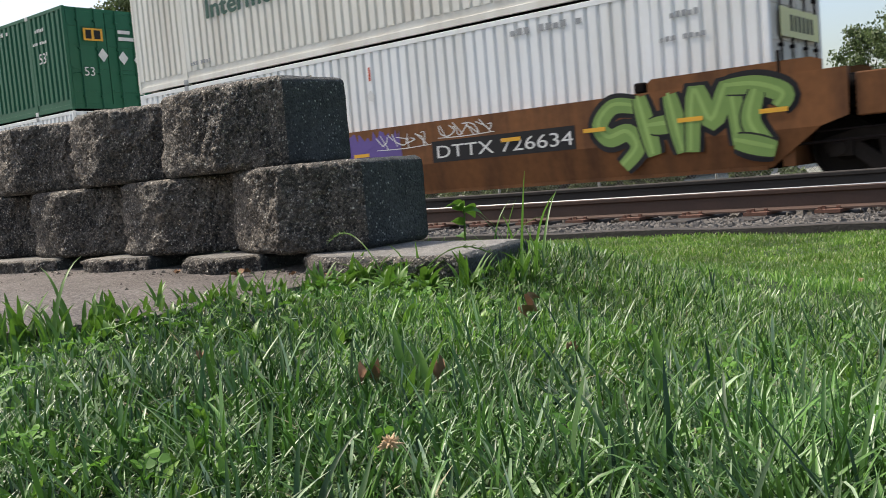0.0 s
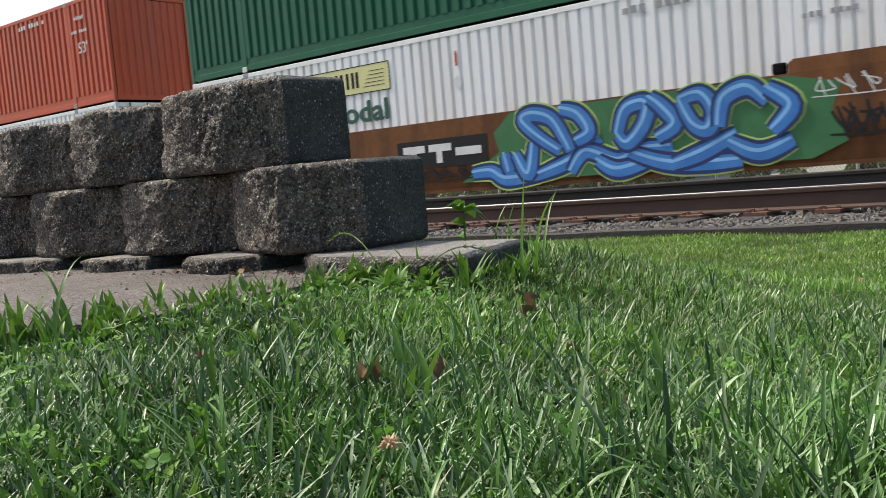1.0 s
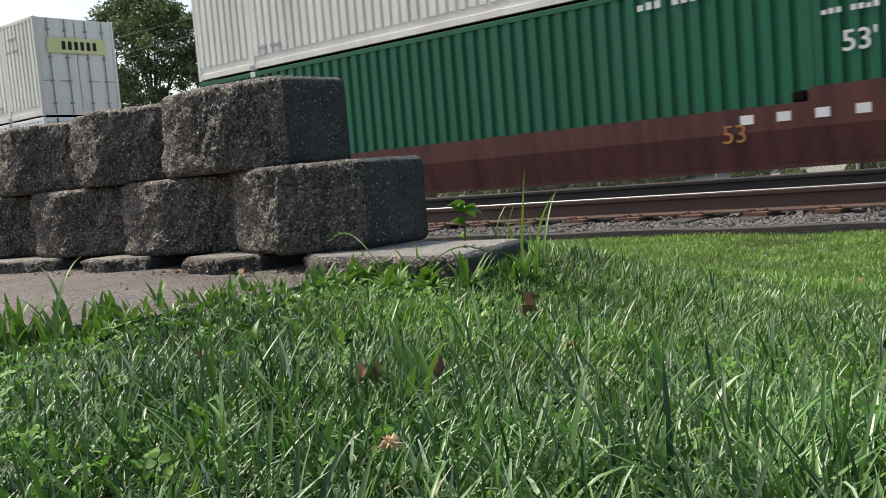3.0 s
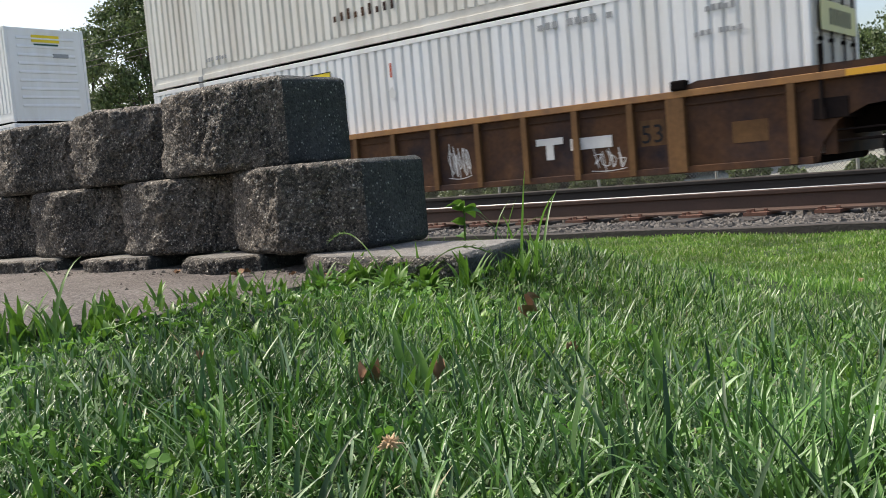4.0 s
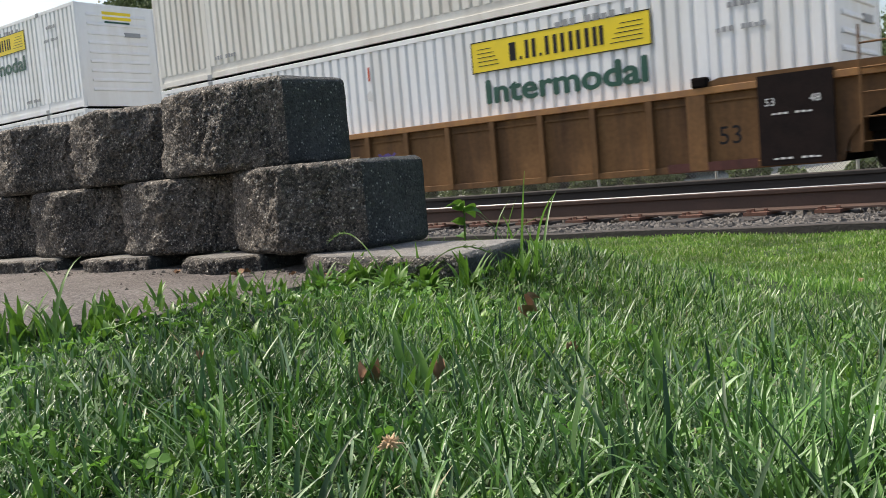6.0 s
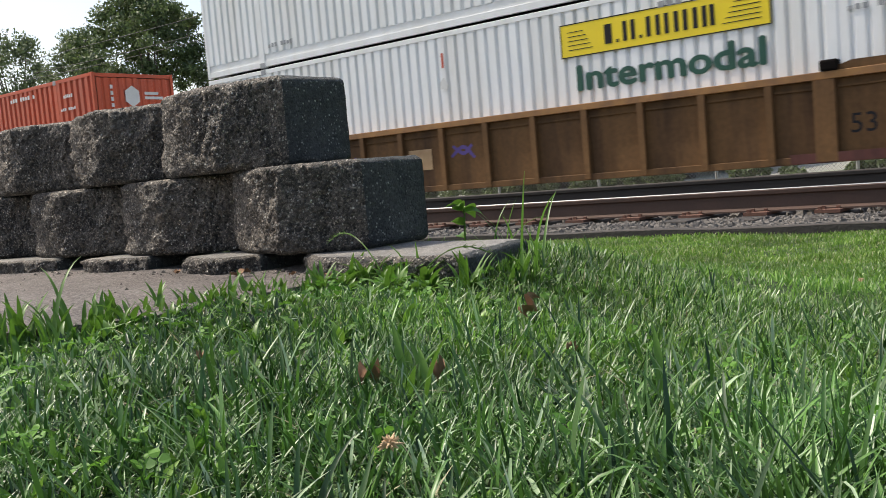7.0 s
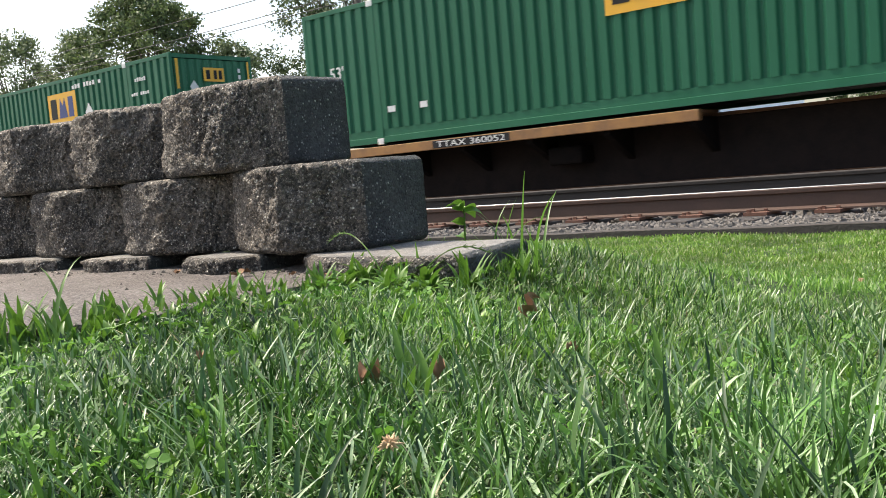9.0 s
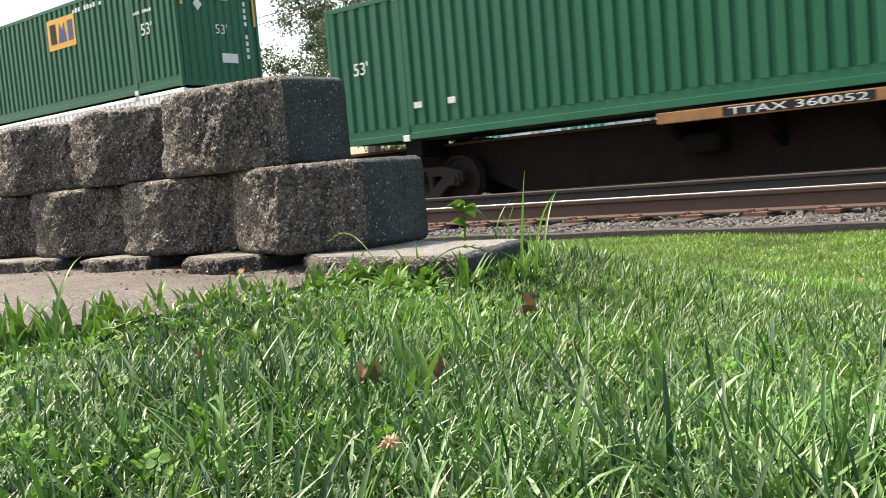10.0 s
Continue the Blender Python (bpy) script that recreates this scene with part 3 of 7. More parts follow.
def louver_end(c, x, m):
    hw = CW / 2
    boxes("front_wall", m, c, (x - 0.06, x - 0.012, -hw + 0.1, hw - 0.1, 0.16, CH - 0.12))
    for k in range(9):
        z = 0.45 + k * 0.26
        bm = bmesh.new()
        prism_pts = [(-0.012, z), (0.02, z + 0.015), (0.02, z + 0.05), (-0.012, z + 0.10)]
        A = [bm.verts.new((x + q[0], -hw + 0.35, q[1])) for q in prism_pts]
        B = [bm.verts.new((x + q[0], hw - 0.35, q[1])) for q in prism_pts]
        bm.faces.new(A)
        bm.faces.new(B[::-1])
        for i in range(4):
            bm.faces.new((A[i], A[(i + 1) % 4], B[(i + 1) % 4], B[i]))
        part("panel_rib", bm, m, c)
    boxes("sign_plate", M["yellow"], c, (x - 0.01, x + 0.012, -0.45, 0.45, 2.46, 2.68), label="small yellow sign plate")
    boxes("lettering", M["dkgreen"], c, (x + 0.012, x + 0.015, -0.40, 0.40, 2.36, 2.41))
    boxes("vent_box", M["grey"], c, (x - 0.01, x + 0.03, 0.2, 0.7, 2.0, 2.12))
    if m is M["stained"]:
        rr = np.random.default_rng(17)
        for k in range(16):
            y = rr.uniform(-1.1, 1.1) if k > 9 else rr.uniform(-0.8, -0.45)
            z1 = rr.uniform(0.8, 2.4)
            bm = bmesh.new()
            wd = rr.uniform(0.015, 0.045)
            bm.faces.new([bm.verts.new((x + 0.023, y + a, z1 - b)) for a, b in ((-wd, 0), (wd, 0.03), (wd * 0.5, rr.uniform(0.4, 0.75)), (-wd * 0.4, rr.uniform(0.4, 0.75)))])
            part("rust_run", bm, M["rustdark"], c, "dark rust run")


def corr_end(c, x, m):
    hw = CW / 2
    me = corrugated(CW - 0.24, CH - 0.3, 0.24, 0.035, "front_wall", m)
    o = part("front_wall", me, m, c)
    o.matrix_basis = pose(x - 0.012, -hw + 0.12, 0.16, 0, 0, 90)


def container(u, z, color, end, pitch, group, label, rail_h=0.26, endm=None, tint=""):
    """A 53-foot box: ribbed sides, posts at the lifting points, rails, castings, roof, floor and ends. x = 0 at its rear end."""
    m = M[color]
    c = tagged(new("shipping_container"), label, "container", group)
    c.matrix_basis = pose(u, MIDY, z)
    hw = CW / 2
    post = 1.981
    side = ((0.10, post - 0.09), (post + 0.09, CL - post - 0.09), (CL - post + 0.09, CL - 0.10))
    for k, (x0, x1) in enumerate(side):
        me = corrugated(x1 - x0, CH - rail_h - 0.10, pitch, 0.055, "side_panel", m, 0.5 if color in ("red", "green") else 0.62)
        o = part("side_panel", me, m, c)
        o.location = (x0, -hw + 0.006, rail_h)
        o = part("side_panel", me, m, c)
        o.matrix_basis = pose(x1, hw - 0.006, rail_h, 0, 0, 180)
    for s in (-1, 1):
        y0, y1 = (-hw, -hw + 0.09) if s < 0 else (hw - 0.09, hw)
        boxes("top_rail", m, c, (0.1, CL - 0.1, y0, y1, CH - 0.10, CH - 0.004), bevel=0.006)
        for x0, x1 in side:
            prof = [(hw - 0.004, 0.03), (hw - 0.004, rail_h * 0.5), (hw - 0.018, rail_h * 0.52), (hw - 0.018, rail_h), (hw - 0.10, rail_h), (hw - 0.10, 0.03)]
            bm = bmesh.new()
            A = [bm.verts.new((x0, s * q[0], q[1])) for q in prof]
            B = [bm.verts.new((x1, s * q[0], q[1])) for q in prof]
            bm.faces.new(A), bm.faces.new(B)
            for k in range(6):
                bm.faces.new((A[k], A[(k + 1) % 6], B[(k + 1) % 6], B[k]))
            part("bottom_rail", bm, m, c)
        for x in (post, CL - post):
            boxes("lifting_post", m, c, (x - 0.09, x + 0.09, y0, y1, 0.0, CH), bevel=0.008)
            for zz in (0.0, CH - 0.12):
                boxes("corner_casting", M["grey"] if color != "green" else M["mark"], c, (x - 0.085, x + 0.085, y0 + 0.006 * s, y1 + 0.006 * s, zz - 0.004, zz + 0.124), bevel=0.012)
        for x in (0.0, CL - 0.10):
            boxes("corner_post", m, c, (x, x + 0.10, y0, y1, 0.0, CH), bevel=0.008)
    boxes("roof", m, c, (0.05, CL - 0.05, -hw + 0.05, hw - 0.05, CH - 0.03, CH - 0.012))
    boxes("floor", M["iron"], c, (0.05, CL - 0.05, -hw + 0.05, hw - 0.05, 0.10, 0.15))
    em = M[endm] if endm else m
    boxes("end_sill", em, c, (CL - 0.09, CL - 0.005, -hw + 0.10, hw - 0.10, 0.03, 0.16), (CL - 0.09, CL - 0.005, -hw + 0.10, hw - 0.10, CH - 0.12, CH - 0.02))
    if end == "door":
        door_end(c, CL, M["doorwhite"] if color == "white" else em, None)
    elif end == "louver":
        louver_end(c, CL, em)
    else:
        corr_end(c, CL, em)
    part("rear_wall", raw("rear_wall", [(0.02, -hw + 0.05, 0.05), (0.02, hw - 0.05, 0.05), (0.02, hw - 0.05, CH - 0.05), (0.02, -hw + 0.05, CH - 0.05)], [(0, 3, 2, 1)], m), m, c)
    RIDERS.append((c, u))
    return c


FACE = -CW / 2 - 0.004                  # lettering lies on the ribs


def hunt_sign(c, x, pale=False, wide=3.62):
    """A yellow sign with a brand in plain bars, and a green word under it."""
    bm = bmesh.new()
    box(bm, x, x + wide, FACE, FACE + 0.003, 2.0, 2.57)
    s = part("sign_panel", bm, M["paleyellow" if pale else "yellow"], c, "faded yellow sign panel" if pale else "yellow sign panel")
    bm = bmesh.new()
    for q in ((x, x + wide, 2.0, 2.018), (x, x + wide, 2.552, 2.57), (x, x + 0.02, 2.0, 2.57), (x + wide - 0.02, x + wide, 2.0, 2.57)):
        box(bm, q[0], q[1], FACE - 0.003, FACE, q[2], q[3])
    for k in range(5):
        z = 2.12 + k * 0.075
        box(bm, x + 0.15, x + 0.62 - k * 0.04, FACE - 0.003, FACE, z, z + 0.012)
        box(bm, x + wide - 0.75 + k * 0.05, x + wide - 0.15, FACE - 0.003, FACE, z, z + 0.012)
    part("sign_border", bm, M["black"], s)
    bm = bmesh.new()
    xx = x + 0.85
    for w in (0.14, 0.05, 0.22, 0.05, 0.24, 0.24, 0.24, 0.20):
        if w < 0.1:
            box(bm, xx, xx + w, FACE - 0.004, FACE, 2.13, 2.18)
        else:
            box(bm, xx, xx + 0.075, FACE - 0.004, FACE, 2.13, 2.45)
            box(bm, xx + w - 0.075, xx + w, FACE - 0.004, FACE, 2.13, 2.45)
        xx += w + 0.075
    tagged(part("brand_mark", bm, M["black"], s), kind="stuff")
    letters("lettering", "Intermodal", M["dkgreen"], c, x + 0.24, FACE - 0.002, 1.43, 0.60, 3.2, bold=0.026, label="dark green word")


def bars(name, c, m, x, y, z, w, h, n, gap=0.3):
    """Unreadable small writing as a row of bars."""
    bm = bmesh.new()
    p = w / n
    for k in range(n):
        if k % 5 != 3 or n < 6:
            box(bm, x + k * p, x + k * p + p * (1 - gap), y - 0.003, y, z, z + h * (1 if k % 3 else 0.8))
    tagged(part(name, bm, m, c), kind="stuff")


def side_marks(c, color, x53=None):
    mk = M["mark"] if color in ("green", "red") else M["grey"]
    bars("small_writing", c, mk, CL - 4.6, FACE, 2.55, 1.5, 0.12, 10)
    bars("small_writing", c, mk, CL - 1.55, FACE, 2.35, 0.5, 0.10, 5)
    bars("small_writing", c, mk, CL - 1.75, FACE, 2.0, 0.9, 0.08, 9)
    if color not in ("green", "red"):
        bars("small_writing", c, mk, 2.25, FACE, 0.42, 0.8, 0.09, 8)
        bars("small_writing", c, mk, CL - 3.1, FACE, 0.42, 0.8, 0.09, 8)
    if x53:
        letters("lettering", "53'", mk, c, x53[0], FACE, x53[1], 0.42, bold=0.006, label="white length mark")


def diamond(c, x, y, z, r, m="mark", end=False):
    bm = bmesh.new()
    P = ((0, -r), (r * 0.8, 0), (0, r), (-r * 0.8, 0))
    bm.faces.new([bm.verts.new((x, y + a, z + b) if end else (x + a, y, z + b)) for a, b in P])
    part("placard", bm, M[m], c, "white diamond placard")


def emp_sign(c, x, z, w=1.52, h=0.85):
    bm = bmesh.new()
    box(bm, x, x + w, FACE, FACE + 0.003, z, z + h)
    s = part("sign_panel", bm, M["gold"], c, "golden square sign with navy shapes")
    bm = bmesh.new()
    y = FACE
    x += 0.14
    z += 0.16
    q = h - 0.3
    box(bm, x, x + 0.32, y - 0.004, y, z, z + q)
    part("brand_bar", bm, M["black"], s)
    bm = bmesh.new()
    prism(bm, [(x + 0.42, z), (x + 0.52, z + q), (x + 0.64, z + q * 0.6), (x + 0.76, z + q), (x + 0.86, z)], y - 0.004, y)
    part("brand_bar", bm, M["navy"], s)
    bm = bmesh.new()
    box(bm, x + 0.94, x + 1.20, y - 0.004, y, z, z + q)
    part("brand_bar", bm, M["navy"], s)


def emp_end(c):
    x = CL + 0.004
    hw = CW / 2
    boxes("reflector_strip", M["gold"], c, (x, x + 0.004, -hw + 0.16, -hw + 0.24, 2.0, 2.75), (x, x + 0.004, hw - 0.16, hw - 0.10, 1.6, 2.75), label="yellow corner strip")
    boxes("sign_panel", M["gold"], c, (x + 0.002, x + 0.006, -0.30, 0.35, 2.2, 2.55))
    boxes("brand_mark", M["black"], c, (x + 0.007, x + 0.01, -0.22, -0.10, 2.26, 2.49), (x + 0.007, x + 0.01, 0.02, 0.12, 2.26, 2.49), (x + 0.007, x + 0.01, 0.18, 0.28, 2.26, 2.49))
    letters("lettering", "53'", M["mark"], c, x + 0.006, -0.15, 1.35, 0.34, turn=90)
    boxes("data_plate", M["mark"], c, (x + 0.002, x + 0.008, 0.0, 0.5, 0.62, 0.86))
    for k in range(11):
        if k != 4:
            boxes("small_writing", M["mark"], c, (x + 0.004, x + 0.007, hw - 0.48, hw - 0.40, 0.75 + k * 0.17, 0.86 + k * 0.17))
    diamond(c, x + 0.006, -0.62, 2.05, 0.17, end=True)


def hub_sign(c, x=6.2):
    bm = bmesh.new()
    patch(bm, [(x, 1.25), (x + 0.62, 0.85), (x + 1.28, 1.25), (x + 1.28, 1.85), (x + 0.62, 2.22), (x, 1.85)], FACE)
    s = part("sign_panel", bm, M["mark"], c, "white hexagonal emblem")
    bm = bmesh.new()
    y = FACE
    for a in ((0.28, 0.48, 1.15, 1.95), (0.78, 0.98, 1.15, 1.95), (0.48, 0.78, 1.50, 1.62)):
        box(bm, x + a[0], x + a[1], y - 0.004, y - 0.001, a[2], a[3])
    part("brand_mark", bm, M["red"], s)
    bars("brand_mark", c, M["mark"], x + 1.78, FACE, 1.66, 0.9, 0.30, 5, 0.45)
    bars("brand_mark", c, M["mark"], x + 1.42, FACE, 1.24, 2.5, 0.30, 16, 0.45)


def swift_sign(c):
    """Slanting navy shapes with a golden edge."""
    for dy, dx, dz, m in ((0.0, -0.07, -0.06, "gold"), (-0.004, 0.0, 0.0, "navy")):
        bm = bmesh.new()
        sl = 0.28

        def q(x0, x1, z0, z1):
            f = lambda x, z: (5.85 + x + dx + sl * (z - 1.3), z + dz)
            bm.faces.new([bm.verts.new((p[0], FACE + dy, p[1])) for p in (f(x0, z0), f(x1, z0), f(x1, z1), f(x0, z1))])
        for x0, x1, z0, z1 in ((0.0, 0.80, 1.30, 1.50), (0.05, 0.85, 1.67, 1.86), (0.05, 0.85, 2.02, 2.22), (0.98, 1.24, 1.30, 2.22), (1.36, 1.60, 1.30, 2.22), (1.72, 1.98, 1.30, 2.22),
                               (2.18, 2.44, 1.30, 2.22), (2.62, 2.95, 1.30, 1.48), (2.62, 3.20, 1.66, 1.84), (2.62, 3.40, 2.02, 2.22), (3.55, 4.42, 2.02, 2.22), (3.80, 4.12, 1.30, 1.82)):
            q(x0, x1, z0, z1)
        tagged(part("brand_mark", bm, M[m], c, "slanting navy brand shapes" if m == "navy" else ""), kind="stuff")


def rust_marks(c):
    bm = bmesh.new()
    for k in range(9):
        box(bm, 6.6 + k * 0.2, 6.68 + k * 0.2, FACE - 0.002, FACE, 0.62, 0.62 + 0.12 + 0.05 * (k % 3))
    part("rust_run", bm, M["rustdark"], c, "rust runs")


g1, g2 = "stacked containers on the train", "containers on the flat units"
STACK = (("A", -20.85, "white", "offwhite", "door"), ("B", -40.30, "white", "green", "door"), ("C", -59.85, "white", "red", "door"),
         ("D", -83.40, "green", "offwhite", "door"), ("E", -107.0, "white", "offwhite", "door"), ("F", -130.42, "white", "white", "louver"),
         ("G", -150.02, "white", "offwhite", "louver"), ("H", -169.78, "white", "white", "louver"), ("K", -252.0, "white", "green", "corr"))


def stacks():
    words = {"white": "white ribbed steel container", "offwhite": "weathered off-white ribbed container", "green": "green corrugated steel container", "red": "red corrugated steel container"}
    for key, u, lo, up, end in STACK:
        for z, col in ((LOW, lo), (UP, up)):
            what = end if not (key == "C" and z == UP) else "corr"
            lab = words[col] + (" with louvered front end" if what == "louver" else " with barred rear doors" if what == "door" else " with ribbed end wall")
            lab += ", in a well wagon" if z == LOW else ", stacked on another"
            c = container(u, z, col, what, 0.235 if "white" in col else 0.275, g1, lab, 0.20 if z == LOW else 0.30,
                          endm="stained" if key == "G" and z == UP else "doorwhite" if key == "D" and z == UP else None)
            if col in ("white", "offwhite") and not (key == "C") and not (key == "E" and z == UP) and not (key == "D" and z == LOW) and key != "K":
                hunt_sign(c, 2.75 if end == "door" else 9.72, key == "B" and z == LOW)
            if "white" in col:
                xs = 8.05 if end == "door" else 7.1
                bm = bmesh.new()
                patch(bm, [(xs - 0.07, 1.83), (xs + 0.06, 1.80), (xs + 0.10, 1.92), (xs + 0.01, 2.04), (xs - 0.09, 1.96)], FACE)
                part("torn_sticker", bm, M["mark"], c, "torn pale sticker")
                boxes("paint_stroke", M["red"], c, (xs - 0.02, xs + 0.03, FACE - 0.002, FACE + 0.001, 2.22, 2.5), label="short red paint stroke")
            if key == "E" and z == UP:
                rust_marks(c)
            if key == "C":
                swift_sign(c) if z == LOW else hub_sign(c)
            side_marks(c, col, (CL - 1.5, 1.45) if col in ("green", "red") else None)
            if col == "green":
                if key != "D":
                    emp_sign(c, 10.15, 1.72, 1.45) if key == "K" else emp_sign(c, 4.35, 1.66, 1.4, 0.9)
                if key == "K":
                    emp_end(c)
                elif what == "door":
                    x = CL + 0.056
                    boxes("sign_panel", M["gold"], c, (x, x + 0.004, -0.75, -0.15, 1.95, 2.3))
                    boxes("brand_mark", M["black"], c, (x + 0.005, x + 0.008, -0.68, -0.5, 2.0, 2.25), (x + 0.005, x + 0.008, -0.42, -0.22, 2.0, 2.25))
                    for k, yy in enumerate((-0.2, 0.45, 0.95)):
                        diamond(c, x + 0.006, yy, 1.55 - 0.05 * k, 0.2, end=True)
                    letters("lettering", "53", M["mark"], c, x + 0.004, -0.85, 0.95, 0.36, turn=90)
                    boxes("small_writing", M["mark"], c, (x, x + 0.004, 0.35, 0.75, 2.2, 2.3), (x, x + 0.004, 0.35, 0.85, 2.0, 2.1))
            elif what == "door" and key == "C":
                x = CL + 0.056
                for k, (y0, y1) in enumerate(((-0.86, -0.52), (-0.46, -0.02), (0.05, 0.15), (0.22, 0.50), (0.55, 0.92))):
                    bm = bmesh.new()
                    bm.faces.new([bm.verts.new((x, yy, zz)) for yy, zz in ((y0, 1.72), (y1 - 0.06, 1.72), (y1 + 0.06, 2.28), (y0 + 0.1, 2.28))])
                    part("brand_mark", bm, M["navy"], c, "slanting navy brand shape")
                for y0, z0, wd in ((-0.3, 1.42, 0.3), (0.3, 1.42, 0.5), (-0.4, 0.98, 0.3), (0.15, 0.98, 0.28), (0.55, 0.98, 0.3), (-0.85, 0.98, 0.3)):
                    boxes("small_writing", M["grey"], c, (x, x + 0.004, y0, y0 + wd, z0, z0 + 0.13))
            elif what == "door":
                x = CL + 0.056
                boxes("sign_panel", M["paleyellow" if key != "D" else "gold"], c, (x, x + 0.004, -0.95, 0.95, 1.85, 2.3), label="yellow sign across the doors")
                boxes("brand_mark", M["black"], c, *[(x + 0.005, x + 0.008, -0.5 + 0.2 * k, -0.38 + 0.2 * k, 1.95, 2.2) for k in range(6)])


stacks()


def flats():
    for u, col, lab in ((-190.95, "red", "red corrugated steel container with ribbed end, on a spine wagon"), (-209.78, "green", "green corrugated steel container with yellow sign, on a spine wagon"),
                        (-230.77, "green", "green corrugated steel container with placards, on a spine wagon")):
        c = container(u, FLAT, col, "corr", 0.28, g2, lab, 0.30)
        side_marks(c, col)
        mk = M["mark"]
        if col == "red":
            letters("lettering", "53'", mk, c, CL - 1.35, FACE, 0.62, 0.42, bold=0.006)
            letters("lettering", "53'", mk, c, 0.55, FACE, 0.7, 0.42, bold=0.006)
            hub_sign(c)
            x = CL + 0.002
            for k in range(11):
                if k != 4:
                    boxes("small_writing", mk, c, (x, x + 0.004, -0.78, -0.70, 0.75 + k * 0.17, 0.86 + k * 0.17))
            bm = bmesh.new()
            bm.faces.new([bm.verts.new((x + 0.004, -0.1 + 0.26 * math.cos(a), 2.25 + 0.3 * math.sin(a))) for a in [math.pi / 6 + k * math.pi / 3 for k in range(6)]])
            part("sign_panel", bm, mk, c, "small white hexagonal emblem")
            boxes("small_writing", mk, c, (x, x + 0.004, 0.3, 0.75, 2.3, 2.38), (x, x + 0.004, 0.3, 0.9, 2.17, 2.25))
            letters("lettering", "53'", mk, c, x + 0.004, 0.25, 1.35, 0.34, turn=90)
            boxes("data_plate", mk, c, (x, x + 0.006, 0.35, 0.75, 0.62, 0.86))
        else:
            emp_sign(c, 7.25 if u > -215 else 10.18, 1.66, 1.5, 0.86)
            emp_end(c)
            letters("lettering", "53'", mk, c, CL - 1.4, FACE, 1.45, 0.42, bold=0.006)
            letters("lettering", "53'", mk, c, 0.7, FACE, 1.45, 0.36, bold=0.006)
            diamond(c, 12.3, FACE, 1.85, 0.24)
            for x, w in ((2.25, 0.2), (3.1, 0.18), (13.6, 0.2)):
                boxes("data_plate", mk, c, (x, x + w, FACE - 0.002, FACE + 0.001, 0.62, 0.74))


flats()


# ---- the train: wagons ----
def wheelset(parent, x):
    """Two wheels on an axle, turning together."""
    n = 28
    bm = bmesh.new()
    R = 0.483
    bar(bm, (0, -0.95, 0), (0, 0.95, 0), 0.08, 10)
    for s in (-1, 1):
        prof = ((R + 0.025, 0.66), (R + 0.012, 0.69), (R, 0.70), (R - 0.004, 0.80), (R - 0.06, 0.80), (R - 0.08, 0.765), (0.19, 0.755), (0.15, 0.80), (0.0, 0.80))
        rows = []
        for r, y in prof:
            rows.append([bm.verts.new((r * math.cos(2 * math.pi * k / n), y * s, r * math.sin(2 * math.pi * k / n))) for k in range(n)] if r > 0 else None)
        for a, b in zip(rows, rows[1:]):
            for k in range(n):
                if b:
                    bm.faces.new((a[k], a[(k + 1) % n], b[(k + 1) % n], b[k]))
            if not b:
                bm.faces.new(a)
        inner = [bm.verts.new((0.0 + (R + 0.02) * math.cos(2 * math.pi * k / n), 0.65 * s, (R + 0.02) * math.sin(2 * math.pi * k / n))) for k in range(n)]
        for k in range(n):
            bm.faces.new((rows[0][k], rows[0][(k + 1) % n], inner[(k + 1) % n], inner[k]))
        bm.faces.new(inner)
        for k in range(3):
            a = k * 2.094
            bar(bm, (0.10 * math.cos(a), 0.80 * s, 0.10 * math.sin(a)), (0.10 * math.cos(a), 0.83 * s, 0.10 * math.sin(a)), 0.022, 6)
    return bm


WHEELS = []
CACHE = {}


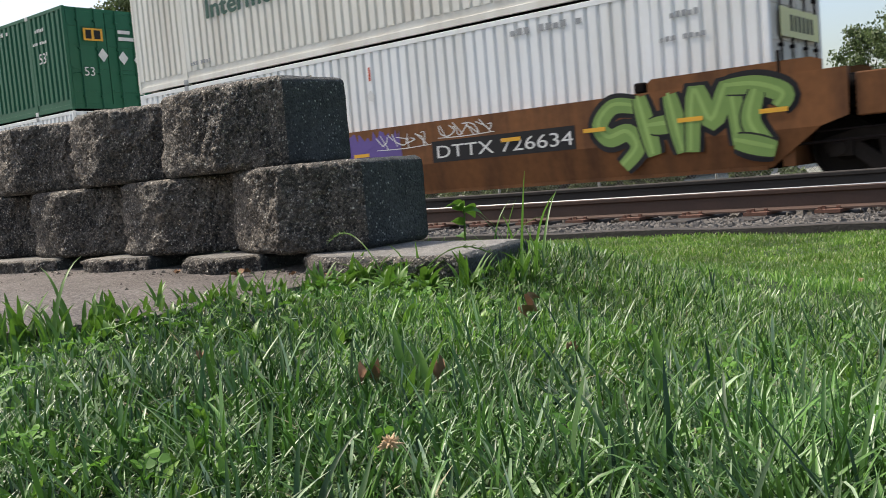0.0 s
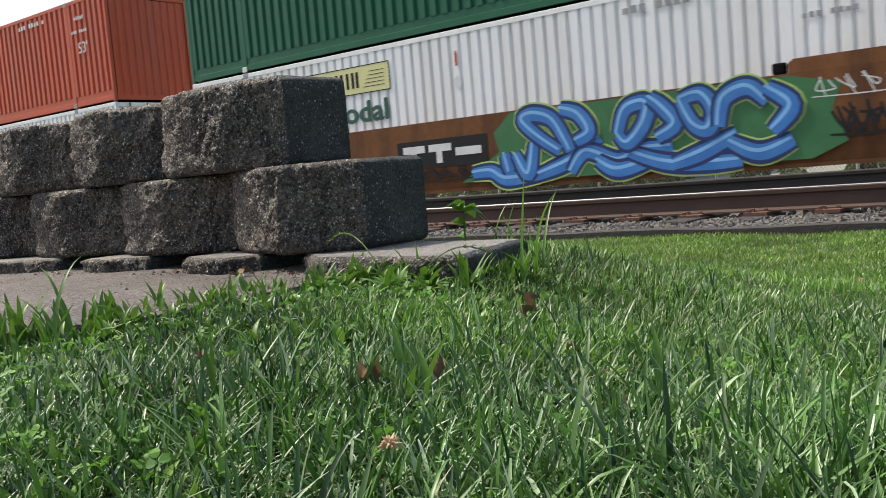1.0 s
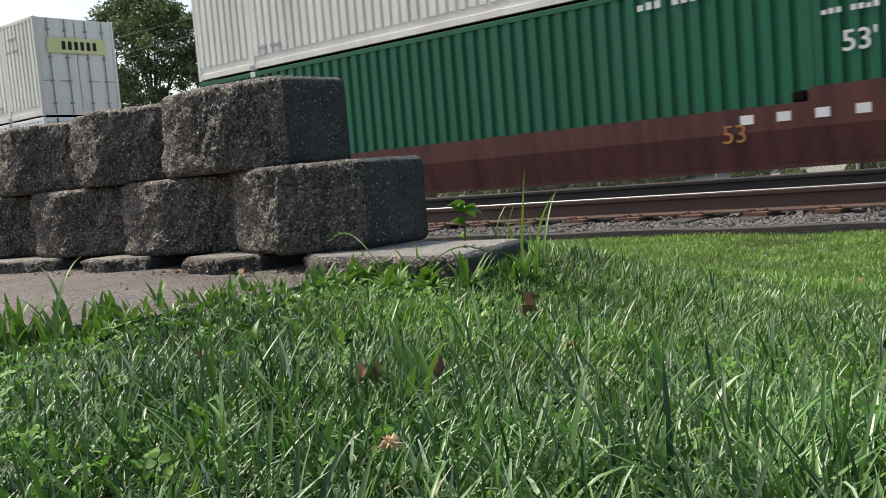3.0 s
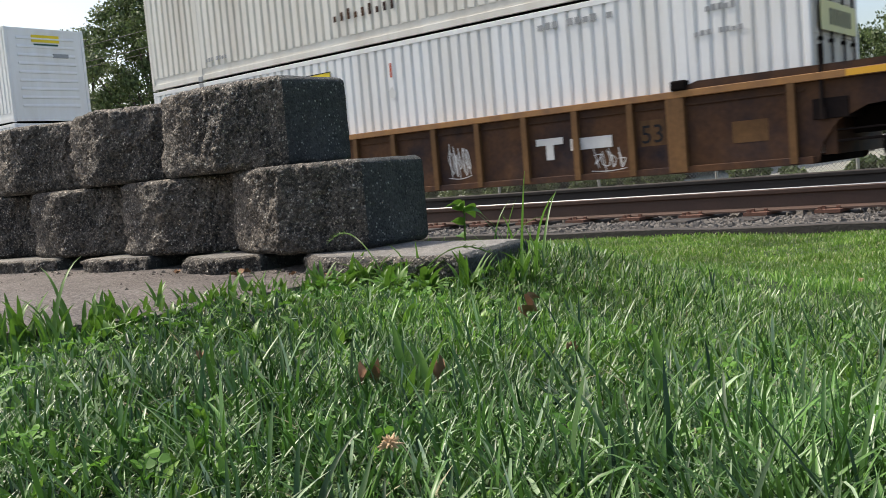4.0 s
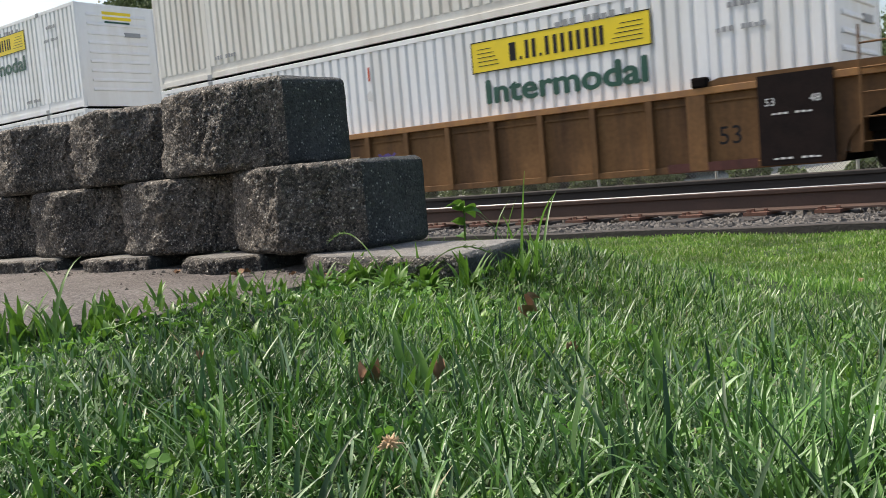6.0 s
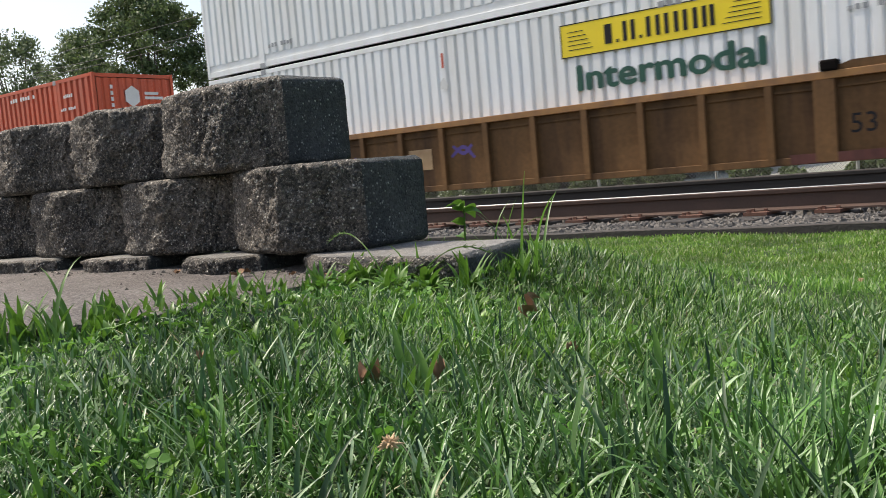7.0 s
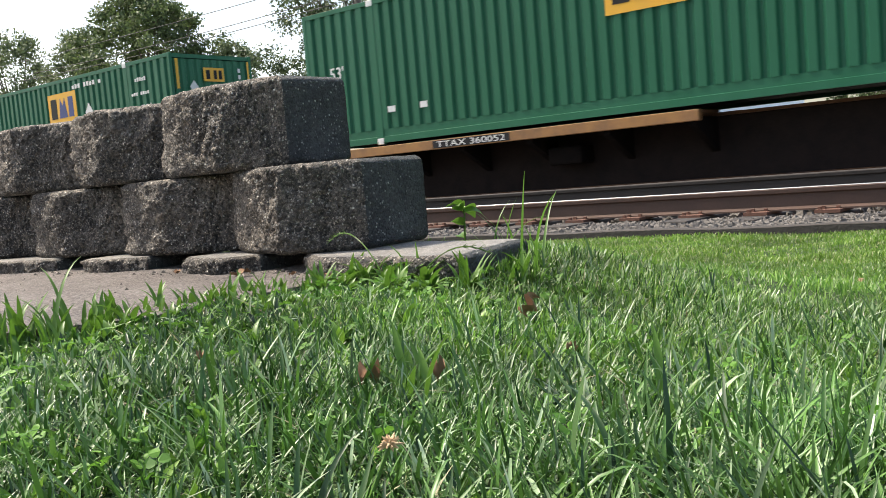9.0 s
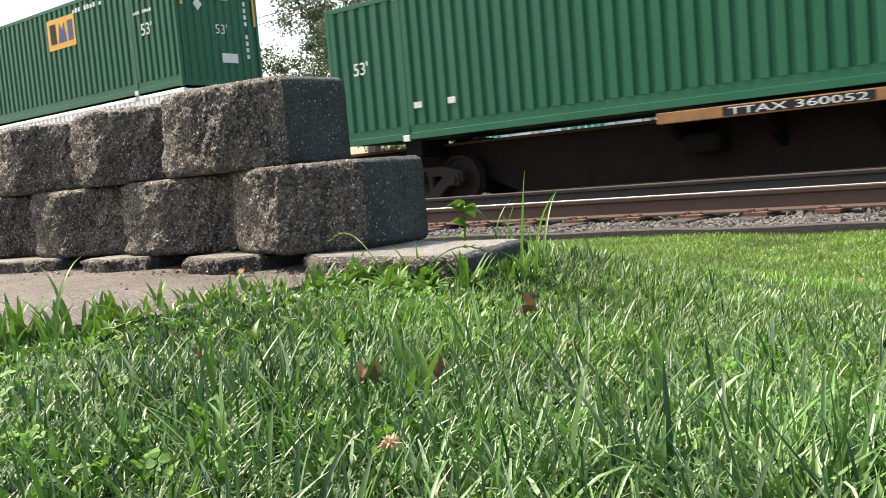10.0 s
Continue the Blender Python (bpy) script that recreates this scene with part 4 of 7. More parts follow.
def truck(parent, x):
    """A two-axle bogie with cast side frames, springs, journal boxes and wheels."""
    t = new("truck")
    t.parent = parent
    zc = RAIL + 0.483
    t.location = (x, 0, zc)
    if not CACHE:
        CACHE["wheelset"] = mesh_of(wheelset(None, 0), "wheelset", M["wheel"])
        for s in (-1, 1):
            bm = bmesh.new()
            y0, y1 = (0.90, 1.02)
            q = lambda pts: prism(bm, pts, y0 * s, y1 * s)
            q([(-1.12, -0.06), (-1.12, 0.16), (-0.62, 0.29), (0.62, 0.29), (1.12, 0.16), (1.12, -0.06), (0.80, 0.02), (0.55, 0.09), (-0.55, 0.09), (-0.80, 0.02)])
            q([(-0.90, 0.03), (-0.66, 0.10), (-0.26, -0.20), (-0.26, -0.36), (-0.48, -0.33)])
            q([(0.90, 0.03), (0.48, -0.33), (0.26, -0.36), (0.26, -0.20), (0.66, 0.10)])
            q([(-0.36, -0.34), (0.36, -0.34), (0.32, -0.22), (-0.32, -0.22)])
            q([(-0.34, -0.22), (-0.25, -0.22), (-0.25, 0.14), (-0.38, 0.14)])
            q([(0.25, -0.22), (0.34, -0.22), (0.38, 0.14), (0.25, 0.14)])
            for sx in (-0.89, 0.89):
                prism(bm, [(sx - 0.17, -0.12), (sx + 0.17, -0.12), (sx + 0.17, 0.14), (sx - 0.17, 0.14)], 0.88 * s, 1.06 * s)
                bar(bm, (sx, 1.05 * s, 0), (sx, 1.10 * s, 0), 0.10, 10)
            CACHE["side_frame%d" % s] = mesh_of(bm, "side_frame", M["truckframe"], bevel=0.012)
        bm = bmesh.new()
        for s in (-1, 1):
            for sx in (-0.16, 0.0, 0.16):
                for k in range(5):
                    bar(bm, (sx, 0.96 * s, -0.21 + k * 0.05), (sx, 0.96 * s, -0.185 + k * 0.05), 0.07, 8)
        CACHE["spring_group"] = mesh_of(bm, "spring_group", M["truckframe"])
        bm = bmesh.new()
        box(bm, -0.22, 0.22, -1.04, 1.04, -0.02, 0.20)
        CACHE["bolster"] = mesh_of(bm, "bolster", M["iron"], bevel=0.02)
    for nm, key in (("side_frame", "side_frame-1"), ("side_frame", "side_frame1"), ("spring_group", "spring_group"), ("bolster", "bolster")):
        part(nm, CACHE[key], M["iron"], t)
    for sx in (-0.89, 0.89):
        w = part("wheelset", CACHE["wheelset"], M["wheel"], t)
        w.location = (sx, 0, 0)
        WHEELS.append((w, sx, rng.uniform(0, 360)))
    return t


def ladder(parent, x, y, z0, z1, m):
    bm = bmesh.new()
    bar(bm, (x, y, z0), (x, y, z1), 0.02)
    bar(bm, (x + 0.42, y, z0), (x + 0.42, y, z1), 0.02)
    z = z0 + 0.03
    while z < z1:
        bar(bm, (x, y, z), (x + 0.42, y, z), 0.014)
        z += 0.34
    part("ladder", bm, m, parent, "thin steel ladder")


def end_gear(w, x, s, m, brake=False):
    """The end platform over a truck: sill, cross pieces, ladder, coupler; s = +1 for the leading end."""
    bm = bmesh.new()
    box(bm, min(x, x + s * 2.6), max(x, x + s * 2.6), -0.42, 0.42, 0.72, 1.10)
    box(bm, min(x + s * 2.3, x + s * 2.6), max(x + s * 2.3, x + s * 2.6), -1.35, 1.35, 0.98, 1.12)
    box(bm, min(x, x + s * 0.5), max(x, x + s * 0.5), -1.4, 1.4, 0.95, 1.25)
    part("end_sill", bm, M["darkrust"], w, bevel=0.015)
    boxes("side_step", m, w, (min(x + s * 1.65, x + s * 2.55), max(x + s * 1.65, x + s * 2.55), -1.42, -1.32, 1.02, 1.20), bevel=0.01)
    bm = bmesh.new()
    for k in (0.35, 0.8, 1.3, 1.9):
        bar(bm, (x + s * k, -0.9, 1.16), (x + s * (k + 0.5), -0.5, 1.32), 0.05, 7)
    box(bm, min(x + s * 0.6, x + s * 1.7), max(x + s * 0.6, x + s * 1.7), -0.9, 0.9, 1.16, 1.34)
    tagged(part("brake_rigging", bm, M["iron"], w, "brake rods and reservoir, near black for shade"), kind="stuff")
    boxes("platform", M["iron"], w, (min(x, x + s * 2.6), max(x, x + s * 2.6), -1.3, 1.3, 1.125, 1.16))
    bm = bmesh.new()
    x0 = x + s * 2.6
    box(bm, min(x0, x0 + s * 0.55), max(x0, x0 + s * 0.55), -0.11, 0.11, 0.80, 1.02)
    box(bm, min(x0 + s * 0.45, x0 + s * 0.8), max(x0 + s * 0.45, x0 + s * 0.8), -0.17, 0.17, 0.76, 1.06)
    part("coupler", bm, M["iron"], w, bevel=0.03)
    ladder(w, x + s * 2.25 - 0.2, -1.40, 0.45, 1.9, M["darkrust"])
    bm = bmesh.new()
    bar(bm, (x0 - s * 0.1, -1.2, 1.1), (x0 - s * 0.1, -1.2, 2.05), 0.022)
    bar(bm, (x0 - s * 0.1, -1.2, 2.05), (x0 - s * 0.1, -0.6, 2.05), 0.022)
    bar(bm, (x0 - s * 0.1, -0.6, 2.05), (x0 - s * 0.1, -0.6, 1.1), 0.022)
    part("handrail", bm, M["darkrust"], w)
    bm = bmesh.new()
    pts = [Vector((x0 + s * 0.1, -0.3, 0.85)), Vector((x0 + s * 0.5, -0.34, 0.5)), Vector((x0 + s * 0.9, -0.3, 0.62))]
    for a, b in zip(pts, pts[1:]):
        bar(bm, a, b, 0.025)
    part("air_hose", bm, M["black"], w, "black rubber air hose")
    for k in (0.15, 2.45):
        bm = bmesh.new()
        bar(bm, (x + s * k, -1.43, 0.95), (x + s * k, -1.43, 2.02), 0.028, 7)
        box(bm, x + s * k - 0.05, x + s * k + 0.05, -1.45, -1.36, 0.95, 1.12)
        part("grab_post", bm, M["darkrust"], w, "rusty upright grab post")
    bm = bmesh.new()
    bar(bm, (x + s * 0.25, -1.30, 0.62), (x + s * 2.4, -1.30, 0.66), 0.022, 6)
    bar(bm, (x + s * 0.25, -1.28, 0.78), (x + s * 2.4, -1.28, 0.80), 0.016, 6)
    part("brake_pipe", bm, M["darkrust"], w, "thin rusty brake pipe")
    bm = bmesh.new()
    bar(bm, (x + s * 1.0, -1.0, 1.42), (x + s * 1.9, -1.0, 1.42), 0.17, 12)
    part("air_reservoir", bm, M["iron"], w, "round air reservoir, near black for shade", bevel=0.02)
    if brake:
        # a plain dark box stands in for brake stand and reservoir
        boxes("end_step", M["iron"], w, (min(x + s * 2.15, x + s * 2.62), max(x + s * 2.15, x + s * 2.62), -1.28, -0.55, 0.30, 1.0), bevel=0.03)
        bm = bmesh.new()
        xx = x + s * 2.1
        box(bm, xx - 0.18, xx + 0.18, -0.95, -0.60, 1.16, 1.75)
        part("brake_housing", bm, M["iron"], w, bevel=0.03)
        bm = bmesh.new()
        for k in range(16):
            a, b = 2 * math.pi * k / 16, 2 * math.pi * (k + 1) / 16
            bar(bm, (xx + s * 0.3, -0.78 + 0.28 * math.cos(a), 1.75 + 0.28 * math.sin(a)), (xx + s * 0.3, -0.78 + 0.28 * math.cos(b), 1.75 + 0.28 * math.sin(b)), 0.016, 5)
        for k in range(4):
            a = math.pi * k / 2
            bar(bm, (xx + s * 0.3, -0.78, 1.75), (xx + s * 0.3, -0.78 + 0.28 * math.cos(a), 1.75 + 0.28 * math.sin(a)), 0.012, 5)
        bar(bm, (xx, -0.78, 1.75), (xx + s * 0.3, -0.78, 1.75), 0.03, 6)
        part("brake_wheel", bm, M["iron"], w, "iron hand-brake wheel")


WOUT = -CW / 2 - 0.17                  # outer side of a well wagon
CARS = []


def smooth_well(u, m, top, label, ends, plates=True):
    """A smooth-sided well: side walls in two planes, sloped ends, raised guides at the ends."""
    w = tagged(new("well_wagon"), label, "railway wagon", "well wagons of the train")
    w.matrix_basis = pose(u, MIDY, 0)
    bot, knee = 0.31, min(0.86, top - 0.2)
    ea, eb = (0.12 if ends[0] == "art" else 1.25), (0.35 if ends[1] == "art" else 1.1)
    for s in (-1, 1):
        # profile: upper plane, lower plane leaning inwards
        bm = bmesh.new()
        y0, y1, yi = s * (-WOUT), s * (-WOUT - 0.10), s * (-WOUT - 0.16)
        A = [bm.verts.new(c) for c in ((-ea, y0, top), (CL + eb, y0, top), (CL + eb, y0, knee + 0.12), (CL + eb * 0.65, y0, knee), (-ea * 0.65, y0, knee), (-ea, y0, knee + 0.12))]
        Bv = [bm.verts.new(c) for c in ((CL - 0.05, y1, bot), (0.05, y1, bot))]
        bm.faces.new(A)
        bm.faces.new((A[4], A[3], Bv[0], Bv[1]))
        C = [bm.verts.new(c) for c in ((-ea, yi, top), (CL + eb, yi, top), (CL - 0.05, yi, bot), (0.05, yi, bot))]
        bm.faces.new((A[0], A[1], C[1], C[0]))
        bm.faces.new((Bv[0], Bv[1], C[3], C[2]))
        bm.faces.new(C)
        bm.faces.new((A[1], A[2], A[3], Bv[0], C[2], C[1]))
        bm.faces.new((A[0], C[0], C[3], Bv[1], A[4], A[5]))
        part("side_wall", bm, m, w)
        boxes("lower_flange", m, w, (0.1, CL - 0.1, *sorted((y1 - s * 0.02, y1 + s * 0.02)), bot - 0.03, bot + 0.03))
        if plates:
            for x0, x1, fl in ((-min(1.12, ea - 0.03), 1.95, False), (CL - 1.95, CL + min(0.75, eb - 0.03), True)):
                bm = bmesh.new()
                q0 = [(x0, top - 0.02), (x1, top - 0.02), (x1, top + 0.14), (x1 - 0.08, top + 0.20), (x0 + 0.15, top + 0.20), (x0, top + 0.15)]
                prism(bm, [(x0 + x1 - a, b) for a, b in q0] if fl else q0, s * (-WOUT - 0.02), s * (-WOUT - 0.10))
                part("guide_plate", bm, m, w)
            for x in (2.08, CL - 2.08):
                boxes("guide_block", M["iron"], w, (x - 0.10, x + 0.10, *sorted((s * (-WOUT), s * (-WOUT - 0.13))), top, top + 0.17), bevel=0.03)
    boxes("well_floor", M["iron"], w, (0.0, CL, WOUT + 0.2, -WOUT - 0.2, bot - 0.02, bot + 0.10))
    boxes("bulkhead", m, w, (-0.3, -0.12, WOUT + 0.1, -WOUT - 0.1, bot, top - 0.1), (CL + 0.12, CL + 0.3, WOUT + 0.1, -WOUT - 0.1, bot, top - 0.1))
    for s, kind in zip((-1, 1), ends):
        x = 0.0 if s < 0 else CL
        if kind == "art":
            bm = bmesh.new()
            box(bm, min(x + s * 0.2, x + s * 1.65), max(x + s * 0.2, x + s * 1.65), -1.25, 1.25, 0.85, 1.30)
            box(bm, min(x + s * 0.9, x + s * 1.2), max(x + s * 0.9, x + s * 1.2), -1.42, -1.2, 0.75, 1.4)
            part("end_sill", bm, M["iron"], w, bevel=0.02)
            boxes("load_plate", M["darkrust"], w, (min(x + s * 0.25, x + s * 1.1), max(x + s * 0.25, x + s * 1.1), WOUT - 0.02, WOUT + 0.04, 1.08, 1.52))
            # the gusset's black holds the shade at the well's corner
            bm = bmesh.new()
            prism(bm, [(x + s * 0.95, 1.10), (x - s * 0.02, 1.10), (x - s * 0.04, 0.30), (x + s * 0.06, 0.30)], WOUT - 0.005, WOUT + 0.12)
            part("end_gusset", bm, M["darkrust"], w, "black corner of the well, shade in its colour")
            if s < 0:
                letters("lettering", "125 T", M["mark"], w, -0.98, WOUT - 0.024, 1.24, 0.24)
            else:
                ladder(w, x + 0.45, WOUT - 0.05, 0.75, 2.0, M["iron"])
        else:
            end_gear(w, x, s, m, brake=(kind == "brake"))
            boxes("end_box", m, w, (min(x + s * 1.2, x + s * 1.95), max(x + s * 1.2, x + s * 1.95), WOUT + 0.03, WOUT + 0.25, 0.95, min(top - 0.08, 1.56)), bevel=0.02)
    CARS.append((w, u))
    return w


def ribbed_well(u, m, label, ends, chord, dark=False, panel_end=0):
    """A ribbed-side well: top chord, stakes, recessed panel, wheel arches at the ends."""
    w = tagged(new("well_wagon"), label, "railway wagon", "well wagons of the train")
    w.matrix_basis = pose(u, MIDY, 0)
    top, bot = 1.62, 0.34
    for s in (-1, 1):
        q = lambda a, b: sorted((s * (-WOUT + a), s * (-WOUT + b)))
        bm = bmesh.new()
        prism(bm, [(-0.05, bot), (CL + 0.05, bot), (CL + 0.12, 0.62), (CL + 0.35, 0.92), (CL + 0.75, 1.10), (CL + 1.6, 1.16), (CL + 1.6, top - 0.10), (-1.6, top - 0.10), (-1.6, 1.16), (-0.75, 1.10), (-0.35, 0.92), (-0.12, 0.62)], *q(-0.13, -0.09))
        part("side_wall", bm, m, w)
        boxes("top_chord", M[chord], w, (-1.65, CL + 1.65, *q(-0.16, 0.0), top - 0.11, top), bevel=0.008)
        boxes("bottom_chord", m, w, (0.0, CL, *q(-0.14, -0.02), bot - 0.02, bot + 0.09), bevel=0.008)
        boxes("side_pipe", m, w, (0.1, CL - 0.1, *q(-0.09, -0.06), top - 0.24, top - 0.21))
        stake = None
        places = [0.28, 2.08] + [CL / 2 + 1.04 * j for j in range(-5, 6)] + [CL - 2.08, CL - 0.28]
        for k, x in enumerate(places):
            if stake is None:
                bm = bmesh.new()
                prism(bm, [(-0.055, bot), (0.055, bot), (0.055, top - 0.11), (-0.055, top - 0.11)], *q(-0.09, 0.0))
                stake = mesh_of(bm, "stake", M["tan"] if dark else m)
                bm = bmesh.new()
                prism(bm, [(-0.15, bot), (0.15, bot), (0.15, top - 0.11), (-0.15, top - 0.11)], *q(-0.09, 0.008))
                wide = mesh_of(bm, "stake", M["tan"] if dark else m)
            o = part("stake", wide if k in (1, 13) else stake, m, w)
            o.location = (x, 0, 0)
        for x in (2.0, CL - 2.0):
            boxes("guide_block", M["iron"], w, (x - 0.13, x + 0.13, *q(-0.14, 0.03), top, top + 0.16), bevel=0.03)
        for x0, x1 in ((-1.6, 1.9), (CL - 1.9, CL + 1.6)):
            bm = bmesh.new()
            prism(bm, [(x0, top), (x1, top), (x1, top + 0.10), (x0 + 0.2, top + 0.12), (x0, top + 0.06)], *q(-0.12, -0.03))
            part("guide_plate", bm, m, w)
    boxes("well_floor", M["iron"], w, (0.0, CL, WOUT + 0.2, -WOUT - 0.2, bot - 0.02, bot + 0.08))
    boxes("bulkhead", m, w, (-0.3, -0.12, WOUT + 0.14, -WOUT - 0.14, bot + 0.1, top - 0.12), (CL + 0.12, CL + 0.3, WOUT + 0.14, -WOUT - 0.14, bot + 0.1, top - 0.12))
    for s, kind in zip((-1, 1), ends):
        x = 0.0 if s < 0 else CL
        if kind == "art":
            bm = bmesh.new()
            box(bm, min(x + s * 0.2, x + s * 1.65), max(x + s * 0.2, x + s * 1.65), -1.3, 1.3, 1.05, 1.42)
            part("end_sill", bm, m, w, bevel=0.02)
            boxes("articulation_casting", M["iron"], w, (min(x + s * 0.25, x + s * 1.75), max(x + s * 0.25, x + s * 1.75), -1.0, 1.0, 0.72, 1.04), (min(x + s * 1.3, x + s * 1.78), max(x + s * 1.3, x + s * 1.78), -0.8, 0.8, 1.0, 1.62), bevel=0.02)
            bx = (min(x + s * 1.15, x + s * 1.62), max(x + s * 1.15, x + s * 1.62))
            boxes("end_post", m, w, (*bx, WOUT - 0.01, WOUT + 0.16, 0.95, 1.5), bevel=0.015)
            xa = (0.02, 1.10) if s < 0 else (CL - 1.10, CL - 0.02)
            d = boxes("load_plate", M["darkrust"], w, (*xa, WOUT - 0.03, WOUT + 0.02, bot, top + 0.05), label="dark painted load panel")
            if s < 0:
                letters("lettering", "125T", M["mark"], d, xa[0] + 0.02, WOUT - 0.034, 0.60, 0.36, 0.9, bold=0.01)
            letters("lettering", "53", M["mark"], d, xa[0] + 0.1, WOUT - 0.034, 1.22, 0.16)
            letters("lettering", "48", M["mark"], d, xa[0] + 0.75, WOUT - 0.034, 1.22, 0.16)
            bars("small_writing", d, M["mark"], xa[0] + 0.2, WOUT - 0.031, 0.42, 0.7, 0.03, 7)
            bars("small_writing", d, M["mark"], xa[0] + 0.2, WOUT - 0.031, 1.08, 0.6, 0.03, 7)
            if s > 0:
                ladder(w, CL + 0.35, WOUT - 0.05, 0.55, 2.2, m)
        else:
            end_gear(w, x, s, m, brake=(kind == "brake"))
            boxes("end_post", m, w, (min(x + s * 1.3, x + s * 1.62), max(x + s * 1.3, x + s * 1.62), WOUT - 0.01, WOUT + 0.16, 0.98, 1.5), bevel=0.015)
            boxes("reflector_strip", M["gold"], w, (min(x + s * 0.5, x + s * 1.62), max(x + s * 0.5, x + s * 1.62), WOUT - 0.006, WOUT + 0.01, top - 0.10, top - 0.01), label="yellow reflective strip")
    CARS.append((w, u))
    return w


def marks_row(w, x, z, text, wid, size, y, back=True):
    if back:
        boxes("number_panel", M["black"], w, (x - 0.08, x + wid + 0.08, y - 0.004, y - 0.001, z - 0.08, z + size * 0.72 + 0.08), label="black panel behind white number")
    letters("lettering", text, M["mark"], w, x, y - 0.007, z, size, wid)


def tubes(w, strokes, layers, y0, label):
    """Fat sprayed strokes, each over the one before: an edge colour, a body and a highlight."""
    k = 0
    for s in strokes:
        for wid, col, dx, dz in layers:
            bm = bmesh.new()
            ribbon(bm, [(x + dx, z + dz) for x, z in s], wid, y0 - 0.0005 * k)
            part("graffiti_stroke", bm, M[col], w, label if wid == layers[0][0] else "")
            k += 1


def graffiti_green(w):
    """Olive letters with a black edge and paler tops, as brush strokes."""
    strokes = (((14.02, 1.45), (13.59, 1.50), (13.32, 1.22), (13.49, 0.99), (13.83, 1.05), (13.99, 0.79), (13.71, 0.50)), ((14.06, 1.60), (14.28, 0.64)), ((14.22, 1.11), (14.68, 1.12)), ((14.59, 1.58), (14.78, 0.65)),
               ((14.92, 0.64), (15.02, 1.58), (15.28, 1.09), (15.57, 1.60), (15.69, 0.70)), ((15.52, 1.58), (15.99, 1.55), (16.38, 1.38), (16.28, 1.19)), ((15.98, 1.47), (15.87, 1.02), (16.12, 0.63)), ((15.62, 0.75), (16.22, 0.58)))
    for s in strokes:
        bm = bmesh.new()
        ribbon(bm, s, 0.48, WOUT - 0.004)
        part("graffiti_stroke", bm, M["black"], w, "black sprayed edge")
    tubes(w, strokes, ((0.36, "black", 0, 0), (0.30, "sgreen", 0, 0), (0.07, "sgreenlit", -0.03, 0.03)), WOUT - 0.006, "olive green sprayed stroke")


def graffiti_blue(w):
    """Looping sky-blue strokes with deep blue edges on a green ground with a lime rim."""
    top = (((10.50, 0.84), (10.41, 1.04), (10.17, 1.42), (9.80, 1.55), (9.56, 1.46), (9.87, 1.15), (10.29, 0.86)), ((10.34, 1.58), (10.69, 1.46), (10.88, 1.14), (10.61, 1.00)), ((11.41, 1.04), (11.58, 1.44), (11.96, 1.50), (11.89, 1.17), (11.59, 0.88), (11.41, 1.04)),
           ((12.01, 1.58), (12.22, 1.41), (12.43, 1.11), (12.10, 0.92)), ((12.53, 1.48), (12.88, 1.53), (13.07, 1.26), (12.97, 0.98), (12.73, 1.08), (12.53, 1.48)), ((13.14, 0.99), (13.24, 1.41), (13.62, 1.54), (13.9, 1.30)), ((13.9, 1.50), (14.25, 1.2), (13.95, 0.85)))
    low = (((8.37, 0.60), (8.80, 0.61), (9.08, 0.46), (9.48, 0.46), (9.94, 0.50)), ((9.12, 0.91), (9.20, 0.55)), ((9.35, 0.89), (9.60, 0.50), (9.76, 1.06)), ((9.82, 0.48), (10.49, 0.69), (11.07, 1.03)), ((10.47, 0.48), (10.80, 0.81), (11.39, 0.61), (11.82, 0.76), (12.36, 0.76)),
           ((11.00, 0.65), (11.37, 0.46), (11.95, 0.57)), ((11.59, 0.74), (12.22, 0.52), (12.91, 0.46), (13.47, 0.46)), ((12.35, 0.48), (12.83, 0.62), (13.42, 0.87)), ((13.3, 0.75), (13.75, 0.55), (14.25, 0.70)))
    bm = bmesh.new()
    patch(bm, [(8.1, 0.45), (9.4, 0.40), (14.5, 0.40), (15.0, 0.62), (14.8, 1.1), (14.95, 1.45), (14.2, 1.63), (9.3, 1.63), (8.9, 1.3), (9.0, 0.95)], WOUT - 0.003)
    part("graffiti", bm, M["sgrass"], w, "grass-green sprayed ground")
    for s in low + top:
        bm = bmesh.new()
        ribbon(bm, s, 0.42, WOUT - 0.005)
        part("graffiti_stroke", bm, M["slime"], w, "lime sprayed rim")
    layers = ((0.36, "sdblue", 0, 0), (0.24, "sblue", 0, 0), (0.06, "slblue", -0.035, 0.035))
    tubes(w, low, layers, WOUT - 0.007, "sky-blue sprayed stroke with a deep blue edge")
    tubes(w, top, layers, WOUT - 0.022, "sky-blue sprayed stroke with a deep blue edge")


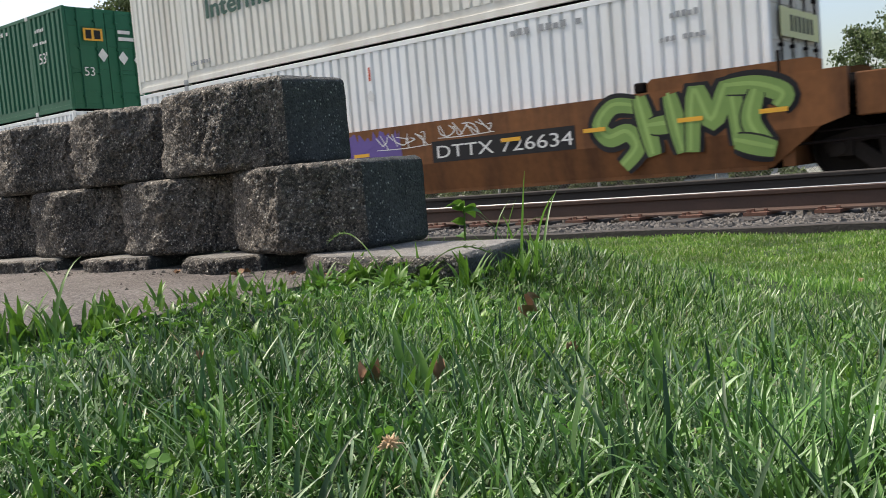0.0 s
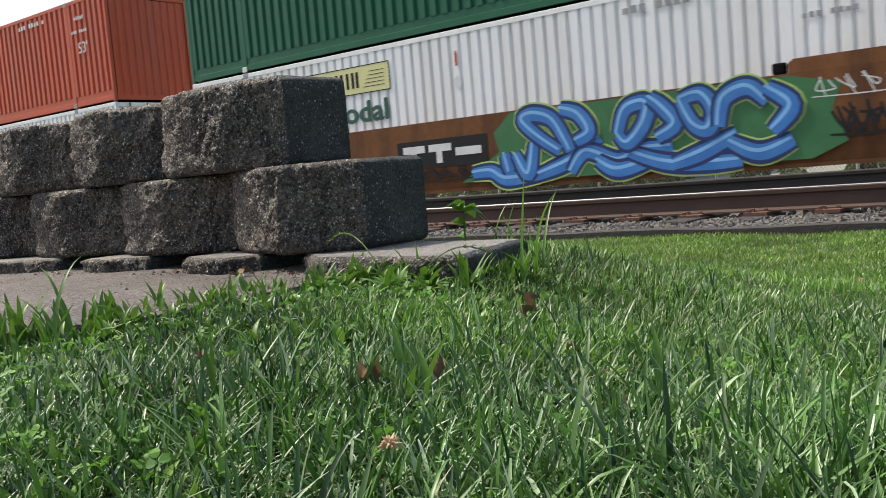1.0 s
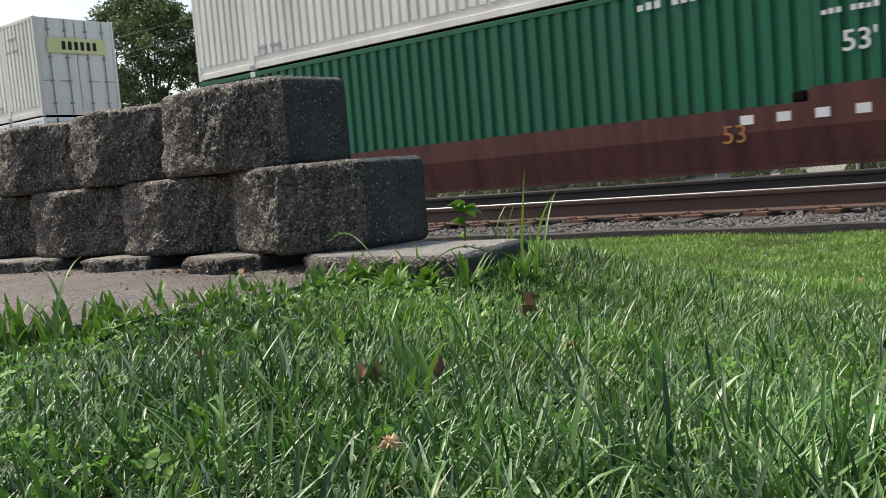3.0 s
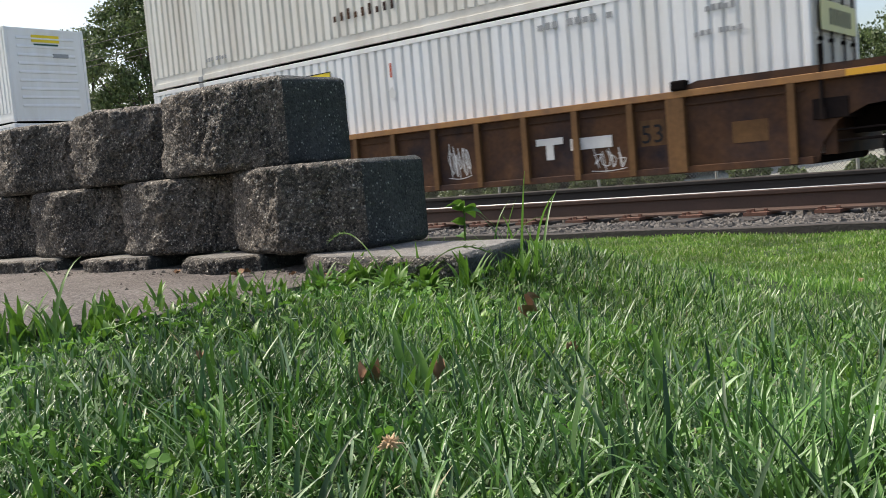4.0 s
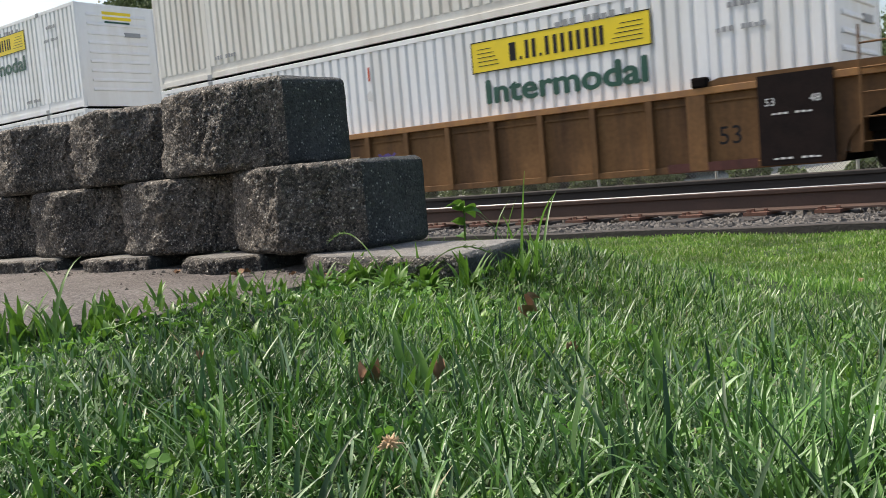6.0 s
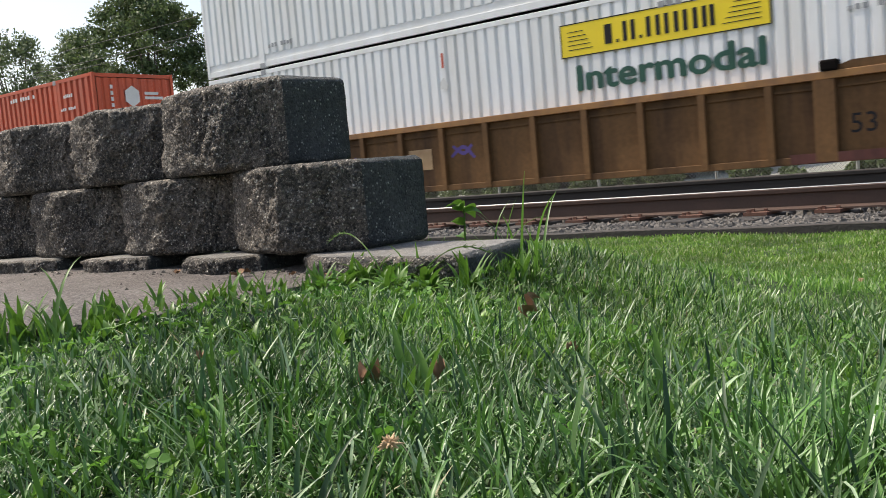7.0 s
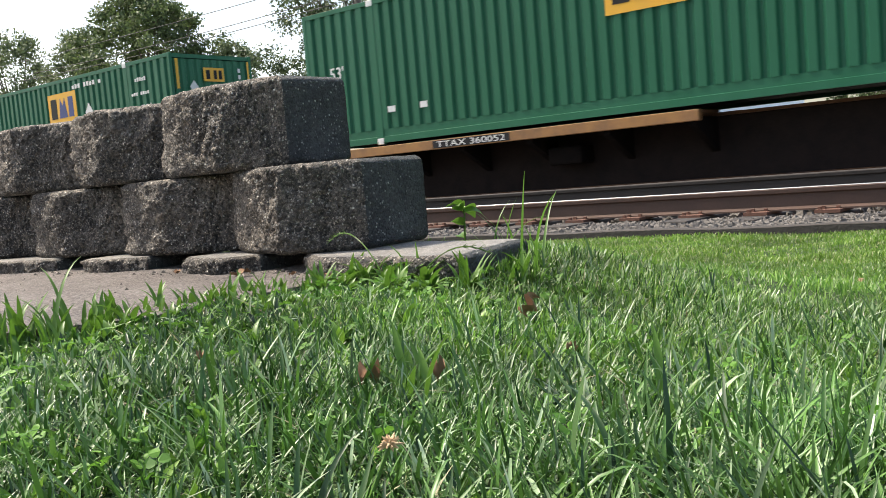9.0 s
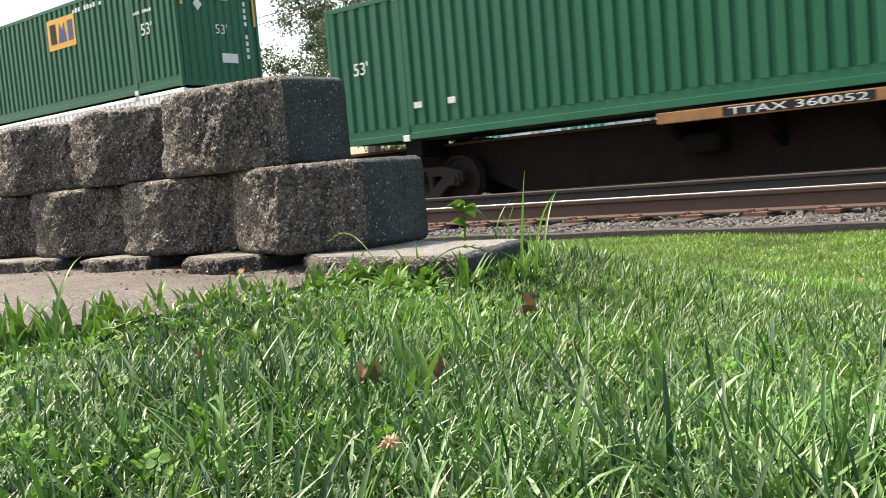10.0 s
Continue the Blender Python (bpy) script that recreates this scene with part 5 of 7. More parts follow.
def graffiti_swirls(w, x0, x1, z0, z1, seed, layers, ground_col, label):
    """Overlapping coloured swirls over a painted ground."""
    r = np.random.default_rng(seed)
    bm = bmesh.new()
    n = 26
    up = [(x0 + (x1 - x0) * k / n, z1 + r.uniform(-0.18, 0.02) if 0 < k < n else (z0 + z1) / 2) for k in range(n + 1)]
    dn = [(x1 - (x1 - x0) * k / n, z0 + r.uniform(0.0, 0.12)) for k in range(1, n)]
    patch(bm, up + dn, WOUT - 0.003)
    part("graffiti", bm, M[ground_col], w, label)
    S = []
    x = x0 + 0.35
    while x < x1 - 0.45:
        zc = (z0 + z1) / 2 + r.uniform(-0.1, 0.1)
        h = (z1 - z0) * 0.36
        k = r.integers(0, 4)
        a = r.uniform(-0.1, 0.1)
        if k == 0:
            S.append([(x + 0.25, zc + h), (x - 0.05, zc + h * 0.6), (x + 0.1, zc), (x + 0.35, zc - h * 0.4), (x + 0.05, zc - h)])
        elif k == 1:
            S.append([(x - 0.1, zc - h), (x, zc + h * 0.8), (x + 0.35, zc + h * 0.5), (x + 0.15, zc - 0.05 + a), (x + 0.5, zc - h)])
        elif k == 2:
            S.append([(x + 0.3, zc + h * 0.7), (x, zc + h * 0.3), (x, zc - h * 0.6), (x + 0.35, zc - h * 0.7), (x + 0.45, zc + h * 0.2), (x + 0.1, zc + h)])
        else:
            S.append([(x - 0.2, zc + h * 0.7), (x + 0.2, zc + h), (x + 0.25, zc - h * 0.2), (x + 0.55, zc - h)])
        x += r.uniform(0.28, 0.42)
    tubes(w, S, [(wid, col, 0, 0) for wid, col in layers], WOUT - 0.006, "")


def tag_line(w, x, z, seed, wid, h, n, col="mark", thick=0.022, y=None):
    """A thin sprayed scrawl: a row of quick loops and slashes."""
    r = np.random.default_rng(seed)
    bm = bmesh.new()
    m = max(3, n // 2)
    p = wid / m
    yy = WOUT - 0.006 if y is None else y
    for k in range(m):
        a = x + k * p
        q = [(a + p * r.uniform(-0.3, 0.5), z + h * r.uniform(0.7, 1.1)), (a + p * r.uniform(-0.1, 0.6), z + h * r.uniform(0.2, 0.7)), (a + p * r.uniform(0.3, 1.2), z + h * r.uniform(-0.1, 0.3)),
             (a + p * r.uniform(0.6, 1.4), z + h * r.uniform(0.4, 0.9)), (a + p * r.uniform(0.1, 0.8), z + h * r.uniform(0.5, 1.1))]
        ribbon(bm, q, thick, yy)
        ribbon(bm, [(a + p * r.uniform(0.0, 0.4), z + h * r.uniform(0.9, 1.25)), (a + p * r.uniform(0.4, 1.0), z + h * r.uniform(-0.25, 0.1))], thick * 0.9, yy)
    ribbon(bm, [(x - 0.05 * wid, z - 0.1 * h), (x + 0.5 * wid, z - 0.16 * h), (x + 1.05 * wid, z - 0.06 * h)], thick * 0.8, yy)
    tagged(part("graffiti", bm, M[col], w, "thin sprayed scrawl"), kind="stuff")


def wagons():
    a = smooth_well(-20.85, M["brown"], 1.66, "brown steel well wagon covered in graffiti", ("art", "brake"))
    truck(a, CL + 1.75), truck(a, -1.72)
    graffiti_green(a)
    graffiti_swirls(a, 1.30, 7.9, 0.42, 1.62, 3, ((0.36, "slime"), (0.25, "sdblue"), (0.06, "sblue")), "spurple", "violet, lime and navy graffiti")
    graffiti_swirls(a, 7.7, 8.9, 0.5, 1.6, 5, ((0.10, "spurple"),), "spurple", "violet graffiti ground")
    marks_row(a, 9.75, 0.95, "DTTX 726634", 3.0, 0.34, WOUT)
    tag_line(a, 8.3, 1.25, 11, 1.3, 0.25, 9), tag_line(a, 9.9, 1.35, 12, 1.2, 0.2, 9)
    for x in (0.2, 2.9, 4.9, 7.6, 11.3, 13.0, 14.7, 16.0):
        boxes("reflector_strip", M["gold"], a, (x, x + 0.42, WOUT - 0.018, WOUT - 0.014, 1.12, 1.19))
    letters("lettering", "53", M["black"], a, 0.24, WOUT - 0.004, 0.64, 0.5, 0.72, bold=0.012)
    b = smooth_well(-40.30, M["brown"], 1.66, "brown steel well wagon with a blue graffiti piece", ("art", "art"))
    truck(b, -1.65)
    graffiti_blue(b)
    boxes("number_panel", M["black"], b, (6.55, 8.75, WOUT - 0.004, WOUT - 0.001, 0.78, 1.32), label="black panel with a white brand mark")
    boxes("brand_mark", M["mark"], b, (6.7, 7.25, WOUT - 0.008, WOUT - 0.005, 1.08, 1.22), (6.88, 7.02, WOUT - 0.008, WOUT - 0.005, 0.86, 1.08), (7.35, 7.9, WOUT - 0.008, WOUT - 0.005, 1.08, 1.22),
          (7.53, 7.67, WOUT - 0.008, WOUT - 0.005, 0.86, 1.08), (8.0, 8.6, WOUT - 0.008, WOUT - 0.005, 0.97, 1.12))
    letters("lettering", "53", M["black"], b, 0.20, WOUT - 0.004, 0.64, 0.5, 0.72, bold=0.012)
    letters("lettering", "C", M["black"], b, 4.75, WOUT - 0.004, 1.0, 0.3)
    tag_line(b, 3.3, 0.95, 21, 0.9, 0.35, 9, "grey"), tag_line(b, 4.2, 1.3, 22, 0.9, 0.25, 8, "grey"), tag_line(b, 14.6, 1.3, 23, 1.4, 0.25, 10)
    tag_line(b, 14.8, 0.75, 24, 0.9, 0.35, 8, "black", 0.05), tag_line(b, 7.0, 0.55, 25, 1.3, 0.2, 9, "black", 0.04)
    c = smooth_well(-59.85, M["brown"], 1.66, "brown steel well wagon with faded markings", ("brake", "art"))
    truck(c, -2.15)
    marks_row(c, 3.45, 0.92, "DTTX 726634", 2.6, 0.32, WOUT)
    letters("lettering", "B", M["black"], c, 6.9, WOUT - 0.004, 1.05, 0.28)
    letters("lettering", "53", M["rustdark"], c, 0.25, WOUT - 0.004, 0.70, 0.5, 0.7, bold=0.012)
    tag_line(c, 8.2, 1.15, 31, 1.3, 0.3, 9), tag_line(c, 13.2, 0.95, 32, 0.8, 0.5, 13, "trailer"), tag_line(c, -0.45, 1.08, 33, 1.0, 0.28, 9)
    for x, z, wd in ((7.66, 0.92, 0.2), (7.72, 0.66, 0.26), (9.3, 1.04, 0.36), (10.1, 1.08, 0.42), (11.65, 1.06, 0.3), (14.1, 1.2, 0.35)):
        boxes("paint_patch", M["orange" if x in (10.1, 14.1) else "primer"], c, (x, x + wd, WOUT - 0.004, WOUT - 0.001, z, z + 0.24))
    d = smooth_well(-83.40, M["darkred"], 1.23, "dark red well wagon with white stencils", ("plain", "brake"))
    truck(d, CL + 2.15), truck(d, -2.15)
    for k in range(5):
        boxes("small_writing", M["mark"], d, (13.2 + k * 0.55, 13.4 + k * 0.55, WOUT - 0.004, WOUT - 0.001, 0.98, 1.12))
    boxes("paint_patch", M["orange"], d, (15.3, 17.0, WOUT - 0.004, WOUT - 0.001, 0.97, 1.18))
    letters("lettering", "53", M["orange"], d, 12.9, WOUT - 0.004, 0.72, 0.40)
    e = ribbed_well(-107.0, M["rustdark"], "rusty dark brown well wagon with ribbed sides", ("plain", "brake"), "chord", True)
    truck(e, CL + 2.15), truck(e, -2.15)
    marks_row(e, 2.34, 0.98, "DTTX", 0.42, 0.24, WOUT + 0.09, False), marks_row(e, 3.0, 0.98, "657834", 0.7, 0.24, WOUT + 0.09, False)
    letters("lettering", "53", M["black"], e, 13.42, WOUT + 0.080, 0.85, 0.42)
    boxes("paint_patch", M["tan"], e, (13.42, 14.1, WOUT + 0.087, WOUT + 0.089, 0.80, 1.22), (14.95, 15.5, WOUT + 0.087, WOUT + 0.089, 0.72, 1.05), (0.25, 0.5, WOUT + 0.087, WOUT + 0.089, 0.6, 0.85))
    boxes("brand_mark", M["mark"], e, (11.4, 11.95, WOUT + 0.07, WOUT + 0.075, 0.98, 1.1), (11.6, 11.75, WOUT + 0.07, WOUT + 0.075, 0.72, 0.98), (12.1, 12.9, WOUT + 0.07, WOUT + 0.075, 0.85, 1.05))
    P = WOUT + 0.084
    tag_line(e, 9.4, 0.6, 41, 0.5, 0.5, 10, "mark", 0.018, P), tag_line(e, 12.5, 0.5, 42, 0.6, 0.3, 9, "mark", 0.018, P), tag_line(e, 4.1, 0.45, 43, 0.5, 0.3, 7, "mark", 0.018, P), tag_line(e, 4.08, 1.1, 44, 0.6, 0.25, 8, "mark", 0.018, P)
    f = ribbed_well(-130.42, M["tan"], "ochre well wagon with ribbed sides and yellow top chord", ("art", "brake"), "chord")
    truck(f, CL + 2.0), truck(f, -1.78)
    g = ribbed_well(-150.02, M["tan"], "ochre well wagon, the middle unit of a set", ("art", "art"), "chord")
    truck(g, -1.80)
    h = ribbed_well(-169.78, M["tan"], "ochre well wagon with violet scrawls on its panels", ("plain", "art"), "chord")
    truck(h, -2.0)
    marks_row(f, 11.5, 0.95, "DTTX", 0.56, 0.24, WOUT + 0.09, False), marks_row(f, 12.42, 0.95, "789043", 0.72, 0.24, WOUT + 0.09, False)
    marks_row(h, 2.30, 0.98, "DTTX", 0.46, 0.26, WOUT + 0.09, False), marks_row(h, 3.0, 0.98, "789043", 0.78, 0.26, WOUT + 0.09, False)
    for w in (f, g, h):
        letters("lettering", "53", M["black"], w, CL - 1.78, WOUT + 0.085, 0.72, 0.40)
        bars("small_writing", w, M["iron"], 2.75, WOUT + 0.088, 0.75, 0.55, 0.10, 4)
        bars("small_writing", w, M["iron"], 4.05, WOUT + 0.088, 0.66, 0.7, 0.06, 7)
        boxes("data_plate", M["primer"], w, (6.14, 6.72, WOUT + 0.082, WOUT + 0.088, 0.75, 1.15), label="pale stencilled data panel")
        boxes("paint_patch", M["darkred"], w, (CL - 2.6, CL - 1.15, WOUT - 0.006, WOUT - 0.001, 0.33, 0.47))
        bm = bmesh.new()
        ribbon(bm, [(7.2, 0.95), (7.5, 1.12), (7.75, 0.9)], 0.07, WOUT + 0.085)
        ribbon(bm, [(7.25, 1.15), (7.5, 1.0), (7.7, 1.15)], 0.07, WOUT + 0.085)
        part("graffiti", bm, M["spurple"], w, "small violet scrawl")
    tag_line(h, 1.1, 0.75, 51, 0.75, 0.4, 9, "spurple", 0.05, P), tag_line(h, 4.08, 0.8, 52, 0.75, 0.35, 9, "spurple", 0.05, P)
    # wagon behind, only its leading end is seen
    k = smooth_well(-252.0, M["brown"], 1.66, "brown steel well wagon behind the spine wagons", ("plain", "brake"))
    truck(k, CL + 2.1), truck(k, -2.1)


wagons()


def spine(u0, u1, sills, trucks, label, m, marks=()):
    """A spine wagon: a deep centre beam with arms and stretches of side sill."""
    L = u1 - u0
    w = tagged(new("spine_wagon"), label, "railway wagon", "spine wagons of the train")
    w.matrix_basis = pose(u0, MIDY, 0)
    bm = bmesh.new()
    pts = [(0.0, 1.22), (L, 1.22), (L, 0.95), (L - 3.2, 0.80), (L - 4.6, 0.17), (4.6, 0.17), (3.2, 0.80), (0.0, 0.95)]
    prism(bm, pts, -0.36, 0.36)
    # near-black beam colour stands in for the shade beneath the containers
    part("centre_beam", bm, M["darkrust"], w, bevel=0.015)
    bm = bmesh.new()
    box(bm, 0.2, L - 0.2, -0.52, 0.52, 1.20, 1.25)
    box(bm, 4.6, L - 4.6, -0.50, 0.50, 0.15, 0.19)
    part("beam_flange", bm, m, w)
    for x0, x1 in sills:
        boxes("side_sill", M["chord"], w, (x0 - u0, x1 - u0, -1.36, -1.22, 1.13, 1.31), (x0 - u0, x1 - u0, 1.22, 1.36, 1.13, 1.31), bevel=0.01)
        boxes("deck_edge", m, w, (x0 - u0, x1 - u0, -1.30, -0.5, 1.25, 1.30), (x0 - u0, x1 - u0, 0.5, 1.30, 1.25, 1.30))
        n = max(2, int((x1 - x0) / 1.5))
        for k in range(n + 1):
            x = x0 - u0 + 0.15 + (x1 - x0 - 0.3) * k / n
            for s in (-1, 1):
                bm = bmesh.new()
                A = [bm.verts.new((x - 0.06, s * q[0], q[1])) for q in ((0.36, 1.2), (1.24, 1.2), (1.24, 1.06), (0.36, 0.62))]
                B = [bm.verts.new((x + 0.06, s * q[0], q[1])) for q in ((0.36, 1.2), (1.24, 1.2), (1.24, 1.06), (0.36, 0.62))]
                bm.faces.new(A)
                bm.faces.new(B)
                for i in range(4):
                    bm.faces.new((A[i], A[(i + 1) % 4], B[(i + 1) % 4], B[i]))
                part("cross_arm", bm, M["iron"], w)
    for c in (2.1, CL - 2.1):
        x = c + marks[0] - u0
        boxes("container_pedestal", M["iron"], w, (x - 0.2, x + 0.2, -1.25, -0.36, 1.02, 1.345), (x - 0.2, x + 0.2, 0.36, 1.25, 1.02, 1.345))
    boxes("brake_cylinder", M["iron"], w, (L * 0.42, L * 0.42 + 0.7, -0.85, -0.36, 0.62, 0.95), bevel=0.05)
    for x, n, wd in marks[1]:
        boxes("number_panel", M["black"], w, (x - u0 - 0.1, x - u0 + wd + 0.1, -1.366, -1.362, 1.15, 1.29))
        letters("lettering", n, M["mark"], w, x - u0, -1.37, 1.165, 0.16, wd)
    for t in trucks:
        truck(w, t - u0)
    CARS.append((w, u0))
    return w


def spines():
    w = spine(-193.2, -173.3, ((-191.95, -183.0), (-176.9, -174.1)), (-175.1, -193.2), "rust-brown spine wagon with orange sill", M["black"], (-190.95, ((-186.4, "TTAX 360052", 2.3), (-189.6, "2-28 / 1-57", 1.1))))
    ladder(w, 18.3, -1.38, 0.45, 2.0, M["rustdark"])
    bm = bmesh.new()
    for k in range(16):
        a, b = 2 * math.pi * k / 16, 2 * math.pi * (k + 1) / 16
        bar(bm, (19.5, -0.5 + 0.28 * math.cos(a), 2.0 + 0.28 * math.sin(a)), (19.5, -0.5 + 0.28 * math.cos(b), 2.0 + 0.28 * math.sin(b)), 0.016, 5)
    for k in range(4):
        a = math.pi * k / 2
        bar(bm, (19.5, -0.5, 2.0), (19.5, -0.5 + 0.28 * math.cos(a), 2.0 + 0.28 * math.sin(a)), 0.012, 5)
    part("brake_wheel", bm, M["iron"], w, "iron hand-brake wheel")
    for x in (17.4, 19.55):
        bm = bmesh.new()
        bar(bm, (x, -1.4, 0.9), (x, -1.4, 2.05), 0.028, 7)
        part("grab_post", bm, M["darkrust"], w, "rusty upright grab post")
    # the same dark stand-in for the brake gear
    boxes("end_step", M["iron"], w, (19.15, 19.75, -1.25, -0.55, 0.30, 1.15), bevel=0.03)
    boxes("brake_housing", M["iron"], w, (19.0, 19.45, -0.7, -0.3, 1.2, 2.25), bevel=0.03)
    boxes("coupler", M["iron"], w, (19.9, 20.6, -0.15, 0.15, 0.78, 1.04), bevel=0.03)
    spine(-212.06, -193.2, ((-210.6, -201.0), (-195.4, -193.9)), (-212.06,), "rust-brown spine wagon, the middle unit", M["rustdark"], (-209.78, ((-206.3, "TTAX 360052", 1.6),)))
    spine(-231.4, -212.06, ((-223.4, -213.86),), (-228.8,), "rust-brown spine wagon, the rear unit", M["rustdark"], (-230.77, ((-222.2, "TTAX 360052", 2.0), (-218.2, "2-28 / 1-57", 1.6))))


spines()


# ---- beyond the train ----
def trailer(x, y, label, long=16.2):
    """A box trailer end-on: body with posts, doors with hinges, underframe, wheels."""
    t = tagged(new("box_trailer"), label, "trailer", "white trailers in the yard")
    t.matrix_basis = pose(x, y, 0.0, 0, 0, 4.5)
    w, z0, z1 = 2.6, 0.72, 3.46
    boxes("body", M["trailer"], t, (0, w, 0.03, long, z0, z1), bevel=0.02)
    boxes("door_frame", M["grey"], t, (-0.01, 0.09, -0.02, 0.06, z0, z1), (w - 0.09, w + 0.01, -0.02, 0.06, z0, z1), (0, w, -0.02, 0.06, z1 - 0.10, z1 + 0.01), (0, w, -0.02, 0.06, z0 - 0.1, z0 + 0.05))
    for x0, x1 in ((0.10, w / 2 - 0.01), (w / 2 + 0.01, w - 0.10)):
        d = boxes("door", M["trailer"], t, (x0, x1, -0.01, 0.03, z0 + 0.06, z1 - 0.11))
        bm = bmesh.new()
        for k in (0.2, 0.8):
            xx = x0 + (x1 - x0) * k
            bar(bm, (xx, -0.03, z0), (xx, -0.03, z1 - 0.1), 0.018)
        part("locking_bar", bm, M["steel"], d)
    for k in range(5):
        z = z0 + 0.3 + k * 0.55
        boxes("hinge", M["steel"], t, (w - 0.14, w + 0.02, -0.04, -0.01, z, z + 0.09), (-0.02, 0.14, -0.04, -0.01, z, z + 0.09))
    bars("small_writing", t, M["grey"], 0.15, -0.012, z1 - 0.42, 0.5, 0.13, 4)
    bars("small_writing", t, M["black"], 1.45, -0.012, z1 - 1.0, 0.5, 0.30, 2)
    bars("small_writing", t, M["teal"], 1.95, -0.012, z1 - 1.0, 0.5, 0.22, 4)
    bm = bmesh.new()
    prism(bm, [(0.12, 1.15), (0.22, 1.15), (0.42, 1.9), (0.34, 1.9)], -0.016, -0.012)
    part("brand_mark", bm, M["teal"], t, "teal brand shape")
    for k in range(5):
        boxes("brand_mark", M["teal"], t, (0.35 + 0.19 * k, 0.47 + 0.19 * k, -0.016, -0.012, 1.45, 1.66 + 0.08 * (k % 2)))
    # the same shapes, larger, on the long side
    X = w + 0.004
    for y0, y1, za, zb in ((0.85, 1.1, 1.72, 2.88), (1.1, 1.55, 1.72, 1.86), (1.4, 1.6, 1.72, 2.3), (1.75, 2.1, 1.72, 2.3), (2.25, 2.42, 1.72, 2.3), (2.5, 2.66, 1.72, 2.2), (2.74, 2.9, 1.72, 2.3), (3.05, 3.2, 1.72, 2.3), (3.3, 3.45, 1.72, 2.3),
                           (3.5, 3.75, 1.72, 2.25), (3.9, 4.25, 1.72, 2.3), (1.2, 1.45, 2.5, 2.82), (1.6, 1.95, 2.5, 2.82)):
        boxes("brand_mark", M["teal"], t, (X - 0.003, X + 0.004, y0, y1, za, zb))
    boxes("stripe", M["magenta"], t, (X, X + 0.008, 0.05, 4.6, 2.03, 2.09), label="magenta stripe")
    boxes("underframe", M["iron"], t, (0.6, w - 0.6, 0.2, long - 0.2, z0 - 0.25, z0))
    for yy in (1.4, 2.7):
        for s in (0.05, w - 0.35):
            bm = bmesh.new()
            bar(bm, (s, yy, 0.42), (s + 0.3, yy, 0.42), 0.5, 18)
            part("wheel", bm, M["black"], t)
    return t


trailer(-12.78, 21.28, "white box trailer with teal brand shapes, parked in the yard")
trailer(-16.29, 21.6, "white box trailer beside another, parked in the yard")
trailer(-8.6, 44.0, "white box trailer at the back of the yard")


def fence():
    """A chain-link fence with posts and a top rail."""
    y, z0, h = 19.4, -0.06, 0.72
    f = tagged(new("chain_link_fence"), "low galvanised chain-link fence along the yard", "fence")
    f.location = (0, y, 0)
    for k in range(18):
        bm = bmesh.new()
        bar(bm, (0, 0, z0 - 0.1), (0, 0, z0 + h + 0.05), 0.035, 8)
        o = part("post", bm, M["steel"], f)
        o.location = (-34 + k * 2.9 + 0.05, 0, 0)
    bm = bmesh.new()
    bar(bm, (-35, 0, z0 + h), (16, 0, z0 + h), 0.022, 6)
    part("top_rail", bm, M["steel"], f)
    v, fc = [], []
    p = 0.085
    t = 0.0045
    for k in range(int(51 / p)):
        x = -35 + k * p
        for s in (-1, 1):
            xa, xb = (x, x + h) if s > 0 else (x + h, x)
            i = len(v)
            v += [(xa - t, 0, z0), (xa + t, 0, z0), (xb + t, 0, z0 + h), (xb - t, 0, z0 + h)]
            fc.append((i, i + 1, i + 2, i + 3))
    part("wire_mesh", raw("wire_mesh", v, fc, M["steel"]), M["steel"], f)


fence()


def leaf_cloud(name, centers, radii, n, size, m, seed):
    """A crown: leaf clumps scattered over many small lobes."""
    r = np.random.default_rng(seed)
    C, R = np.array(centers), np.array(radii)
    pick = r.integers(0, len(C), n)
    d = r.normal(size=(n, 3))
    d /= np.linalg.norm(d, axis=1)[:, None]
    rad = R[pick] * 1.38 * r.uniform(0.05, 1.0, n) ** 0.75
    P = C[pick] + d * rad[:, None] * (1, 1, 0.8)
    a = r.normal(size=(n, 3))
    a /= np.linalg.norm(a, axis=1)[:, None]
    b = np.cross(a, d)
    b /= np.linalg.norm(b, axis=1)[:, None] + 1e-9
    s = size * r.uniform(0.6, 1.4, n)[:, None]
    v = np.stack([P - a * s, P + b * s * 0.55 + d * s * 0.15, P + a * s, P - b * s * 0.55 + d * s * 0.1], 1).reshape(-1, 3)
    f = np.arange(4 * n).reshape(n, 4)
    return raw(name, v.tolist(), f.tolist(), m)


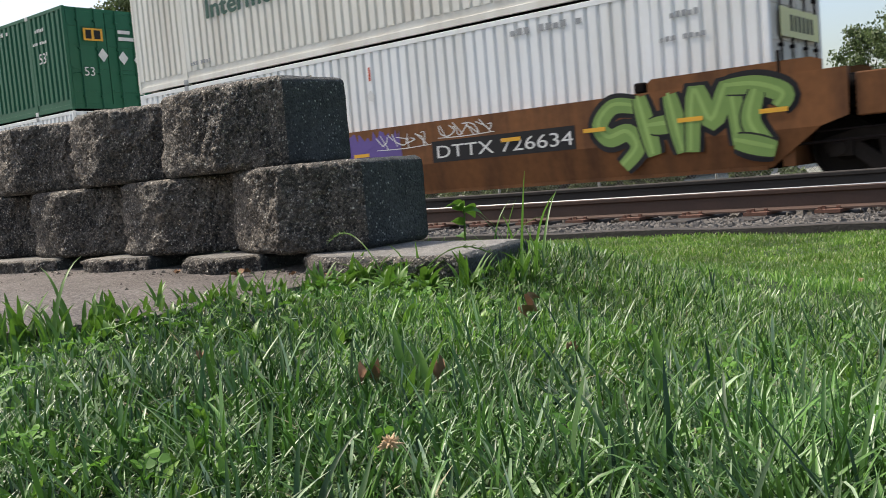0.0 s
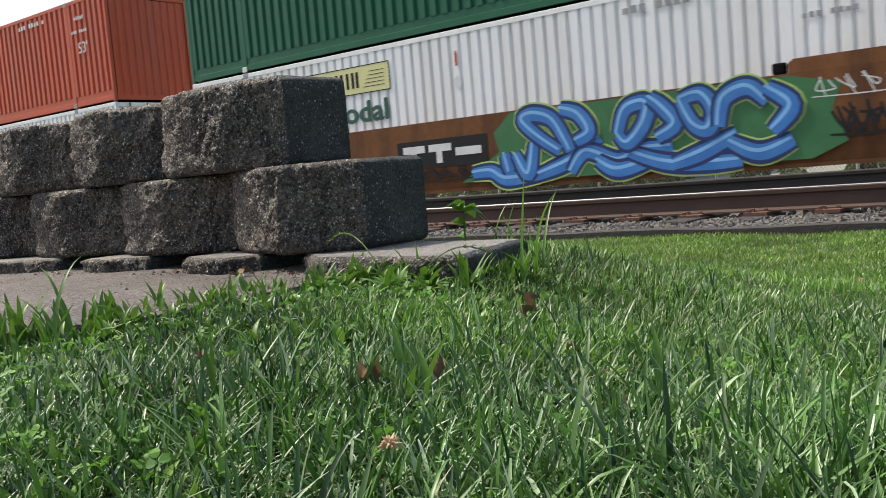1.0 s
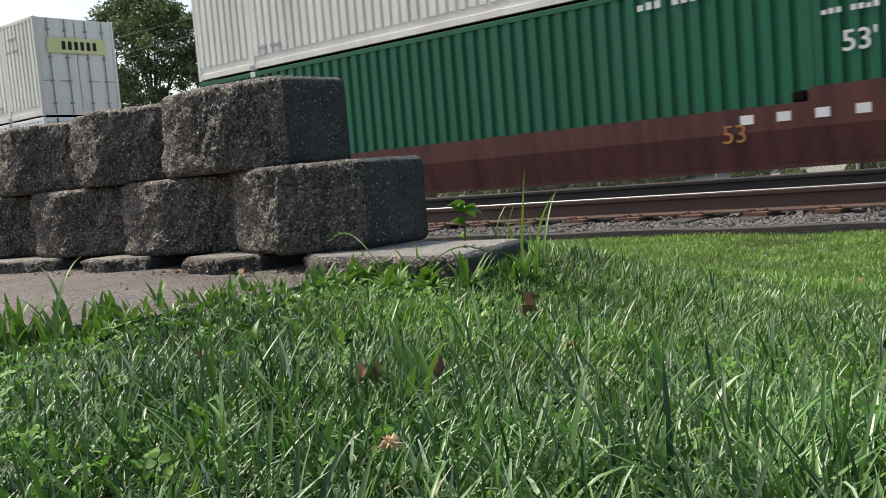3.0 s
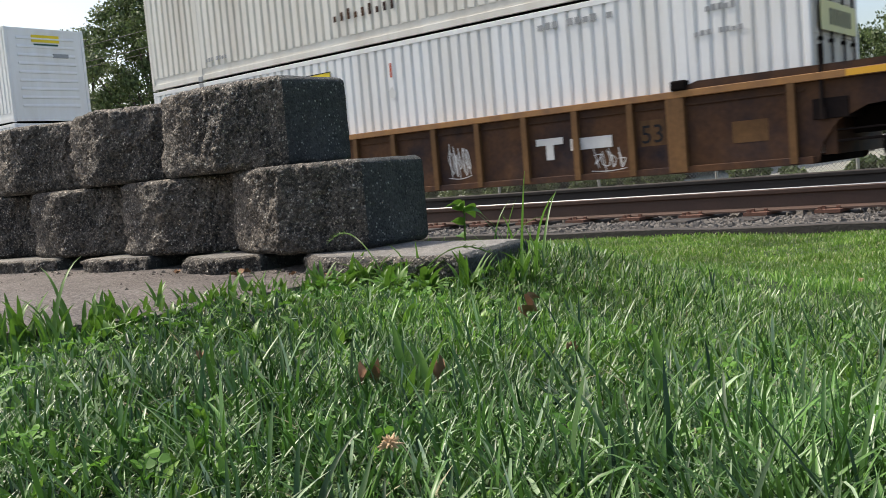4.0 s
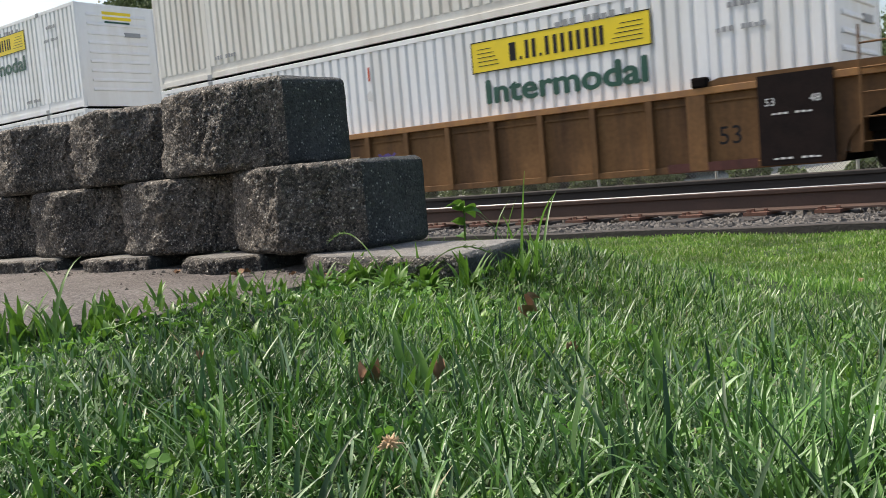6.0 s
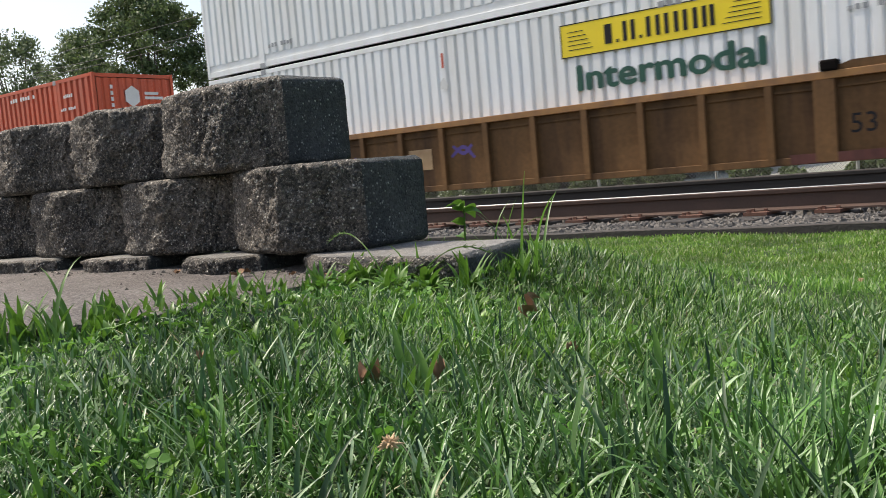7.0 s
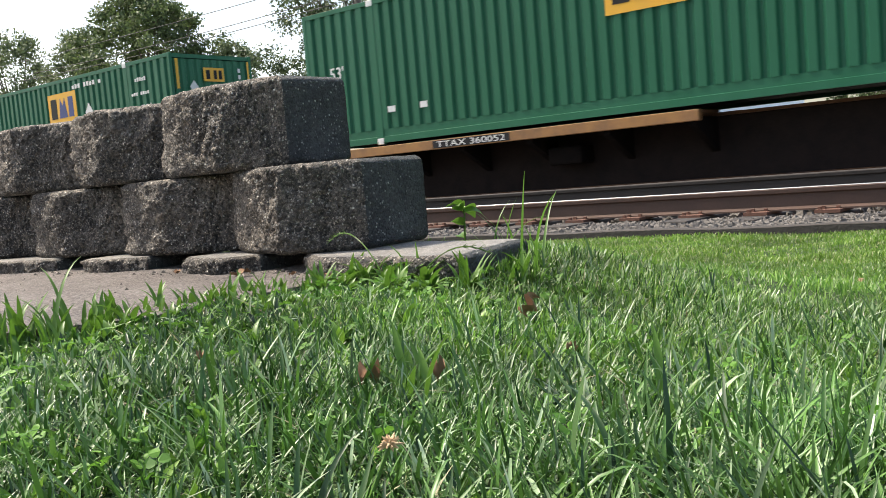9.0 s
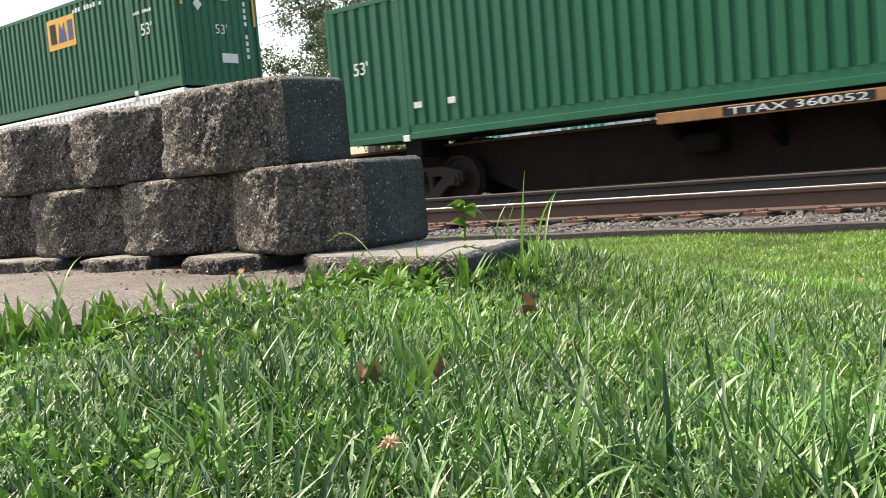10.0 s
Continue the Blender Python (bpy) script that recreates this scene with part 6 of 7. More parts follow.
def tree(x, y, z, h, w, seed, label, m="leaf", n=18000, leaf=0.099, low=0.25, lobes=34, open_=0.5):
    t = tagged(new("tree"), label, "tree", "trees behind the railway")
    t.matrix_basis = pose(x, y, z)
    r = np.random.default_rng(seed)
    bm = bmesh.new()
    fork = h * max(low, 0.2)
    bar(bm, (0, 0, -0.3), (0.05 * w * r.uniform(-1, 1), 0.03 * w, fork), h * 0.022, 9, h * 0.015)
    part("trunk", bm, M["bark"], t)
    C, R = [], []
    for k in range(lobes):
        zz = fork * 0.9 + (h - fork * 0.9) * (k + 0.5) / lobes
        s = math.sin(math.pi * min(1, max(0.08, (zz - fork * 0.6) / (h * 1.04 - fork * 0.6)))) ** 0.7
        a = k * 2.4 + r.uniform(-0.5, 0.5)
        q = w / 2 * s * r.uniform(0.15, 1.0) ** 0.6
        C.append((q * math.cos(a), q * math.sin(a), zz))
        R.append(w * r.uniform(0.6, 1.3) * (1.1 - open_ * 0.5) * 0.9 / lobes ** 0.5)
    bm = bmesh.new()
    for k in range(0, lobes, max(2, lobes // 26)):
        c = Vector(C[k])
        st = Vector((0, 0, fork + (c.z - fork) * 0.35))
        mid = st.lerp(c, 0.5) + Vector((0, 0, -0.03 * h))
        bar(bm, st, mid, h * 0.008, 5, h * 0.005)
        bar(bm, mid, c, h * 0.005, 5, h * 0.0015)
    bar(bm, (0, 0, fork), (0, 0, h * 0.8), h * 0.015, 7, h * 0.003)
    part("limb", bm, M["bark"], t)
    part("crown", leaf_cloud("crown", C, R, n, leaf, M[m], seed + 100), M[m], t)
    return t


def backdrop_trees():
    # behind the pole
    tree(-36.9, 40, -0.05, 13.6, 14.2, 1, "tall dark green leafy tree behind a timber pole", "leafdark", n=40000, leaf=0.105, low=0.33, lobes=150, open_=0.7)
    tree(-33.3, 41, -0.05, 8.6, 5.0, 22, "dark green leafy tree below a taller one", "leafdark", n=11000, leaf=0.10, low=0.15, lobes=60, open_=0.6)
    tree(-31.4, 42, -0.05, 7.0, 4.6, 2, "low dark green leafy tree beside a timber pole", "leafdark", n=11000, leaf=0.10, low=0.12, lobes=55, open_=0.6)
    # far down the line the haze is in the leaf colour
    # far down the line
    tree(-58.3, 40, -0.05, 15.4, 12.6, 3, "broad green tree above the containers", n=40000, leaf=0.145, low=0.12, lobes=130)
    tree(-70.5, 42, -0.05, 14.9, 8.0, 4, "slender pale green tree", "leafhaze", n=15000, leaf=0.135, lobes=70)
    tree(-80, 41, -0.05, 16.0, 10.0, 5, "pale green tree in haze", "leafhaze", n=13000, leaf=0.161)
    tree(-95, 42, -0.05, 17.0, 12.0, 6, "pale green tree far along the track", "leafhaze", n=13000, leaf=0.186)
    tree(-112, 48, -0.05, 19.0, 14.0, 16, "pale green tree far along the track", "leafhaze", n=13000, leaf=0.211)
    tree(-52.6, 43, -0.05, 11.2, 5.6, 7, "low green tree behind the track", "leafhaze", n=11000, leaf=0.124, lobes=60)
    tree(-62, 36, -0.05, 8.6, 8.0, 8, "low green tree behind the track", "leafhaze", n=10000, leaf=0.136, low=0.05)
    tree(-75, 36, -0.05, 9.6, 8.0, 18, "low pale tree behind the track", "leafhaze", n=10000, leaf=0.149, low=0.05)
    # over the trailers
    tree(-19.7, 56, -0.05, 9.0, 4.0, 9, "rounded dark green tree behind the yard", n=12000, leaf=0.085, low=0.15, lobes=70)
    tree(-14.0, 58, -0.05, 7.0, 5.0, 10, "green tree behind the yard", n=9000, leaf=0.105, low=0.15)
    tree(-10.6, 54, -0.05, 7.6, 5.0, 11, "green tree behind the yard", n=9000, leaf=0.105, low=0.15)
    tree(-31.6, 62, -0.05, 8.9, 6.4, 12, "thin-crowned tree behind the trailers", "leafhaze", n=5200, leaf=0.10, low=0.2, lobes=50, open_=0.8)
    for k, (x, y, h, w) in enumerate(((-6.4, 62, 6.0, 6), (-2, 60, 6.5, 7), (-46, 52, 7, 7), (-52, 50, 6, 7), (-28.5, 45, 3.2, 5))):
        tree(x, y, -0.05, h, w, 60 + k, "low green tree along the far edge of the yard", n=7000, leaf=0.124, low=0.05)


backdrop_trees()


def bushes():
    for k, (x, y, h, w) in enumerate(((-22, 24, 1.5, 3.5), (-26, 23.5, 1.9, 4.0), (-30, 25, 2.3, 4.5), (-17.0, 20.6, 0.7, 2.4), (-11.2, 20.3, 0.55, 1.6), (-7.2, 20.6, 0.42, 2.2), (-4.6, 21.0, 0.42, 2.4), (-35, 26, 2.6, 5), (-23.4, 20.3, 0.9, 2.2), (-21.2, 20.2, 0.75, 2.0), (-19.2, 20.3, 0.85, 2.0), (-15.2, 20.25, 0.72, 2.2), (-13.3, 20.2, 0.78, 2.0), (-9.7, 20.3, 0.6, 1.6))):
        b = tagged(new("bush"), "dense green bush behind the fence", "bush", "bushes along the fence")
        b.matrix_basis = pose(x, y, -0.1)
        r = np.random.default_rng(k + 300)
        C = [(r.uniform(-0.4, 0.4) * w, r.uniform(-0.4, 0.4), h * r.uniform(0.15, 0.75)) for _ in range(14)]
        bm = bmesh.new()
        for c in C[::2]:
            bar(bm, (c[0] * 0.3, 0, -0.1), c, 0.02, 5, 0.006)
        part("stem", bm, M["bark"], b)
        part("foliage", leaf_cloud("foliage", C, [h * 0.28] * 14, 1600, 0.07, M["leaf"], k + 400), M["leaf"], b)


bushes()


def pole_and_wires():
    p = tagged(new("utility_pole"), "weathered timber utility pole beside the trees", "pole")
    p.matrix_basis = pose(-25.98, 28.0, -0.1)
    bm = bmesh.new()
    bar(bm, (0, 0, -0.2), (0, 0, 11.0), 0.16, 12, 0.12)
    part("mast", bm, M["pole"], p)
    bm = bmesh.new()
    box(bm, -1.2, 1.2, -0.06, 0.06, 10.0, 10.14)
    part("cross_arm", bm, M["pole"], p)
    for za, zb, sag, back in ((9.2, 10.4, 0.35, False), (8.45, 9.9, 0.55, False), (8.15, 9.6, 0.55, False), (9.2, 9.4, 0.5, True), (8.45, 8.6, 0.5, True)):
        bm = bmesh.new()
        prev = None
        for i in range(25):
            s = i / 24
            q = Vector((-25.98 + (50 if back else -50) * s, 28.0, za + (zb - za) * s - 4 * sag * s * (1 - s)))
            ring = [bm.verts.new((q.x, q.y + 0.017 * math.cos(a), q.z + 0.017 * math.sin(a))) for a in (0.3, 1.56, 2.81, 4.07, 5.33)]
            if prev is not None:
                for k in range(5):
                    bm.faces.new((prev[k], prev[(k + 1) % 5], ring[(k + 1) % 5], ring[k]))
            prev = ring
        tagged(part("overhead_wire", bm, M["wire"]), "thin black overhead wire on timber poles", "wire", "overhead wires")
    for x in (-75.98, 24.02):
        copy_thing(p, pose(x, 28.0, 0.6))


pole_and_wires()


# ---- lawn and small plants ----
def blades(n, x0, x1, y0, y1, length, width, segs, fold, seed, keep=None, lean=(0.15, 1.0), clump=0.0, flop=0.5, mown=0.0):
    """Curved grass blades; returns vertices and faces. Each bends over towards its own side; mown ones end in a blunt cut of that share of their width."""
    r = np.random.default_rng(seed)
    x, y = r.uniform(x0, x1, n), r.uniform(y0, y1, n)
    if clump:
        k = max(1, int(n / 9))
        cx, cy = r.uniform(x0, x1, k), r.uniform(y0, y1, k)
        i = r.integers(0, k, n)
        mixed = r.uniform(size=n) < clump
        x = np.where(mixed, cx[i] + r.normal(0, 0.012, n), x)
        y = np.where(mixed, cy[i] + r.normal(0, 0.012, n), y)
    if keep is not None:
        ok = keep(x, y)
        x, y = x[ok], y[ok]
        n = len(x)
    z = lawn_height(x, y) - 0.006
    patchy = 0.75 + 0.5 * (0.5 + 0.5 * np.sin(5.1 * x + 3.3 * y) * np.sin(4.3 * y - 2.1 * x))
    L = length * r.uniform(0.55, 1.2, n) * patchy
    L = L * (1 - 0.30 * np.clip((-0.62 - x) / 0.4, 0, 1) * (y < 1.36))
    L = L * (1 + 0.12 * np.clip((x + 0.75) / 0.4, 0, 1) * (y < 1.5))
    W = width * r.uniform(0.55, 1.3, n)
    az = r.uniform(0, 2 * np.pi, n)
    a0 = r.uniform(*lean, n) * 0.55
    droop = r.uniform(size=n) < 0.35
    bend = np.where(droop, r.uniform(1.2, 2.6, n), r.uniform(0.1, 0.9, n)) * flop + 0.05
    dx, dy = np.cos(az), np.sin(az)
    tw = az + np.pi / 2 + r.normal(0, 0.35, n)
    sx, sy = np.cos(tw), np.sin(tw)
    rows = []
    px, py, pz = x.copy(), y.copy(), z.copy()
    for s in range(segs + 1):
        t = s / segs
        ww = W * (0.75 + 0.45 * t) * (1 - (1 - mown) * t ** 3) * 0.5 if s < segs or mown else W * 0
        if s == segs and not mown:
            rows.append([np.stack([px, py, pz], 1)])
        elif fold:
            rows.append([np.stack([px - sx * ww, py - sy * ww, pz], 1), np.stack([px, py, pz - ww * 0.45], 1), np.stack([px + sx * ww, py + sy * ww, pz], 1)])
        else:
            rows.append([np.stack([px - sx * ww, py - sy * ww, pz], 1), np.stack([px + sx * ww, py + sy * ww, pz], 1)])
        a = a0 + bend * (t + 0.5 / segs)
        px, py, pz = px + dx * np.sin(a) * L / segs, py + dy * np.sin(a) * L / segs, pz + np.cos(a) * L / segs
        pz = np.maximum(pz, z + 0.004)
    cols = [c for row in rows for c in row]
    k = len(cols)
    v = np.stack(cols, 1).reshape(-1, 3)
    m = 3 if fold else 2
    quads, tris = [], []
    for s in range(segs if mown else segs - 1):
        for c in range(m - 1):
            quads.append((s * m + c, s * m + c + 1, (s + 1) * m + c + 1, (s + 1) * m + c))
    for c in range(0 if mown else m - 1):
        tris.append(((segs - 1) * m + c, (segs - 1) * m + c + 1, segs * m))
    base = k * np.arange(n)[:, None, None]
    Q = (np.array(quads)[None] + base).reshape(-1, 4) if quads else np.zeros((0, 4), int)
    T = (np.array(tris)[None] + base).reshape(-1, 3) if tris else np.zeros((0, 3), int)
    return v, Q, T


def grass_mesh(name, sets, m):
    """One mesh out of several sets of blades, filled in bulk."""
    vs, loops, starts, totals = [], [], [], []
    off, lo = 0, 0
    for v, Q, T in sets:
        vs.append(v)
        for F in (Q, T):
            if len(F):
                w = F.shape[1]
                loops.append((F + off).ravel())
                starts.append(lo + w * np.arange(len(F)))
                totals.append(np.full(len(F), w))
                lo += w * len(F)
        off += len(v)
    V3, Lp, St, To = np.concatenate(vs), np.concatenate(loops), np.concatenate(starts), np.concatenate(totals)
    me = bpy.data.meshes.new(name)
    me.vertices.add(len(V3))
    me.vertices.foreach_set("co", V3.astype(np.float32).ravel())
    me.loops.add(len(Lp))
    me.loops.foreach_set("vertex_index", Lp.astype(np.int32))
    me.polygons.add(len(St))
    me.polygons.foreach_set("loop_start", St.astype(np.int32))
    me.polygons.foreach_set("loop_total", To.astype(np.int32))
    me.update(calc_edges=True)
    me.materials.append(m)
    me.shade_smooth()
    return me


def off_pad(x, y):
    """Everywhere but on the pad and under the wall."""
    edge = -1.315 - 0.14 * np.clip((0.80 - y) / 0.15, 0, 1) + 0.03 * np.sin(9 * y) + 0.02 * np.sin(23 * y)
    pad_ = (x < edge) & (y < 1.30)
    wall_ = (x < -1.04) & (y > 1.32) & (y < 1.66)
    stalk = (((x + 0.705) ** 2 + (y - 1.05) ** 2 < 0.016 ** 2) | ((x + 0.536) ** 2 + (y - 0.635) ** 2 < 0.012 ** 2))
    stalk = stalk | ((x + 0.395) ** 2 + (y - 0.402) ** 2 < 0.022 ** 2)
    return ~(pad_ | wall_ | stalk)


def lawn():
    near = [blades(64000, -1.45, 0.6, -0.15, 1.75, 0.038, 0.0029, 4, True, 1, off_pad, clump=0.45, flop=0.8, lean=(0.0, 1.7), mown=0.3),
            blades(48000, -1.45, 0.6, -0.15, 1.75, 0.033, 0.0024, 4, True, 8, off_pad, clump=0.5, flop=1.0, lean=(0.2, 2.2)),
            blades(2100, -1.45, 0.6, 0.0, 1.7, 0.066, 0.0046, 6, True, 2, off_pad, clump=0.8, flop=0.8, lean=(0.0, 1.8)),
            blades(26000, -0.9, 0.45, 0.0, 0.85, 0.042, 0.0026, 4, True, 11, off_pad, clump=0.5, flop=0.8, lean=(0.0, 1.8)),
            blades(2000, -0.75, 0.5, 0.22, 1.15, 0.074, 0.0040, 6, True, 10, off_pad, clump=0.75, flop=0.95, lean=(0.0, 1.6)),
            blades(2600, -1.40, -0.95, 0.2, 1.5, 0.046, 0.0058, 4, True, 3, off_pad, clump=0.8, flop=0.8)]
    tagged(new("lawn_grass", grass_mesh("lawn_grass", near, M["grass"])), "mown green lawn grass, sheen painted on its paler bent blades", "grass", kind="stuff")
    low = [blades(900, -1.44, -1.2, 0.30, 0.8, 0.045, 0.0075, 4, True, 25, off_pad, clump=0.8, flop=0.9, lean=(0.0, 1.8)),
           blades(4200, -1.27, -0.55, 0.25, 1.36, 0.034, 0.0098, 4, True, 21, off_pad, clump=0.85, flop=1.0, lean=(0.0, 2.4)),
           blades(1800, -0.6, 0.35, 0.3, 1.5, 0.030, 0.009, 4, True, 22, off_pad, clump=0.9, flop=1.0, lean=(0.0, 2.4))]
    tagged(new("low_weeds", grass_mesh("low_weeds", low, M["broad"])), "low broad-leaved green weeds between the grass blades", "weeds", kind="stuff")
    thatch = [blades(4200, -1.2, 0.4, 0.2, 1.6, 0.040, 0.0020, 3, False, 23, off_pad, clump=0.6, flop=1.3, lean=(0.5, 2.6)),
              blades(160, -1.2, 0.3, 0.3, 1.4, 0.105, 0.0024, 5, False, 24, off_pad, flop=0.9, lean=(1.6, 2.4))]
    tagged(new("dry_thatch", grass_mesh("dry_thatch", thatch, M["thatch"])), "pale dry clippings lying in the grass", "dry grass", kind="stuff")
    mid = [blades(34000, -1.2, 0.6, 0.85, 1.75, 0.034, 0.0028, 3, True, 9, off_pad, clump=0.4, mown=0.4, flop=0.8),
           blades(96000, -3.4, 0.5, 1.6, 3.7, 0.030, 0.0034, 2, False, 4, off_pad, clump=0.4, mown=0.5, flop=0.7),
           blades(900, -3.2, 0.5, 1.6, 3.3, 0.055, 0.005, 4, False, 5, off_pad, clump=0.6, flop=0.8)]
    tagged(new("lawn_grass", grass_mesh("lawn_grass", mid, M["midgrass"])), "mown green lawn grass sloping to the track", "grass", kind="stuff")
    far = [blades(170000, -5.6, 0.4, 2.5, 5.56, 0.028, 0.0045, 2, False, 6, None, mown=0.5, flop=0.8),
           blades(36000, -9, 6, -4, 5.56, 0.050, 0.007, 2, False, 7, lambda x, y: off_pad(x, y) & ((x < -5.6) | (x > 0.4) | (y < -0.15)))]
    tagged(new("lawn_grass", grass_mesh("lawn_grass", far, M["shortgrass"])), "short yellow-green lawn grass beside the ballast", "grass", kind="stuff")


lawn()


def leaf_mesh(name, L, W, bend, m, teeth=0):
    """A broad leaf that rises and bows over, with a folded midrib, lying along +x."""
    bm = bmesh.new()
    rows = []
    n = 8
    for k in range(n + 1):
        t = k / n
        w = W / 2 * math.sin(math.pi * min(0.985, t ** 0.75 + 0.03)) ** 0.8
        if teeth:
            w *= 1 + 0.22 * (k % 2)
        a = 0.9 - bend * t
        x = L * t * math.cos(0.5) if k == 0 else rows[-1][3] + L / n * math.cos(a)
        z = 0 if k == 0 else rows[-1][4] + L / n * math.sin(a)
        rows.append((bm.verts.new((x, -w, z + w * 0.3)), bm.verts.new((x, 0, z)), bm.verts.new((x, w, z + w * 0.3)), x, z))
    for a, b in zip(rows, rows[1:]):
        for c in (0, 1):
            bm.faces.new((a[c], a[c + 1], b[c + 1], b[c]))
    return mesh_of(bm, name, m, smooth=True)


def weeds():
    kinds = [leaf_mesh("leaf", L, W, b, M["broad"], t) for L, W, b, t in ((0.080, 0.019, 1.2, 0), (0.10, 0.022, 1.5, 1), (0.06, 0.020, 0.9, 0), (0.10, 0.015, 1.2, 0), (0.045, 0.020, 1.2, 0))]
    r = np.random.default_rng(5)
    spots = []
    for k in range(15):
        spots.append((-1.25 + r.uniform(-0.06, 0.05), 0.52 + k * 0.058 + r.uniform(-0.03, 0.03), r.uniform(0.35, 0.75)))
    for k in range(24):
        spots.append((r.uniform(-1.27, -0.95), r.uniform(1.14, 1.27), r.uniform(0.4, 0.75)))
    for k in range(30):
        spots.append((r.uniform(-1.24, -0.85), r.uniform(0.6, 1.2), r.uniform(0.3, 0.5)))
    for k in range(16):
        spots.append((r.uniform(-1.15, -0.80), r.uniform(0.75, 1.25), r.uniform(0.35, 0.6)))
    for k in range(16):
        spots.append((r.uniform(-1.0, 0.0), r.uniform(0.45, 1.3), r.uniform(0.25, 0.4)))
    for x, y, s in spots:
        w = tagged(new("weed_plant"), "small broad-leaved green weed in the grass", "weed", "weeds in the lawn")
        w.matrix_basis = pose(x, y, float(lawn_height(np.array(x), np.array(y))) - 0.004)
        n = int(r.integers(6, 11))
        for i in range(n):
            o = part("leaf", kinds[int(r.integers(0, 5))], M["broad"], w)
            q = s * r.uniform(0.7, 1.15)
            o.matrix_basis = pose(0, 0, 0, r.uniform(-15, 15), r.uniform(-50, 0), i * 137.5 + r.uniform(-20, 20)) @ Matrix.Diagonal((q, q, q, 1))


weeds()


def clover():
    """Clover: three round leaflets each, low among the blades."""
    r = np.random.default_rng(12)
    v, f = [], []
    for k in range(900):
        x, y = r.uniform(-1.25, 0.3), r.uniform(0.25, 1.5)
        if not off_pad(np.array(x), np.array(y)) or math.hypot(x, y) < 0.62:
            continue
        z = float(lawn_height(np.array(x), np.array(y))) + r.uniform(0.010, 0.026)
        a0, s = r.uniform(0, 6.28), r.uniform(0.0028, 0.0056)
        tx, ty = r.normal(0, 0.35), r.normal(0, 0.35)
        for j in range(3):
            a = a0 + j * 2.094
            cx, cy = math.cos(a) * s, math.sin(a) * s
            i = len(v)
            for q in range(7):
                b = q * 2 * math.pi / 7
                px, py = cx + math.cos(b) * s * 0.85, cy + math.sin(b) * s * 0.85
                v.append((x + px, y + py, z + px * tx + py * ty + 0.45 * abs(px * math.sin(a) - py * math.cos(a))))
            f.append(tuple(range(i, i + 7)))
    me = raw("clover_leaves", v, f, M["clover"])
    tagged(new("clover_leaves", me), "low green clover leaves among the grass", "clover", kind="stuff")


clover()


def tufts():
    """Tall seeding grass by the wall's end and behind it."""
    r = np.random.default_rng(9)
    for x, y, n, h, base in ((-0.99, 1.48, 7, 0.22, 0.36), (-1.24, 1.78, 7, 0.17, 0.37), (-1.30, 0.70, 2, 0.14, 0.41), (-1.12, 1.29, 7, 0.09, 0.40), (-0.94, 1.40, 8, 0.13, 0.35)):
        t = tagged(new("grass_tuft"), "tall thin grass tuft at the foot of the wall", "grass tuft", "tall grass by the wall")
        t.matrix_basis = pose(x, y, base)
        for k in range(n):
            L = h * r.uniform(0.5, 1.2)
            a = r.uniform(0, 6.28)
            b = r.uniform(0.1, 1.5)
            lean = r.uniform(0.0, 0.4)
            bm = bmesh.new()
            prev = None
            px, pz = 0.0, 0.0
            m = 7
            for i in range(m + 1):
                q = i / m
                w = 0.0032 * (1 - q ** 2) + 0.0004
                cur = (bm.verts.new((px, -w, pz)), bm.verts.new((px, 0, pz - w * 0.5)), bm.verts.new((px, w, pz)))
                if prev:
                    bm.faces.new((prev[0], prev[1], cur[1], cur[0]))
                    bm.faces.new((prev[1], prev[2], cur[2], cur[1]))
                prev = cur
                th = lean + b * q ** 1.5
                px, pz = px + math.sin(th) * L / m, pz + math.cos(th) * L / m
            o = part("blade", bm, M["midgrass"], t, smooth=True)
            o.matrix_basis = pose(r.uniform(-0.03, 0.03), r.uniform(-0.03, 0.03), 0, 0, 0, math.degrees(a))
    # arching stalks over the base slab
    for x, y, z, h, turn in ((-1.14, 1.24, 0.41, 0.20, 165), (-1.10, 1.26, 0.40, 0.15, 20), (-0.86, 1.0, 0.37, 0.11, 200)):
        t = tagged(new("grass_stalk"), "thin arching green grass stalk with a seed head", "grass stalk", "seeding grass stalks")
        t.matrix_basis = pose(x, y, z, 0, 0, turn)
        P = [Vector((h * 1.0 * q, 0, h * (1.35 * q - 0.95 * q * q))) for q in [k / 10 for k in range(11)]]
        bm = bmesh.new()
        for a, b in zip(P, P[1:]):
            bar(bm, a, b, 0.0013, 5)
        part("stem", bm, M["midgrass"], t)
        bm = bmesh.new()
        for k, a in enumerate(P[7:]):
            for j in range(4):
                bar(bm, a, a + Vector((0.010, 0.004 * (-1) ** j, 0.004 * (j - 1.5))), 0.0012, 4, 0.0003)
        part("seed_head", bm, M["midgrass"], t)
    # coarse broad-bladed grass along the pad's edge
    edge = [(r.uniform(-1.40, -1.22), 0.52 + 0.027 * k, int(r.integers(5, 10)), r.uniform(0.04, 0.07)) for k in range(26)]
